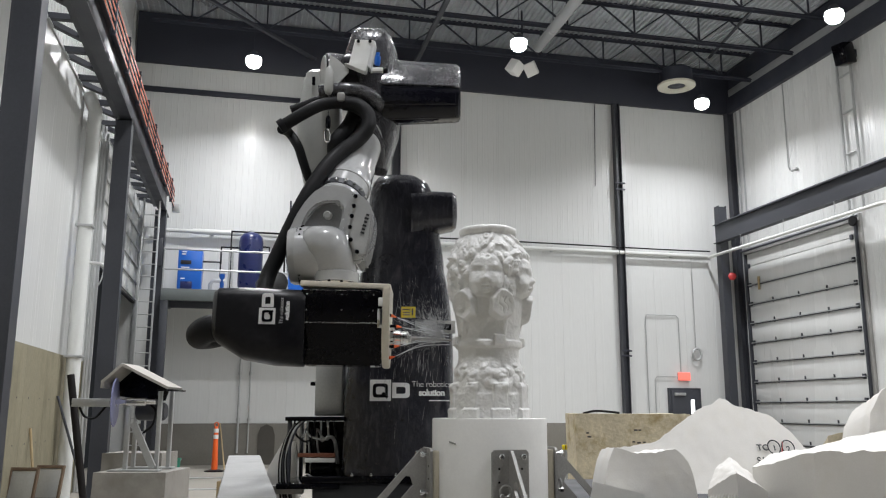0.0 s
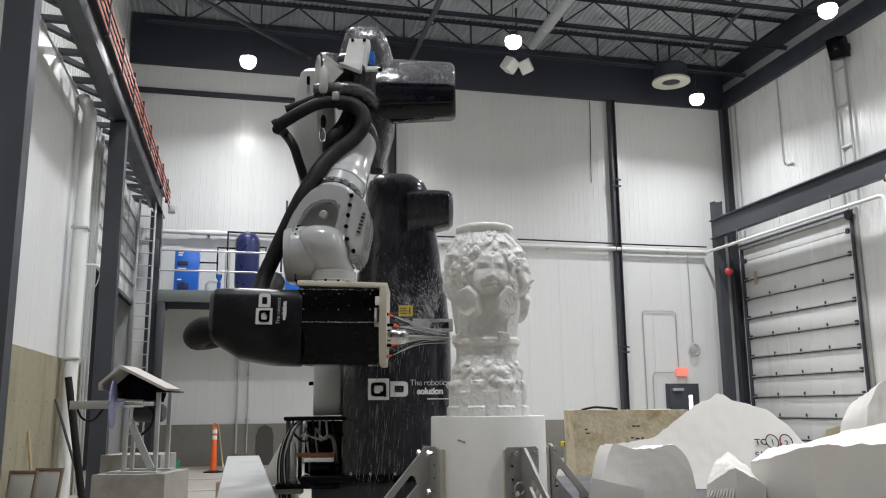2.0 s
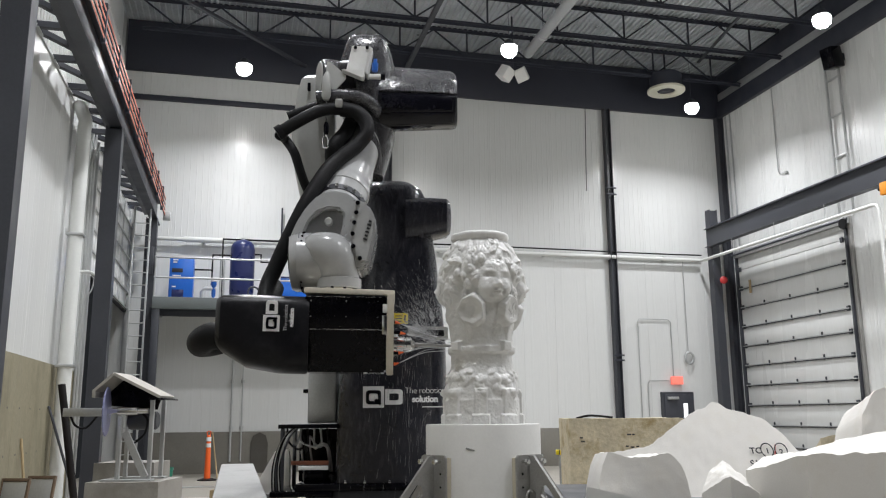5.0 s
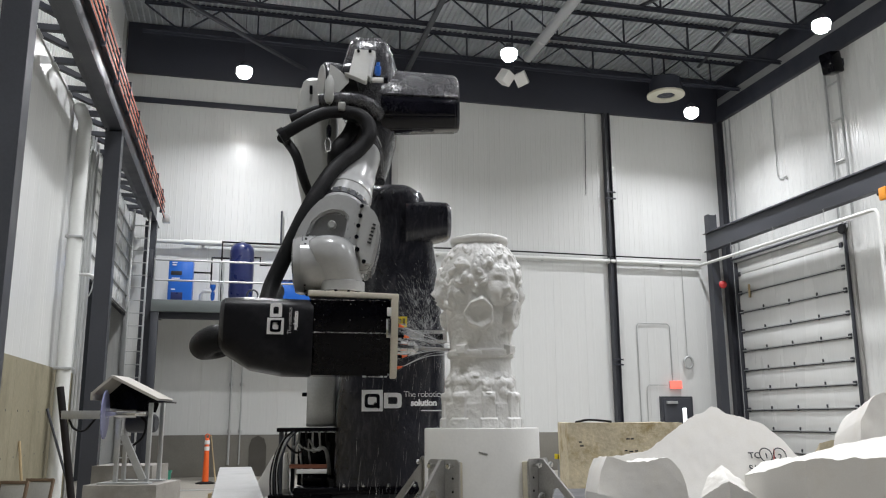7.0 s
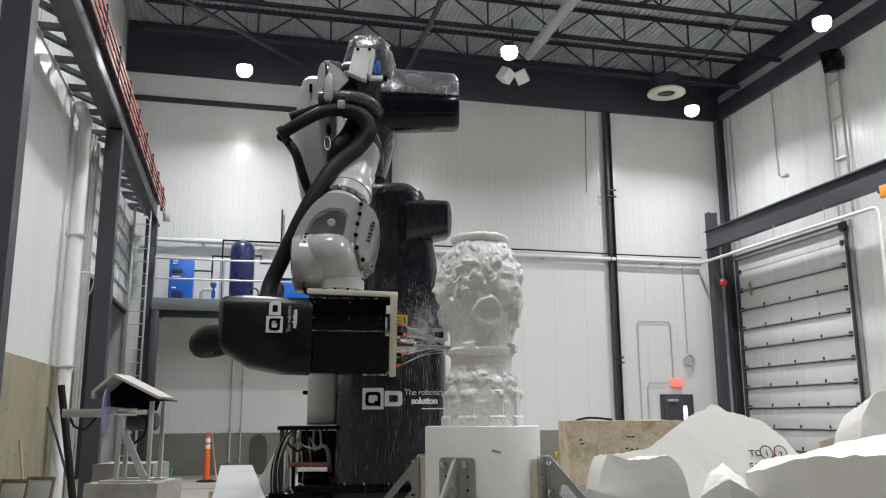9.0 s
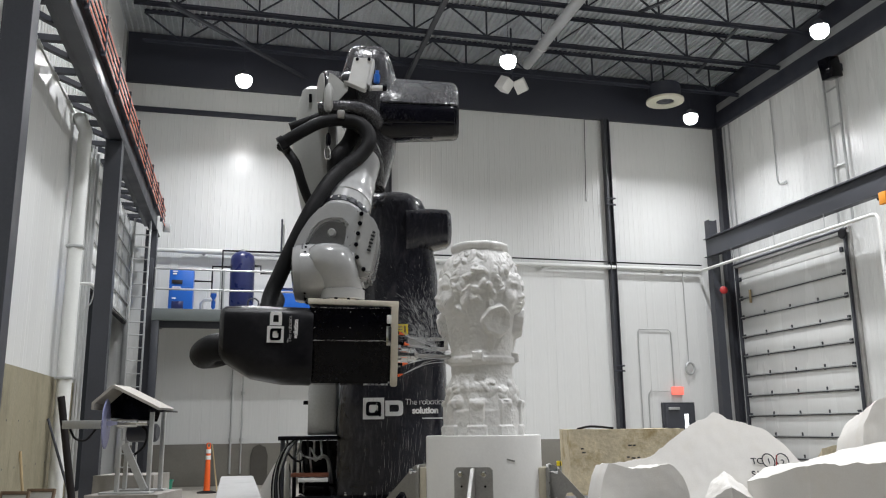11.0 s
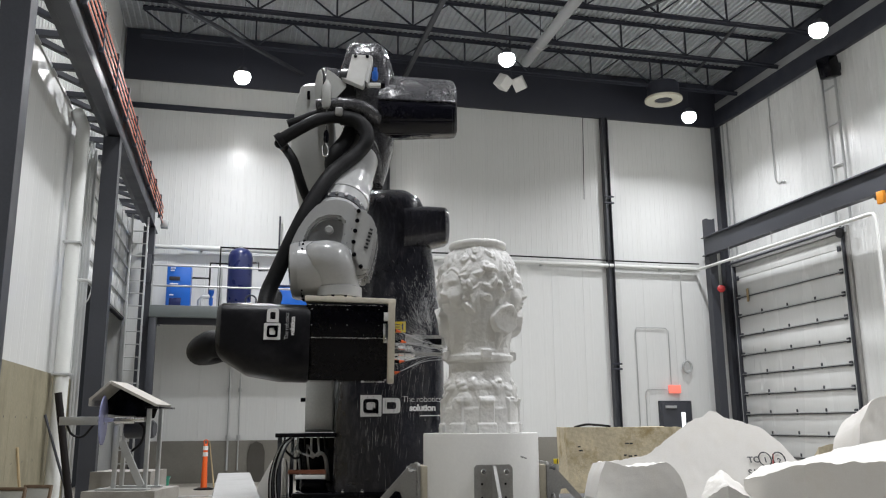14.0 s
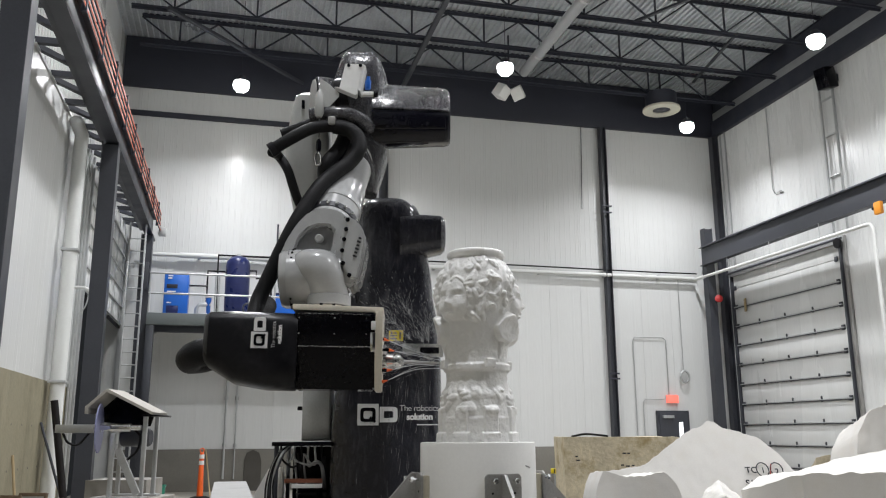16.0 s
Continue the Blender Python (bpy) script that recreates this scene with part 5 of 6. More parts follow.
def pipes():
    p = thing("wall_pipe", "long white pipe along the back wall with black cable above", "pipe", (0, 22.8, 6.1), kind="structure")
    part("pipe", rod((-2.5, 22.8, 6.1), (13.8, 22.8, 6.08), 0.055, n=16), PVC, p)
    part("pipe", rod((-1.5, 22.8, 6.1), (5.0, 22.8, 6.1), 0.075, n=16), PVC, p, "thicker insulated white pipe")
    part("cable", tube([(4.5, 22.82, 6.25), (8, 22.82, 6.26), (12, 22.82, 6.24), (13.9, 22.82, 6.25)], 0.022, 8, 4), RUBBER, p)
    for x in (-1.0, 2.4, 5.5, 8.7, 10.8, 12.6):
        part("clip", span((x - 0.03, 22.8, 6.02), (x + 0.03, 22.96, 6.17), 0.004), GALV, p)
    for x, h in ((1.05, 1.0), (7.55, 0.45)):
        part("riser", rod((x, 22.84, 6.1), (x, 22.84, 6.1 + h), 0.025, n=8), ROOF_DARK, p)
    q = thing("side_pipe", "white pipe along the side wall, bending down", "pipe", (13.8, 16, 6), kind="structure")
    part("pipe", tube([(13.8, 22.7, 6.05), (13.8, 15.42, 6.0), (13.8, 15.3, 5.97), (13.8, 15.25, 5.86), (13.8, 15.25, 0)], 0.045, 14, smooth=False), PVC, q)
    for y in (21, 19, 17):
        part("hanger", rod((13.8, y, 6.03), (13.8, y, 6.42), 0.01, n=6), GALV, q)
    w = thing("down_pipe", "white plastic drain pipe down the side wall", "pipe", (-2.62, 14.2, 0), kind="structure")
    part("pipe", tube([(-2.62, 14.2, 0), (-2.62, 14.2, 6.0), (-2.62, 14.25, 6.3), (-2.75, 14.3, 6.6)], 0.11, 18, smooth=False), PVC, w)
    for z in (2.2, 4.3):
        part("pipe_clip", span((-2.75, 14.07, z), (-2.49, 14.33, z + 0.04), 0.004), GALV, w)
    s = thing("small_valve", "small white valve fixed to the side wall", "valve", (-2.7, 15.7, 3.9), kind="structure")
    part("body", tube([(-2.8, 15.6, 3.95), (-2.6, 15.6, 3.95), (-2.5, 15.6, 3.9)], 0.03, 10), PVC, s)
    part("hose", tube([(-2.5, 15.6, 3.9), (-2.55, 15.55, 3.6), (-2.7, 15.5, 3.4)], 0.012, 8), GALV, s)
    for y, r in ((15.3, 0.03), (15.9, 0.025), (16.15, 0.03)):
        c = thing("wall_conduit", "thin grey conduit up the side wall", "conduit", (-2.76, y, 0), group="wall conduits", kind="structure")
        part("conduit", rod((-2.76, y, 0), (-2.76, y, 7.0), r, n=8), GALV, c)
    for x in (-0.1, 0.17):
        c = thing("wall_conduit", "thin grey conduit up the back wall", "conduit", (x, 22.84, 0), group="wall conduits", kind="structure")
        part("conduit", rod((x, 22.85, 0.3), (x, 22.85, 4.0), 0.03 if x < 0 else 0.02, n=8), GALV, c)
        for z in (1.1, 2.3):
            part("coupling", rod((x, 22.85, z), (x, 22.85, z + 0.09), 0.05, n=8), GALV, c)
    c = thing("conduit_loop", "thin grey conduit loop above the exit door", "conduit", (12, 22.9, 0), kind="structure")
    part("conduit", tube([(11.67, 22.93, 1.0), (11.67, 22.93, 4.15), (11.72, 22.93, 4.24), (12.66, 22.93, 4.24), (12.76, 22.93, 4.15), (12.76, 22.93, 2.5)], 0.014, 8, smooth=False), GALV, c)
    part("conduit", tube([(11.9, 22.93, 1.0), (11.9, 22.93, 2.3), (11.97, 22.93, 2.4), (12.6, 22.93, 2.4)], 0.013, 8, smooth=False), GALV, c)
    k = thing("hanging_cable", "coiled cable hanging on the back wall", "cable", (13.3, 22.85, 3.07), kind="structure")
    part("cable", rod((13.27, 22.88, 3.2), (13.27, 22.88, 6.05), 0.012, n=6), GALV, k)
    part("coil", tube([(13.3 + 0.14 * math.cos(i * math.pi / 8), 22.88, 3.07 + 0.17 * math.sin(i * math.pi / 8)) for i in range(17)], 0.035, 8, 2), GALV, k)
    j = thing("wall_cable", "thin cable down the back wall", "cable", (10.25, 22.92, 8.2), kind="structure")
    part("cable", rod((10.2, 22.94, 8.15), (10.27, 22.94, 10.8), 0.012, n=6), ROOF_DARK, j)


def exit_door():
    d = thing("door_exit", "dark grey steel exit door with a narrow window", "door", (12.82, 22.9, 0), kind="structure")
    part("frame", slab([(12.30, 0), (13.34, 0), (13.34, 2.06), (12.30, 2.06)], 22.86, 22.965), STEEL_DARK, d)
    leaf = part("leaf", span((12.37, 22.84, 0.01), (13.27, 22.858, 2.0), 0.004), STEEL_DARK, d)
    part("window", span((12.98, 22.83, 0.95), (13.10, 22.837, 1.72)), DAYLIGHT, leaf, "narrow lit door window")
    part("closer", span((12.45, 22.76, 1.84), (12.8, 22.838, 1.92), 0.008), GALV, leaf)
    s = thing("exit_sign", "small lit red exit sign above the door", "sign", (12.84, 22.9, 2.4), kind="structure")
    part("face", span((12.65, 22.87, 2.29), (13.03, 22.93, 2.52), 0.01), EXIT_RED, s)
    part("back_box", span((12.66, 22.932, 2.3), (13.02, 22.975, 2.51), 0.006), GALV, s)


def right_wall_items():
    c = thing("conduit_ladder", "pair of grey conduits with cross straps on the side wall", "conduit", (14.9, 17.5, 7.5), kind="structure")
    for y in (17.8, 17.3):
        part("conduit", rod((14.9, y, 6.4), (14.9, y, 10.8), 0.035, n=8), GALV, c)
    for z in (7.9, 9.0, 10.0):
        part("strap", span((14.9, 17.3, z), (14.94, 17.8, z + 0.04), 0.003), GALV, c)
    for y in (22.55, 22.3):
        k = thing("wall_conduit", "thin grey conduit down the side wall", "conduit", (14.9, y, 6.5), group="wall conduits", kind="structure")
        part("conduit", rod((14.93, y, 6.3), (14.93, y, 10.8), 0.025, n=8), GALV, k)
    k = thing("wall_cable", "thin cable with a hooked end on the side wall", "cable", (14.93, 20, 8.2), kind="structure")
    part("cable", tube([(14.93, 20.12, 10.8), (14.93, 20.14, 8.27), (14.93, 20.06, 8.14), (14.93, 19.80, 8.12)], 0.018, 6, smooth=False), GALV, k)
    part("plug", span((14.89, 19.74, 8.09), (14.95, 19.82, 8.15), 0.01), GALV, k)
    # black unit heater, a tilted box on its bracket
    h = thing("wall_speaker", "black unit heater on a bracket high on the side wall", "speaker", (14.7, 17.2, 10.4))
    part("body", box((14.66, 17.2, 10.42), (0.42, 0.36, 0.55), 0.03, Euler((0, radians(-12), radians(15))).to_matrix()), GLOSS_BLACK, h)
    part("bracket", span((14.7, 17.12, 10.36), (14.985, 17.24, 10.56), 0.01), ROOF_DARK, h)
    a = thing("fire_alarm", "small red fire alarm bell on the corner wall", "alarm", (14.2, 22.3, 5.4), kind="structure")
    part("bell", turned([(0.11, 0), (0.12, 0.03), (0.06, 0.07)], (14.28, 22.3, 5.4), (-0.3, -1, 0), 18), mat("red_paint", (0.45, 0.03, 0.03), 0.4), a)
    part("mount", span((14.26, 22.31, 5.32), (14.36, 22.5, 5.46), 0.01), WHITE_PAINT, a)


def roof_items():
    f = thing("ceiling_fan", "round dark ceiling fan housing with a pale flared ring", "ceiling fan", (12.3, 21.5, 11.0))
    part("drum", turned([(0.44, 0.10), (0.48, 0.12), (0.48, 0.56), (0.44, 0.60)], (12.3, 21.5, 10.93), n=32), ROOF_DARK, f)
    part("flared_ring", ring_plate(0.56, 0.27, (12.3, 21.5, 10.99), (0, 0, 1), 0.06, 36), mat("cream_paint", (0.62, 0.60, 0.50), 0.5), f)
    part("hub", turned([(0.05, 0), (0.13, 0.03), (0.13, 0.2)], (12.3, 21.5, 11.0), n=16), STEEL_DARK, f)
    for i in range(3):
        part("blade", box(Vector((12.3, 21.5, 11.1)) + Vector((math.cos(i * 2.1) * 0.24, math.sin(i * 2.1) * 0.24, 0)), (0.34, 0.12, 0.01), 0.002, Euler((0.3, 0, i * 2.1)).to_matrix()), GALV, f)
    part("hanger", rod((12.3, 21.5, 11.5), (12.3, 21.5, 12.3), 0.03), ROOF_DARK, f)
    s = thing("twin_speaker", "pair of pale box speakers hung from the roof", "speaker", (7.05, 20.4, 10.6))
    for i, (dx, rz) in enumerate(((-0.22, 35), (0.24, -35))):
        part("box", box((7.05 + dx, 20.4, 10.6), (0.32, 0.34, 0.36), 0.015, Euler((radians(30), radians(18 - 36 * i), radians(rz))).to_matrix()), WHITE_PAINT, s)
    part("hanger", rod((7.05, 20.4, 10.75), (7.05, 20.4, 12.3), 0.025), ROOF_DARK, s)
    DUCT = mat("grey_duct", (0.36, 0.37, 0.38), 0.45, metal=0.2)
    d = thing("round_duct", "pale round duct hung under the roof", "duct", (7.44, 16, 11.1), kind="structure")
    part("duct", rod((7.44, 8.0, 11.15), (7.42, 20.2, 11.15), 0.14, n=20), DUCT, d)
    for y in (10, 13, 16, 19):
        part("collar", rod((7.44, y, 11.15), (7.44, y + 0.08, 11.15), 0.155, n=20), GALV, d)
        part("strap", rod((7.44, y + 0.04, 11.3), (7.44, y + 0.04, 12.3), 0.012, n=6), ROOF_DARK, d)
    for k, (a, b, w) in enumerate((((4.5, 8, 11.36), (4.46, 22.8, 11.36), 0.12), ((-1.9, 19.2, 11.36), (1.6, 22.9, 11.36), 0.1), ((13.0, 13.4, 12.2), (9.4, 17.4, 11.5), 0.08), ((12.2, 17.3, 11.45), (13.4, 21.4, 12.0), 0.07))):
        t = thing("roof_brace", "dark steel brace between the roof joists", "brace", (*a,), group="roof braces", kind="structure")
        part("brace", bar(a, b, w, w * 0.8), STEEL_DARK, t, smooth=False)


def ladder():
    l = thing("wall_ladder", "grey steel ladder up to the platform", "ladder", (-2.35, 20.6, 0), kind="structure")
    for x in (-2.52, -2.16):
        part("stile", span((x - 0.02, 20.57, 0), (x + 0.02, 20.63, 6.4), 0.003), GALV, l)
    for i in range(20):
        part("rung", rod((-2.52, 20.6, 0.3 + 0.3 * i), (-2.16, 20.6, 0.3 + 0.3 * i), 0.014, n=8), GALV, l)


def mezzanine():
    m = thing("mezzanine", "grey steel platform with a pipe railing against the back wall", "platform", (0, 22, 0), kind="structure")
    x0, x1 = -2.05, 4.6
    part("edge_beam", span((x0, 20.98, 4.0), (x1, 21.08, 4.29), 0.008), mat("grey_green_steel", (0.16, 0.18, 0.18), 0.45), m)
    part("deck_plate", span((x0, 21.08, 4.2), (x1, 22.88, 4.27), 0.004), GALV, m)
    part("under_beam", span((x0, 21.2, 3.85), (x1, 21.3, 4.2), 0.006), STEEL_DARK, m)
    part("end_beam", span((x0, 21.08, 4.0), (x0 + 0.1, 22.88, 4.2), 0.006), STEEL_DARK, m)
    for x in (-1.96, 4.5):
        part("post", span((x - 0.09, 21.0, 0), (x + 0.09, 21.18, 4.0), 0.01), STEEL_DARK, m)
    for x in (-2.02, -0.48, -0.4, 0.95, 2.3, 3.6, 4.55):
        part("rail_post", rod((x, 21.03, 4.29), (x, 21.03, 5.27), 0.024, n=10), GALV, m)
    for z in (4.77, 5.27):
        part("rail", rod((x0, 21.03, z), (x1, 21.03, z), 0.024, n=10), GALV, m)
    part("side_box", span((-2.3, 21.4, 4.9), (-2.12, 21.6, 5.6), 0.01), STEEL_DARK, m)
    d = thing("air_dryer", "blue metal air dryer cabinet on the platform", "air dryer", (-1.45, 21.9, 4.27))
    part("cabinet", span((-1.74, 21.6, 4.31), (-1.16, 22.2, 5.4), 0.015), BLUE, d)
    part("control_panel", span((-1.68, 21.588, 5.0), (-1.42, 21.598, 5.1), 0.003), INK, d)
    part("grille", span((-1.66, 21.588, 4.34), (-1.38, 21.598, 4.56), 0.003), NAVY, d)
    for z, w in ((5.3, 0.12), (5.24, 0.1), (4.9, 0.2), (4.62, 0.1)):
        part("label_bar", span((-1.66, 21.586, z), (-1.66 + w, 21.597, z + 0.03)), PRINT_WHITE, d)
    for x in (-1.7, -1.22):
        part("foot", span((x - 0.04, 21.65, 4.27), (x + 0.04, 22.1, 4.31)), RUBBER, d)
    t = thing("air_tank", "upright navy blue compressed-air tank on the platform", "tank", (0.03, 21.9, 4.27))
    part("shell", turned([(0.2, 0.1), (0.29, 0.2), (0.31, 0.32), (0.31, 1.42), (0.29, 1.54), (0.2, 1.64), (0.08, 1.68)], (0.03, 21.9, 4.27), n=28), NAVY, t)
    part("skirt", turned([(0.25, 0), (0.25, 0.2)], (0.03, 21.9, 4.27), n=24), NAVY, t)
    part("fitting", turned([(0.05, 0), (0.05, 0.05)], (0.03, 21.9, 5.95), n=12), GALV, t)
    p = thing("air_piping", "black steel air piping between dryer and tank", "pipe", (-0.6, 22, 4.3))
    part("pipe", tube([(-1.16, 22.0, 5.15), (-0.72, 22.0, 5.15), (-0.72, 22.0, 4.75)], 0.025, 8, smooth=False), RUBBER, p)
    part("pipe", tube([(-0.72, 22.0, 5.1), (-0.72, 22.0, 5.55), (-0.25, 22.0, 5.55)], 0.025, 8, smooth=False), RUBBER, p)
    part("pipe", tube([(-0.48, 22.1, 4.3), (-0.48, 22.1, 6.0), (1.6, 22.1, 6.0)], 0.03, 8, smooth=False), RUBBER, p)
    part("pipe", tube([(0.33, 22.0, 5.6), (0.5, 22.0, 5.6), (0.5, 22.0, 5.4), (0.9, 22.0, 5.4), (0.9, 22.0, 4.3)], 0.025, 8, smooth=False), RUBBER, p)
    part("bend", tube([(-0.95, 21.9, 4.3), (-0.95, 21.9, 4.55), (-0.88, 21.9, 4.65), (-0.6, 21.9, 4.65)], 0.05, 10, smooth=False), GALV, p)
    f = thing("air_filter", "small blue air filter bottle on the piping", "filter", (-0.72, 21.85, 4.4))
    part("bowl", turned([(0.02, 0), (0.05, 0.04), (0.055, 0.3), (0.07, 0.32), (0.07, 0.4)], (-0.66, 21.9, 4.42), n=14), BLUE, f)
    part("head", span((-0.73, 21.84, 4.82), (-0.59, 21.96, 4.88), 0.01), GALV, f)
    u = thing("blue_compressor", "blue compressor cabinet on the platform behind the arm", "compressor", (1.5, 22, 4.27))
    part("cabinet", span((1.0, 21.7, 4.27), (2.1, 22.4, 4.95), 0.02), BLUE, u)
    part("lid", span((0.98, 21.68, 4.95), (2.12, 22.42, 4.99), 0.01), NAVY, u)
    g = thing("round_gauge", "round grey gauge ring on the platform railing", "gauge", (0.35, 21.0, 4.45))
    part("ring", tube([(0.32 + 0.13 * math.cos(i * math.pi / 8), 20.95, 4.45 + 0.13 * math.sin(i * math.pi / 8)) for i in range(17)], 0.022, 8, 2), STEEL_DARK, g)


# ---- loose things on the floor ----


def rock(name, outline, v0, v1, material, label, category="stone", seed=1, rough=0.03, lean=0.0, back=0.72):
    """A broken block: a thick outline, its faces subdivided and roughened, stage coordinates."""
    bm = slab(outline, v0, v1, "y")
    bmesh.ops.triangulate(bm, faces=[f for f in bm.faces if len(f.verts) > 4])
    bmesh.ops.subdivide_edges(bm, edges=[e for e in bm.edges if e.calc_length() > 0.12], cuts=3, use_grid_fill=True)
    bmesh.ops.subdivide_edges(bm, edges=[e for e in bm.edges if e.calc_length() > 0.06], cuts=1, use_grid_fill=True)
    bmesh.ops.triangulate(bm, faces=bm.faces)
    low = min(v.co.z for v in bm.verts)
    mid = sum(v.co.x for v in bm.verts) / len(bm.verts)
    for v in bm.verts:
        k = 1 - (v.co.y - v0) / (v1 - v0) * (1 - back)
        v.co.x, v.co.z = mid + (v.co.x - mid) * k, low + (v.co.z - low) * k
        p = v.co * 3 + Vector((seed * 7.3, seed * 1.7, 0))
        n = noise.noise_vector(p) * rough * 0.5 + noise.noise_vector(v.co * 16) * rough * 0.5
        v.co.y += lean * (v.co.z - low)
        if v.co.z > low + 0.005:
            v.co += n
    c = ((min(v.co.x for v in bm.verts) + max(v.co.x for v in bm.verts)) / 2, (v0 + v1) / 2, low)
    bmesh.ops.translate(bm, verts=bm.verts, vec=-Vector(c))
    ob = part(name, bm, material)
    ob.matrix_world = pose(*world_of(*c), 0, 0, YAW)
    return tagged(ob, label, category)


def ridge(name, tops, low, v0, v1, material, label, category="stone", seed=1, jag=0.012, relief=0.01, lean=0.0, back=0.8, dish=0.0):
    """A broken stone: a face that leans back, a jagged crest over it, a rough back; stage coordinates."""
    us = np.linspace(tops[0][0], tops[-1][0], max(24, int((tops[-1][0] - tops[0][0]) / 0.012)))
    hs = np.interp(us, [p[0] for p in tops], [p[1] for p in tops])
    nf, nb = 26, 10
    mid = (us[0] + us[-1]) / 2
    bm = bmesh.new()
    cols = []
    for u, h in zip(us, hs):
        q = Vector((u * 9 + seed * 5.1, seed * 1.3, 0))
        h = h + jag * (noise.noise(q) + 0.7 * noise.noise(q * 3.1) + 0.4 * noise.noise(q * 7))
        h = max(h, low + 0.01)
        ring = []
        for i in range(nf + 1):
            zz = low + (h - low) * i / nf
            p = Vector((u, 0, zz))
            dv = relief * (noise.noise(p * 3 + Vector((seed * 3.7, 0, 0))) + 0.35 * noise.noise(p * 14) + 0.12 * noise.noise(p * 45))
            dv += dish * (1 - ((u - mid) / (us[-1] - mid)) ** 2) * i / nf
            ring.append(bm.verts.new((u, v0 + lean * (zz - low) + dv, zz)))
        vt = v0 + lean * (h - low)
        for i in range(1, nb + 1):
            k = i / nb
            p = Vector((u * 8, k * 6, seed))
            zz = low + (h - low) * (1 - (1 - back) * k) + jag * 1.5 * noise.noise(p) * min(1, 3 * k) + jag * 0.6 * noise.noise(p * 4)
            ring.append(bm.verts.new((mid + (u - mid) * (1 - (1 - back) * k), vt + (max(v1, vt + 0.1) - vt) * k, max(zz, low + 0.004))))
        ring.append(bm.verts.new((mid + (u - mid) * back, max(v1, vt + 0.1), low)))
        cols.append(ring)
    for a, b in zip(cols, cols[1:]):
        for i in range(len(a)):
            j = (i + 1) % len(a)
            bm.faces.new((a[i], b[i], b[j], a[j]))
    bm.faces.new(cols[0]), bm.faces.new(cols[-1])
    c = (mid, (v0 + v1) / 2, low)
    bmesh.ops.translate(bm, verts=bm.verts, vec=-Vector(c))
    ob = part(name, bm, material)
    ob.matrix_world = pose(*world_of(*c), 0, 0, YAW)
    return tagged(ob, label, category)


def sawn_stone(name, low, plan, material, label, seed=1, jag=0.008):
    """A stone with sawn upright sides and a broken top: plan corners (across, ahead, height) in order."""
    bm = bmesh.new()
    lo = [bm.verts.new((u, v, low)) for u, v, h in plan]
    hi = [bm.verts.new((u, v, h)) for u, v, h in plan]
    n = len(plan)
    for i in range(n):
        bm.faces.new((lo[i], lo[(i + 1) % n], hi[(i + 1) % n], hi[i]))
    bm.faces.new(lo)
    top = bm.faces.new(hi)
    bmesh.ops.triangulate(bm, faces=[top])
    for cuts in (3, 2):
        edges = {e for f in bm.faces if abs(f.normal.z) > 0.3 or f.calc_center_median().z > low + 0.1 for e in f.edges if e.calc_length() > 0.03}
        bm.normal_update()
        bmesh.ops.subdivide_edges(bm, edges=list(edges), cuts=cuts, use_grid_fill=True)
    bmesh.ops.triangulate(bm, faces=[f for f in bm.faces if len(f.verts) > 4])
    bm.normal_update()
    for v in bm.verts:
        if any(f.normal.z > 0.3 for f in v.link_faces):
            v.co.z += jag * (noise.noise(v.co * 11 + Vector((seed, 0, 0))) + 0.6 * noise.noise(v.co * 34))
    c = (sum(p[0] for p in plan) / n, sum(p[1] for p in plan) / n, low)
    bmesh.ops.translate(bm, verts=bm.verts, vec=-Vector(c))
    ob = part(name, bm, material)
    ob.matrix_world = pose(*world_of(*c), 0, 0, YAW)
    return tagged(ob, label, "stone")


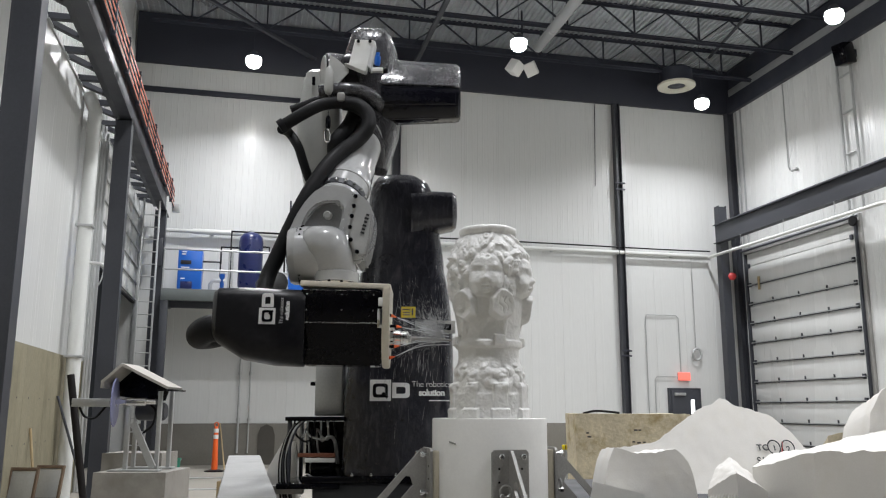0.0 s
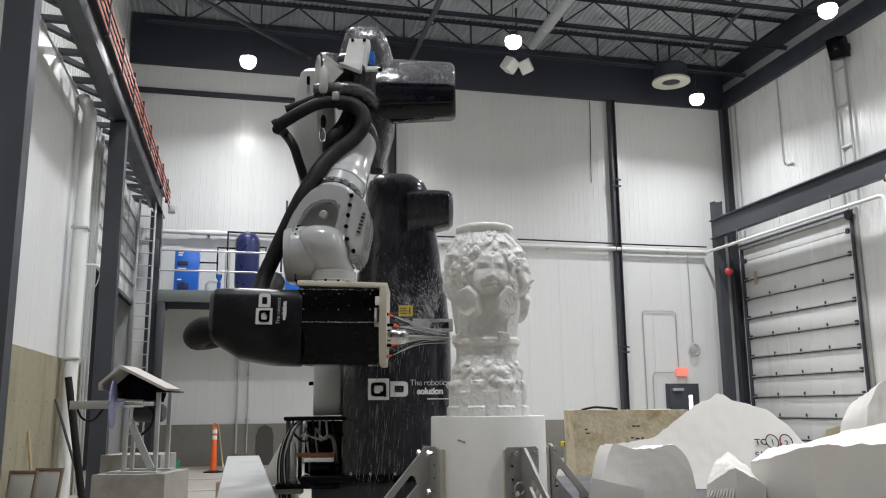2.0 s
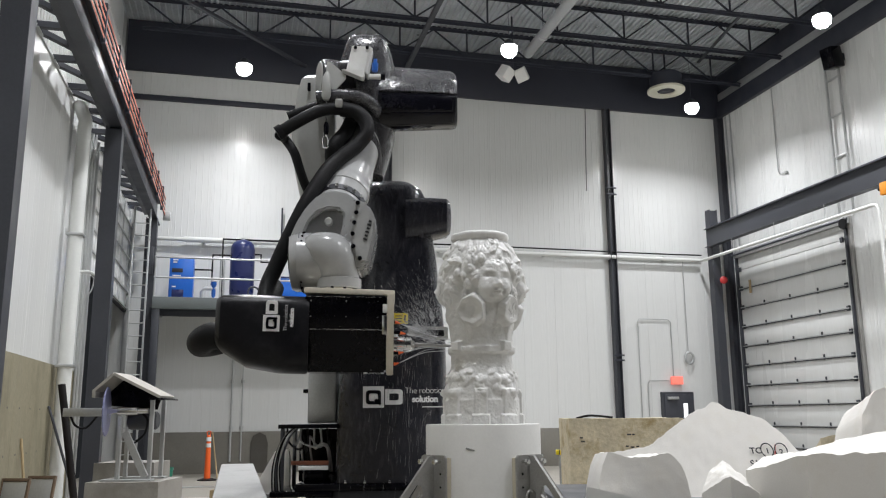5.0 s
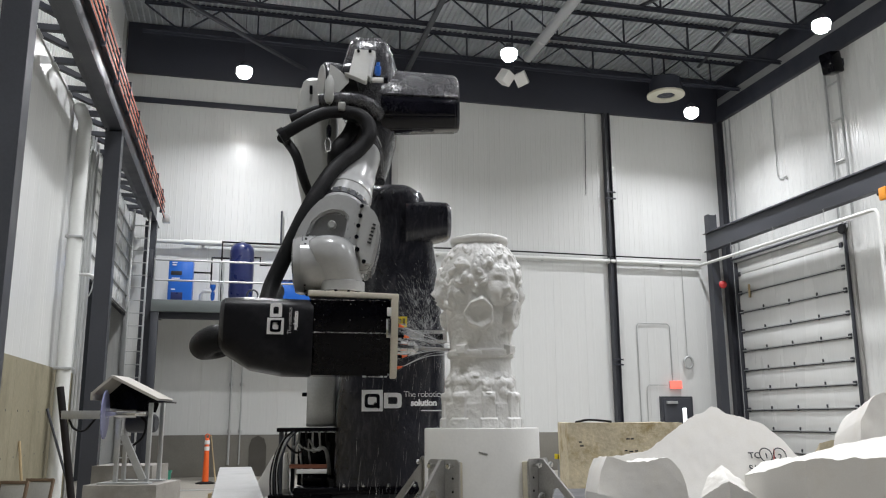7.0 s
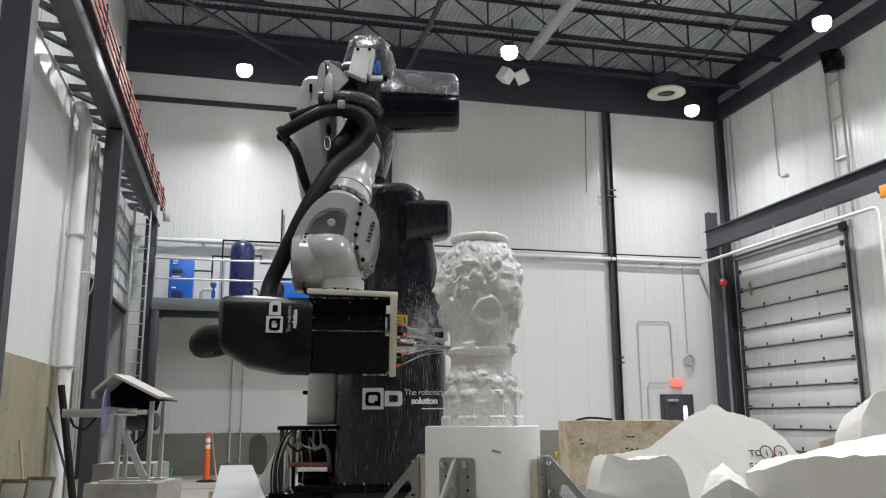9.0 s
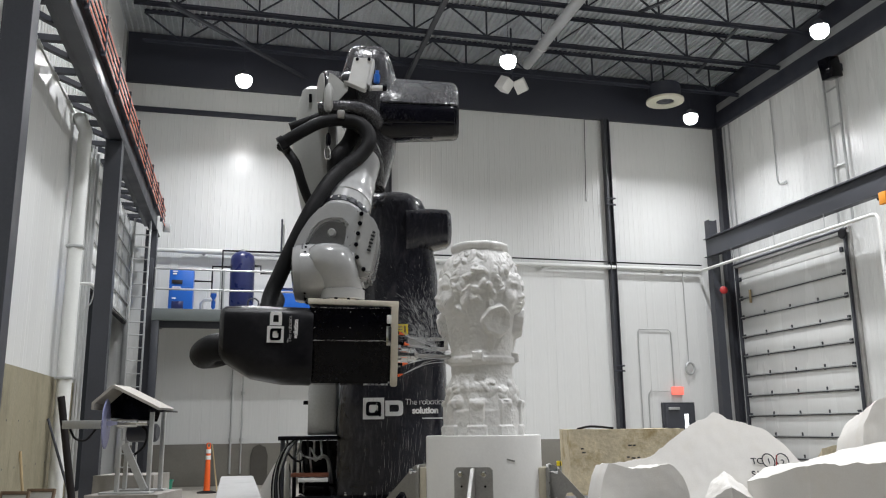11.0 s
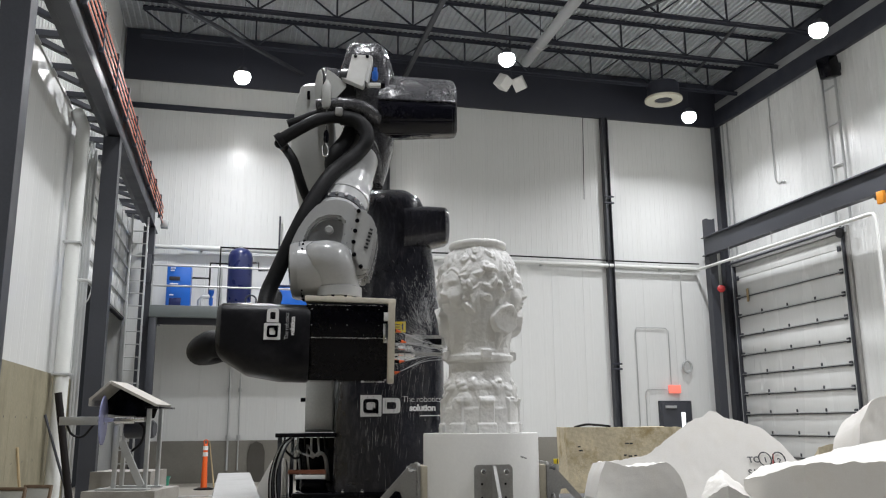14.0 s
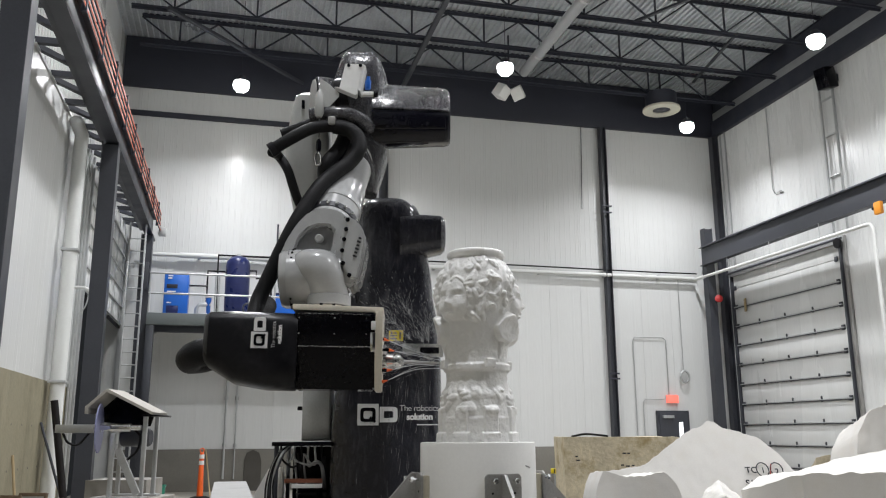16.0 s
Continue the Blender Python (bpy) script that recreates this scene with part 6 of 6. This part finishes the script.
def stones():
    b = thing("stone_bench", "low dark steel bench carrying the rough stones", "bench", (2.0, 5.7, 0), stage=True)
    part("top", span((0.78, 4.72, 0.80), (3.6, 6.9, 0.86), 0.008), STEEL_DARK, b)
    for x in (0.9, 3.45):
        for y in (4.85, 6.75):
            part("leg", span((x - 0.05, y - 0.05, 0), (x + 0.05, y + 0.05, 0.8), 0.006), STEEL_DARK, b)
    big = ridge("marble_boulder", ((1.12, 1.05), (1.185, 1.148), (1.376, 1.168), (1.47, 1.189), (1.575, 1.26), (1.699, 1.34), (1.772, 1.392), (1.841, 1.422), (1.917, 1.444), (1.974, 1.487), (2.019, 1.479), (2.071, 1.44), (2.151, 1.42), (2.235, 1.389), (2.319, 1.358),
                (2.372, 1.305), (2.425, 1.254), (2.454, 1.203), (2.483, 1.153), (2.56, 1.10), (2.64, 0.98)), 0.86, 5.72, 6.4, MARBLE_DRY, "large broken white marble boulder with black marker writing", seed=2, jag=0.008, relief=0.008, lean=0.55, back=0.7)
    for text, du, z, s in (("TC", 2.15, 1.135, 0.062), ("1", 2.258, 1.135, 0.055), ("2", 2.352, 1.128, 0.055), ("S13-11", 2.13, 1.05, 0.066)):
        part("marker_writing", moved(letters(text, s, 0.0015, 0.0008), Matrix.Translation((du - 1.88, -0.357 + 0.55 * (z - 0.86), z - 0.86)) @ pose(0, 0, 0, -28.8, 0, 0)), INK, big, "black marker writing", smooth=False)
    for du in (2.27, 2.366):
        part("marker_circle", tube([(du - 1.88 + 0.042 * math.cos(i * math.pi / 8), -0.357 + 0.55 * (0.295 + 0.045 * math.sin(i * math.pi / 8)), 0.295 + 0.045 * math.sin(i * math.pi / 8)) for i in range(17)], 0.004, 6, 2), INK, big)
    part("marker_stroke", tube([(0.435, -0.357 + 0.55 * 0.26, 0.26), (0.455, -0.357 + 0.55 * 0.33, 0.33)], 0.004, 6, 2), RED_INK, big)
    ridge("marble_offcut", ((0.925, 0.95), (0.94, 1.03), (0.962, 1.114), (0.998, 1.185), (1.073, 1.17), (1.135, 1.158), (1.25, 1.165), (1.353, 1.184), (1.39, 1.15), (1.422, 1.111), (1.443, 1.06), (1.453, 1.0), (1.46, 0.93)), 0.86, 4.95, 5.5, MARBLE_DRY,
          "white marble offcut with a rough top", seed=5, jag=0.010, relief=0.006, lean=0.12, back=0.9)
    chip = sawn_stone("marble_chip", 0.86, ((1.54, 5.02, 0.95), (1.66, 4.86, 1.06), (1.84, 4.9, 0.95), (1.9, 5.15, 0.98), (1.71, 5.12, 1.13), (1.62, 5.1, 1.07)), MARBLE_DRY, "small jagged white marble chip with a ridged face", seed=9, jag=0.014)
    for i in range(9):
        k = i / 8
        part("saw_ridge", bar((-0.19 + 0.012 + 0.10 * k, -0.03 - 0.13 * k, 0.02 + 0.0), (-0.125 + 0.10 * k, -0.005 - 0.13 * k, 0.10 + 0.08 * k), 0.010, 0.012), MARBLE_DRY, chip)
    slab_a = sawn_stone("marble_slab", 0.86, ((1.80, 5.0, 1.075), (2.055, 4.75, 1.178), (2.175, 4.75, 1.180), (2.51, 4.77, 1.184), (2.95, 4.8, 1.19), (3.0, 5.6, 1.29), (2.82, 5.6, 1.262), (2.64, 5.6, 1.222), (2.42, 5.6, 1.16), (1.98, 5.2, 1.14)), MARBLE_DRY,
                        "sawn white marble slab with smooth faces and a broken top", seed=12, jag=0.012)
    part("sawn_step", span((-0.19, -0.385, 0.0), (0.5, -0.352, 0.225), 0.006), MARBLE_DRY, slab_a)
    rock("marble_strip", [(0.80, 0.86), (0.84, 1.01), (1.12, 0.945), (1.13, 0.86)], 4.80, 4.92, MARBLE, "thin white marble strip lying on the bench", seed=15, rough=0.004)
    ridge("marble_boulder", ((2.81, 1.1), (2.83, 1.27), (2.854, 1.384), (2.899, 1.454), (2.951, 1.531), (2.985, 1.552), (3.15, 1.62), (3.4, 1.5), (3.5, 1.3)), 0.86, 5.62, 6.2, MARBLE_DRY, "broken white marble boulder at the end of the bench", seed=21, jag=0.012, relief=0.03, lean=0.1)
    lime = rock("limestone_block", [(1.40, 0.25), (1.40, 1.365), (2.62, 1.365), (2.62, 0.25)], 9.0, 9.7, LIMESTONE, "yellowish limestone block with marker writing on timber bearers", "block", seed=31, rough=0.012, back=1.0)
    for du, z, w in ((-0.5, 0.95, 0.03), (-0.49, 0.91, 0.04), (0.0, 0.98, 0.04), (0.05, 0.98, 0.03), (-0.02, 0.86, 0.03), (0.03, 0.85, 0.04), (0.09, 0.855, 0.03)):
        part("marker_bar", span((du, -0.372, z - 0.04), (du + w, -0.366, z - 0.025)), INK, lime)
    part("bent_wire", tube([(-0.5, -0.2, 1.12), (-0.38, -0.25, 1.145), (-0.25, -0.2, 1.14), (-0.12, -0.25, 1.125)], 0.012, 8), RUBBER, lime)
    t = thing("timber_bearer", "timber bearers under the limestone block", "timber", (2.0, 9.35, 0), stage=True)
    for x in (1.65, 2.35):
        part("timber", span((x - 0.12, 9.0, 0), (x + 0.12, 9.7, 0.255), 0.008), WOOD, t)
    rock("limestone_block", [(3.55, 0.0), (3.6, 1.17), (3.75, 1.205), (4.1, 1.22), (4.3, 0.0)], 8.0, 8.6, LIMESTONE, "rough limestone block standing on the floor", "block", seed=35, rough=0.03)
    cl = thing("measuring_clip", "small yellow and black clip fixed to a steel bracket", "clip", (1.17, 8.9, 0), stage=True)
    part("rod", rod((1.28, 8.9, 0.0), (1.28, 8.9, 1.0), 0.012, n=8), GALV, cl)
    part("head", span((1.24, 8.88, 1.0), (1.29, 8.92, 1.05), 0.005), YELLOW, cl)
    part("stripe", span((1.27, 8.872, 1.003), (1.279, 8.879, 1.047)), INK, cl)


def saw():
    g = rock("granite_block", [(-3.72, 0.0), (-3.70, 0.745), (-2.93, 0.745), (-2.93, 0.0)], 9.1, 9.95, GRANITE, "grey sawn granite block under the saw", "block", seed=41, rough=0.006, back=1.0)
    rock("granite_block", [(-4.0, 0.0), (-3.98, 0.9), (-3.28, 0.9), (-3.28, 0.0)], 10.0, 10.6, GRANITE, "grey granite block with cables on top", "block", seed=43, rough=0.008, back=1.0)
    s = thing("stone_saw", "stone saw with blue blade under a small gabled hood", "saw", (-3.3, 9.45, 0.745), stage=True)
    for x, y, z in ((-3.44, 9.3, 1.42), (-3.5, 9.7, 1.5), (-3.12, 9.35, 1.62), (-3.12, 9.75, 1.62)):
        part("post", span((x - 0.022, y - 0.022, 0.76), (x + 0.022, y + 0.022, z), 0.004), GALV, s)
    part("brace", bar((-3.37, 9.26, 1.26), (-3.13, 9.26, 0.79), 0.03, 0.075), GALV, s)
    part("base_strip", span((-3.6, 9.2, 0.745), (-3.05, 9.34, 0.765), 0.003), GALV, s)
    part("base_strip", span((-3.6, 9.66, 0.745), (-3.05, 9.8, 0.765), 0.003), GALV, s)
    bl = bmesh.new()
    n = 48
    prof = []
    for i in range(n):
        t = 2 * math.pi * i / n
        r = 0.265 if i % 2 else 0.252
        prof.append((r * math.cos(t), r * math.sin(t)))
    bl = slab(prof, -0.006, 0.006, "x")
    part("blade", moved(bl, Matrix.Translation((-3.6, 9.3, 1.48)) @ pose(0, 0, 0, 0, 0, 12)), mat("lilac_blade", (0.30, 0.31, 0.52), 0.35, metal=0.3), s, "lilac-blue toothed saw blade")
    part("blade_hub", turned([(0.06, 0), (0.06, 0.03), (0.03, 0.05)], (-3.6, 9.3, 1.48), (-1, 0, 0), 16), CHROME, s)
    part("shaft", turned([(0.03, 0), (0.03, 0.12), (0.045, 0.13), (0.045, 0.34), (0.03, 0.35), (0.03, 0.45)], (-3.6, 9.3, 1.485), (1, 0.02, 0), 16), CHROME, s)
    part("motor", turned([(0.09, 0), (0.1, 0.02), (0.1, 0.3), (0.08, 0.32)], (-3.45, 9.6, 1.38), (1, 0, 0), 20), STEEL_DARK, s)
    part("cable", tube([(-3.25, 9.45, 1.45), (-3.18, 9.4, 1.38), (-3.2, 9.38, 1.24), (-3.3, 9.4, 1.15)], 0.014, 8), RUBBER, s)
    part("arm", span((-4.07, 9.28, 1.43), (-3.6, 9.34, 1.52), 0.004), GALV, s)
    part("arm_cable", tube([(-4.0, 9.33, 1.43), (-3.95, 9.36, 1.33), (-3.85, 9.4, 1.31), (-3.75, 9.42, 1.43)], 0.013, 8), RUBBER, s)
    hood = mat("grey_hood_sheet", (0.40, 0.38, 0.34), 0.6, var=0.15, scale=5, fine=40)
    for a, b in (((-3.72, 1.70), (-3.515, 1.885)), ((-3.515, 1.885), (-3.0, 1.632))):
        part("hood_panel", bar((a[0], 9.45, a[1]), (b[0], 9.45, b[1]), 0.5, 0.03), hood, s)
    part("hood_lip", span((-3.735, 9.2, 1.63), (-3.705, 9.7, 1.715), 0.004), hood, s)
    part("hood_tray", span((-3.12, 9.2, 1.60), (-2.95, 9.7, 1.62), 0.004), GLOSS_BLACK, s)
    # black panel added to make the inside of the hood dark
    part("hood_back", slab([(-3.7, 1.55), (-3.15, 1.5), (-3.1, 1.66), (-3.515, 1.86), (-3.7, 1.69)], 9.6, 9.615), GLOSS_BLACK, s)


DARK_WOOD = mat("dark_wood", (0.12, 0.08, 0.05), 0.7, var=0.25, scale=6, fine=60, bump=0.15)


def loose_things():
    p = thing("delineator_post", "orange plastic post with white bands on a black foot", "traffic post", (-0.57, 20.5, 0))
    part("foot", turned([(0.22, 0), (0.22, 0.02), (0.12, 0.05)], (-0.57, 20.5, 0), n=20), RUBBER, p)
    part("post", turned([(0.075, 0.04), (0.06, 0.5), (0.045, 1.0), (0.03, 1.02)], (-0.57, 20.5, 0), n=18), ORANGE, p)
    for z in (0.74, 0.88):
        part("band", rod((-0.57, 20.5, z), (-0.57, 20.5, z + 0.09), 0.0585, n=18), PRINT_WHITE, p, "white reflective band")
    part("loop", tube([(-0.6, 20.5, 1.01), (-0.61, 20.5, 1.08), (-0.57, 20.5, 1.11), (-0.53, 20.5, 1.08), (-0.54, 20.5, 1.01)], 0.012, 8), ORANGE, p)
    r = thing("lean_stick", "thin dark stick leaning against the back wall", "stick", (-0.2, 22.5, 0))
    part("stick", rod((-0.35, 21.0, 0.0), (-0.55, 22.86, 1.05), 0.018, n=8), WOOD, r)
    # thin sheet that draws a dark round-topped patch on the wall base
    m = thing("rubber_mat", "thin dark round-topped sheet against the wall base", "mat", (0.64, 22.8, 0))
    part("sheet", slab([(0.42, 0.0), (0.86, 0.0), (0.86, 0.75), (0.8, 0.95), (0.64, 1.03), (0.48, 0.95), (0.42, 0.75)], 22.84, 22.87, "y", 0.004), mat("dark_sheet_colour", (0.07, 0.065, 0.055), 0.8), m)
    g = thing("green_bucket", "green plastic bucket on the floor", "bucket", (-1.42, 19.6, 0))
    part("shell", turned([(0.13, 0), (0.16, 0.33), (0.172, 0.335), (0.172, 0.36), (0.15, 0.36), (0.12, 0.05)], (-1.42, 19.6, 0), n=24), GREEN, g)
    part("handle", tube([(-1.59, 19.6, 0.33), (-1.5, 19.5, 0.24), (-1.42, 19.46, 0.22), (-1.34, 19.5, 0.24), (-1.25, 19.6, 0.33)], 0.006, 6), GALV, g)
    b = thing("dark_pole", "thick dark pole leaning against the side wall", "pole", (-2.1, 13.15, 0))
    part("pole", rod((-2.12, 13.15, 0.0), (-2.47, 13.25, 1.9), 0.052, n=14), mat("dark_pole", (0.012, 0.010, 0.010), 0.7, spec=0.2), b)
    b = thing("steel_rod", "thin steel rod leaning against the side wall", "rod", (-2.5, 13.6, 0))
    part("rod", rod((-2.2, 13.9, 0.0), (-2.77, 14.0, 1.6), 0.02, n=8), STEEL_DARK, b)
    b = thing("steel_rod", "thin rusty rod leaning against the side wall", "rod", (-2.6, 12.3, 0))
    part("rod", rod((-2.6, 12.4, 0.0), (-2.78, 12.5, 1.15), 0.018, n=8), WOOD, b)
    for i, (x, y) in enumerate(((-2.66, 11.55), (-2.44, 11.95))):
        f = thing("leaning_board", "pale board in a dark frame leaning against the wall", "board", (x, y, 0), group="leaning boards", turn=-20)
        tilt = Matrix.Translation((x, y, 0)) @ pose(0, 0, 0, -12, 0, 0)
        part("sheet", moved(span((-0.16, -0.01, 0.02), (0.16, 0.01, 0.66), 0.003), tilt), GALV, f)
        for lo, hi in (((-0.19, -0.02, 0), (-0.16, 0.02, 0.7)), ((0.16, -0.02, 0), (0.19, 0.02, 0.7)), ((-0.16, -0.02, 0.66), (0.16, 0.02, 0.7)), ((-0.16, -0.02, 0.25), (0.16, -0.011, 0.29))):
            part("frame_bar", moved(span(lo, hi, 0.003), tilt), DARK_WOOD, f)
    d = thing("pipe_roll", "white roll lying on the floor by the wall", "roll", (-2.2, 12.6, 0))
    part("roll", rod((-2.35, 12.4, 0.09), (-2.0, 12.7, 0.09), 0.09, n=18), PVC, d)
    part("core", rod((-1.999, 12.701, 0.09), (-1.994, 12.706, 0.09), 0.035, n=12), RUBBER, d)
    a, c = Vector((-2.2, 9.5, 0.0)), Vector((-1.12, 4.95, 0.0))
    w = thing("marble_beam", "long sawn white marble beam on timber trestles", "stone beam", (-1.7, 7.3, 0), stage=True)
    part("beam", bar(a + Vector((0, 0, 0.80)), c + Vector((0, 0, 0.80)), 0.345, 0.21, bevel=0.008), SAWN, w)
    for k in (0.15, 0.75):
        q = a + (c - a) * k
        part("trestle", box(q + Vector((0, 0, 0.345)), (0.5, 0.2, 0.69), 0.008), WOOD, w)
    for z0, y in ((0.0, 15.9), (0.0, 18.5)):
        t = part("trench_cover", span((LEFT + 0.1, y, 0.0), (3.5, y + 0.22, 0.012), 0.002), GALV)
        tagged(t, "steel trench cover set in the floor", "trench cover", kind="structure")
    k = rock("marble_offcut", [(-1.42, 0.0), (-1.38, 0.95), (-1.27, 1.14), (-1.16, 1.16), (-1.13, 0.0)], 6.75, 7.25, MARBLE_DRY, "white marble piece standing beside the cables", seed=51, rough=0.012)


runway(-2.2, 6.35, 6.95, -6.0, 22.4, ((-2.22, 8.35, 6.35), (-2.22, 14.73, 6.35), (-2.22, 21.6, 6.35)), "dark grey steel crane runway beam along the side wall")
runway(13.94, 6.42, 7.0, -6.0, 22.5, ((14.14, 22.5, 7.62), (13.94, 8.0, 6.42)), "dark grey steel crane runway beam along the far side wall")
left_runway_parts()
crane_stop()
left_door()
right_door()
pipes()
exit_door()
right_wall_items()
roof_items()
ladder()
mezzanine()
stones()
saw()
loose_things()


# ---- spray thrown off by the tool ----
def spray(seed, count, length, falling):
    """A handful of fine streaks, one rigid mesh round the origin: a fan that flies off, or drops that fall."""
    rnd = random.Random(seed)
    verts, faces = [], []
    for i in range(count):
        if falling:
            p = Vector((rnd.gauss(0, 0.10), rnd.gauss(0, 0.05), rnd.gauss(0, 0.16)))
            d = Vector((rnd.gauss(-0.1, 0.06), 0, -1)).normalized()
        else:
            a = rnd.gauss(0, 0.4)
            d = Vector((-math.sin(a), rnd.gauss(0, 0.25), math.cos(a))).normalized()
            p = d * abs(rnd.gauss(0, 0.12))
        l, r = length * rnd.uniform(0.25, 1.2), rnd.uniform(0.0005, 0.0012)
        side = d.orthogonal().normalized()
        up = d.cross(side)
        k = len(verts)
        verts += [p - d * l, p + side * r, p + up * r, p - side * r, p - up * r, p + d * l * 0.6]
        for a, b in ((1, 2), (2, 3), (3, 4), (4, 1)):
            faces += [(k, k + b, k + a), (k + 5, k + a, k + b)]
    me = bpy.data.meshes.new("water_spray")
    me.from_pydata([tuple(v) for v in verts], [], faces)
    me.materials.append(SPRAY_WATER)
    ob = new("water_spray", me)
    return tagged(ob, "white water drops thrown off by the milling tool", "water", "spray clusters", "stuff")


SPRAY_WATER = mat("fine_spray_water", (0.85, 0.87, 0.9), 0.2, var=0.02, bump=0.0)
SPRAY_WATER.node_tree.nodes["Principled BSDF"].inputs["Alpha"].default_value = 0.34
SPRAYS = []
for i in range(16):
    SPRAYS.append((spray(100 + i, 170, 0.022, False), i))
FALLS = []
for i in range(10):
    FALLS.append((spray(300 + i, 26, 0.075, True), i))
def motions():
    # the arm swings about the upright axis of its base
    rows = [(0, 1), (0.5, 2), (1, 0.5), (2, 0.5), (2.5, 1), (3, 3), (3.5, 9), (4, 11), (5, 20), (6.5, 27.5), (7, 28), (8, 27), (9, 25.5),
            (10, 26), (11.5, 27), (12.5, 27.5), (13.5, 24.5), (14, 25.5), (14.5, 23.5), (15, 18.5), (15.5, 13), (16, 9.5)]
    walk(ARM, [(t, pose(*world_of(AXIS[0], AXIS[1]), 0, 0, YAW + 2.65 * d / 27.5)) for t, d in rows])
    turns = [(0, 0), (0.5, 2.8), (1, 5.8), (1.5, 8.8), (2, 11.6), (2.5, 14.2), (3, 16.6), (3.5, 18.0), (4, 19.8), (5.25, 27.3), (6.5, 35.3), (7, 39.0),
             (7.5, 42), (8, 45), (8.5, 48), (9, 51), (10.25, 59.4), (11.5, 67.3), (12, 70.6), (12.5, 74), (13, 77.2), (13.5, 79.6), (14, 83),
             (14.5, 86.4), (15, 89), (15.5, 91), (16, 94)]
    for ob in (TABLE, SCULPTURE, BLOCK, *BRACKETS):
        m0 = ob.matrix_world.copy()
        c = Matrix.Translation(world_of(CENTRE[0], CENTRE[1]))
        walk(ob, [(t, c @ pose(0, 0, 0, 0, 0, a) @ c.inverted() @ m0) for t, a in turns])
    # bursts of drops fly off the tool's tip; others fall past the base
    for ob, i in SPRAYS:
        rnd = random.Random(500 + i)
        rows, t = [], 0.0
        while t < 16.0:
            life = rnd.uniform(0.25, 0.5)
            lean = rnd.choice((8, 25, 45, 60, 75, 95))
            reach = rnd.uniform(0.10, 0.30)
            p0 = Vector((0.0, 4.93, 1.83))
            p1 = p0 + Vector((-math.sin(radians(lean)) * reach, rnd.uniform(-0.08, 0.1), math.cos(radians(lean)) * reach))
            turn = Matrix.Rotation(radians(YAW), 4, "Z") @ Matrix.Rotation(radians(-lean), 4, "Y")
            rows.append((t, Matrix.Translation(world_of(*p0)) @ turn))
            rows.append((min(16.0, t + life), Matrix.Translation(world_of(*p1)) @ turn))
            t += life + 0.067
        rows = [r for k, r in enumerate(rows) if k == 0 or r[0] > rows[k - 1][0] + 0.02]
        if rows[-1][0] < 16.0:
            rows.append((16.0, rows[-1][1]))
        walk(ob, rows)
    for ob, i in FALLS:
        rnd = random.Random(700 + i)
        rows, t = [], 0.0
        while t < 16.0:
            life = rnd.uniform(0.4, 0.6)
            u = rnd.uniform(-0.35, 0.05)
            v = rnd.uniform(4.95, 5.3)
            rows.append((t, pose(*world_of(u, v, 1.8), 0, 0, YAW)))
            rows.append((min(16.0, t + life * 0.5), pose(*world_of(u - 0.05, v, 1.5), 0, 0, YAW)))
            rows.append((min(16.0, t + life), pose(*world_of(u - 0.1, v, 0.75), 0, 0, YAW)))
            t += life + 0.067
        rows = [r for k, r in enumerate(rows) if k == 0 or r[0] > rows[k - 1][0] + 0.02]
        if rows[-1][0] < 16.0:
            rows.append((16.0, rows[-1][1]))
        walk(ob, rows)


motions()
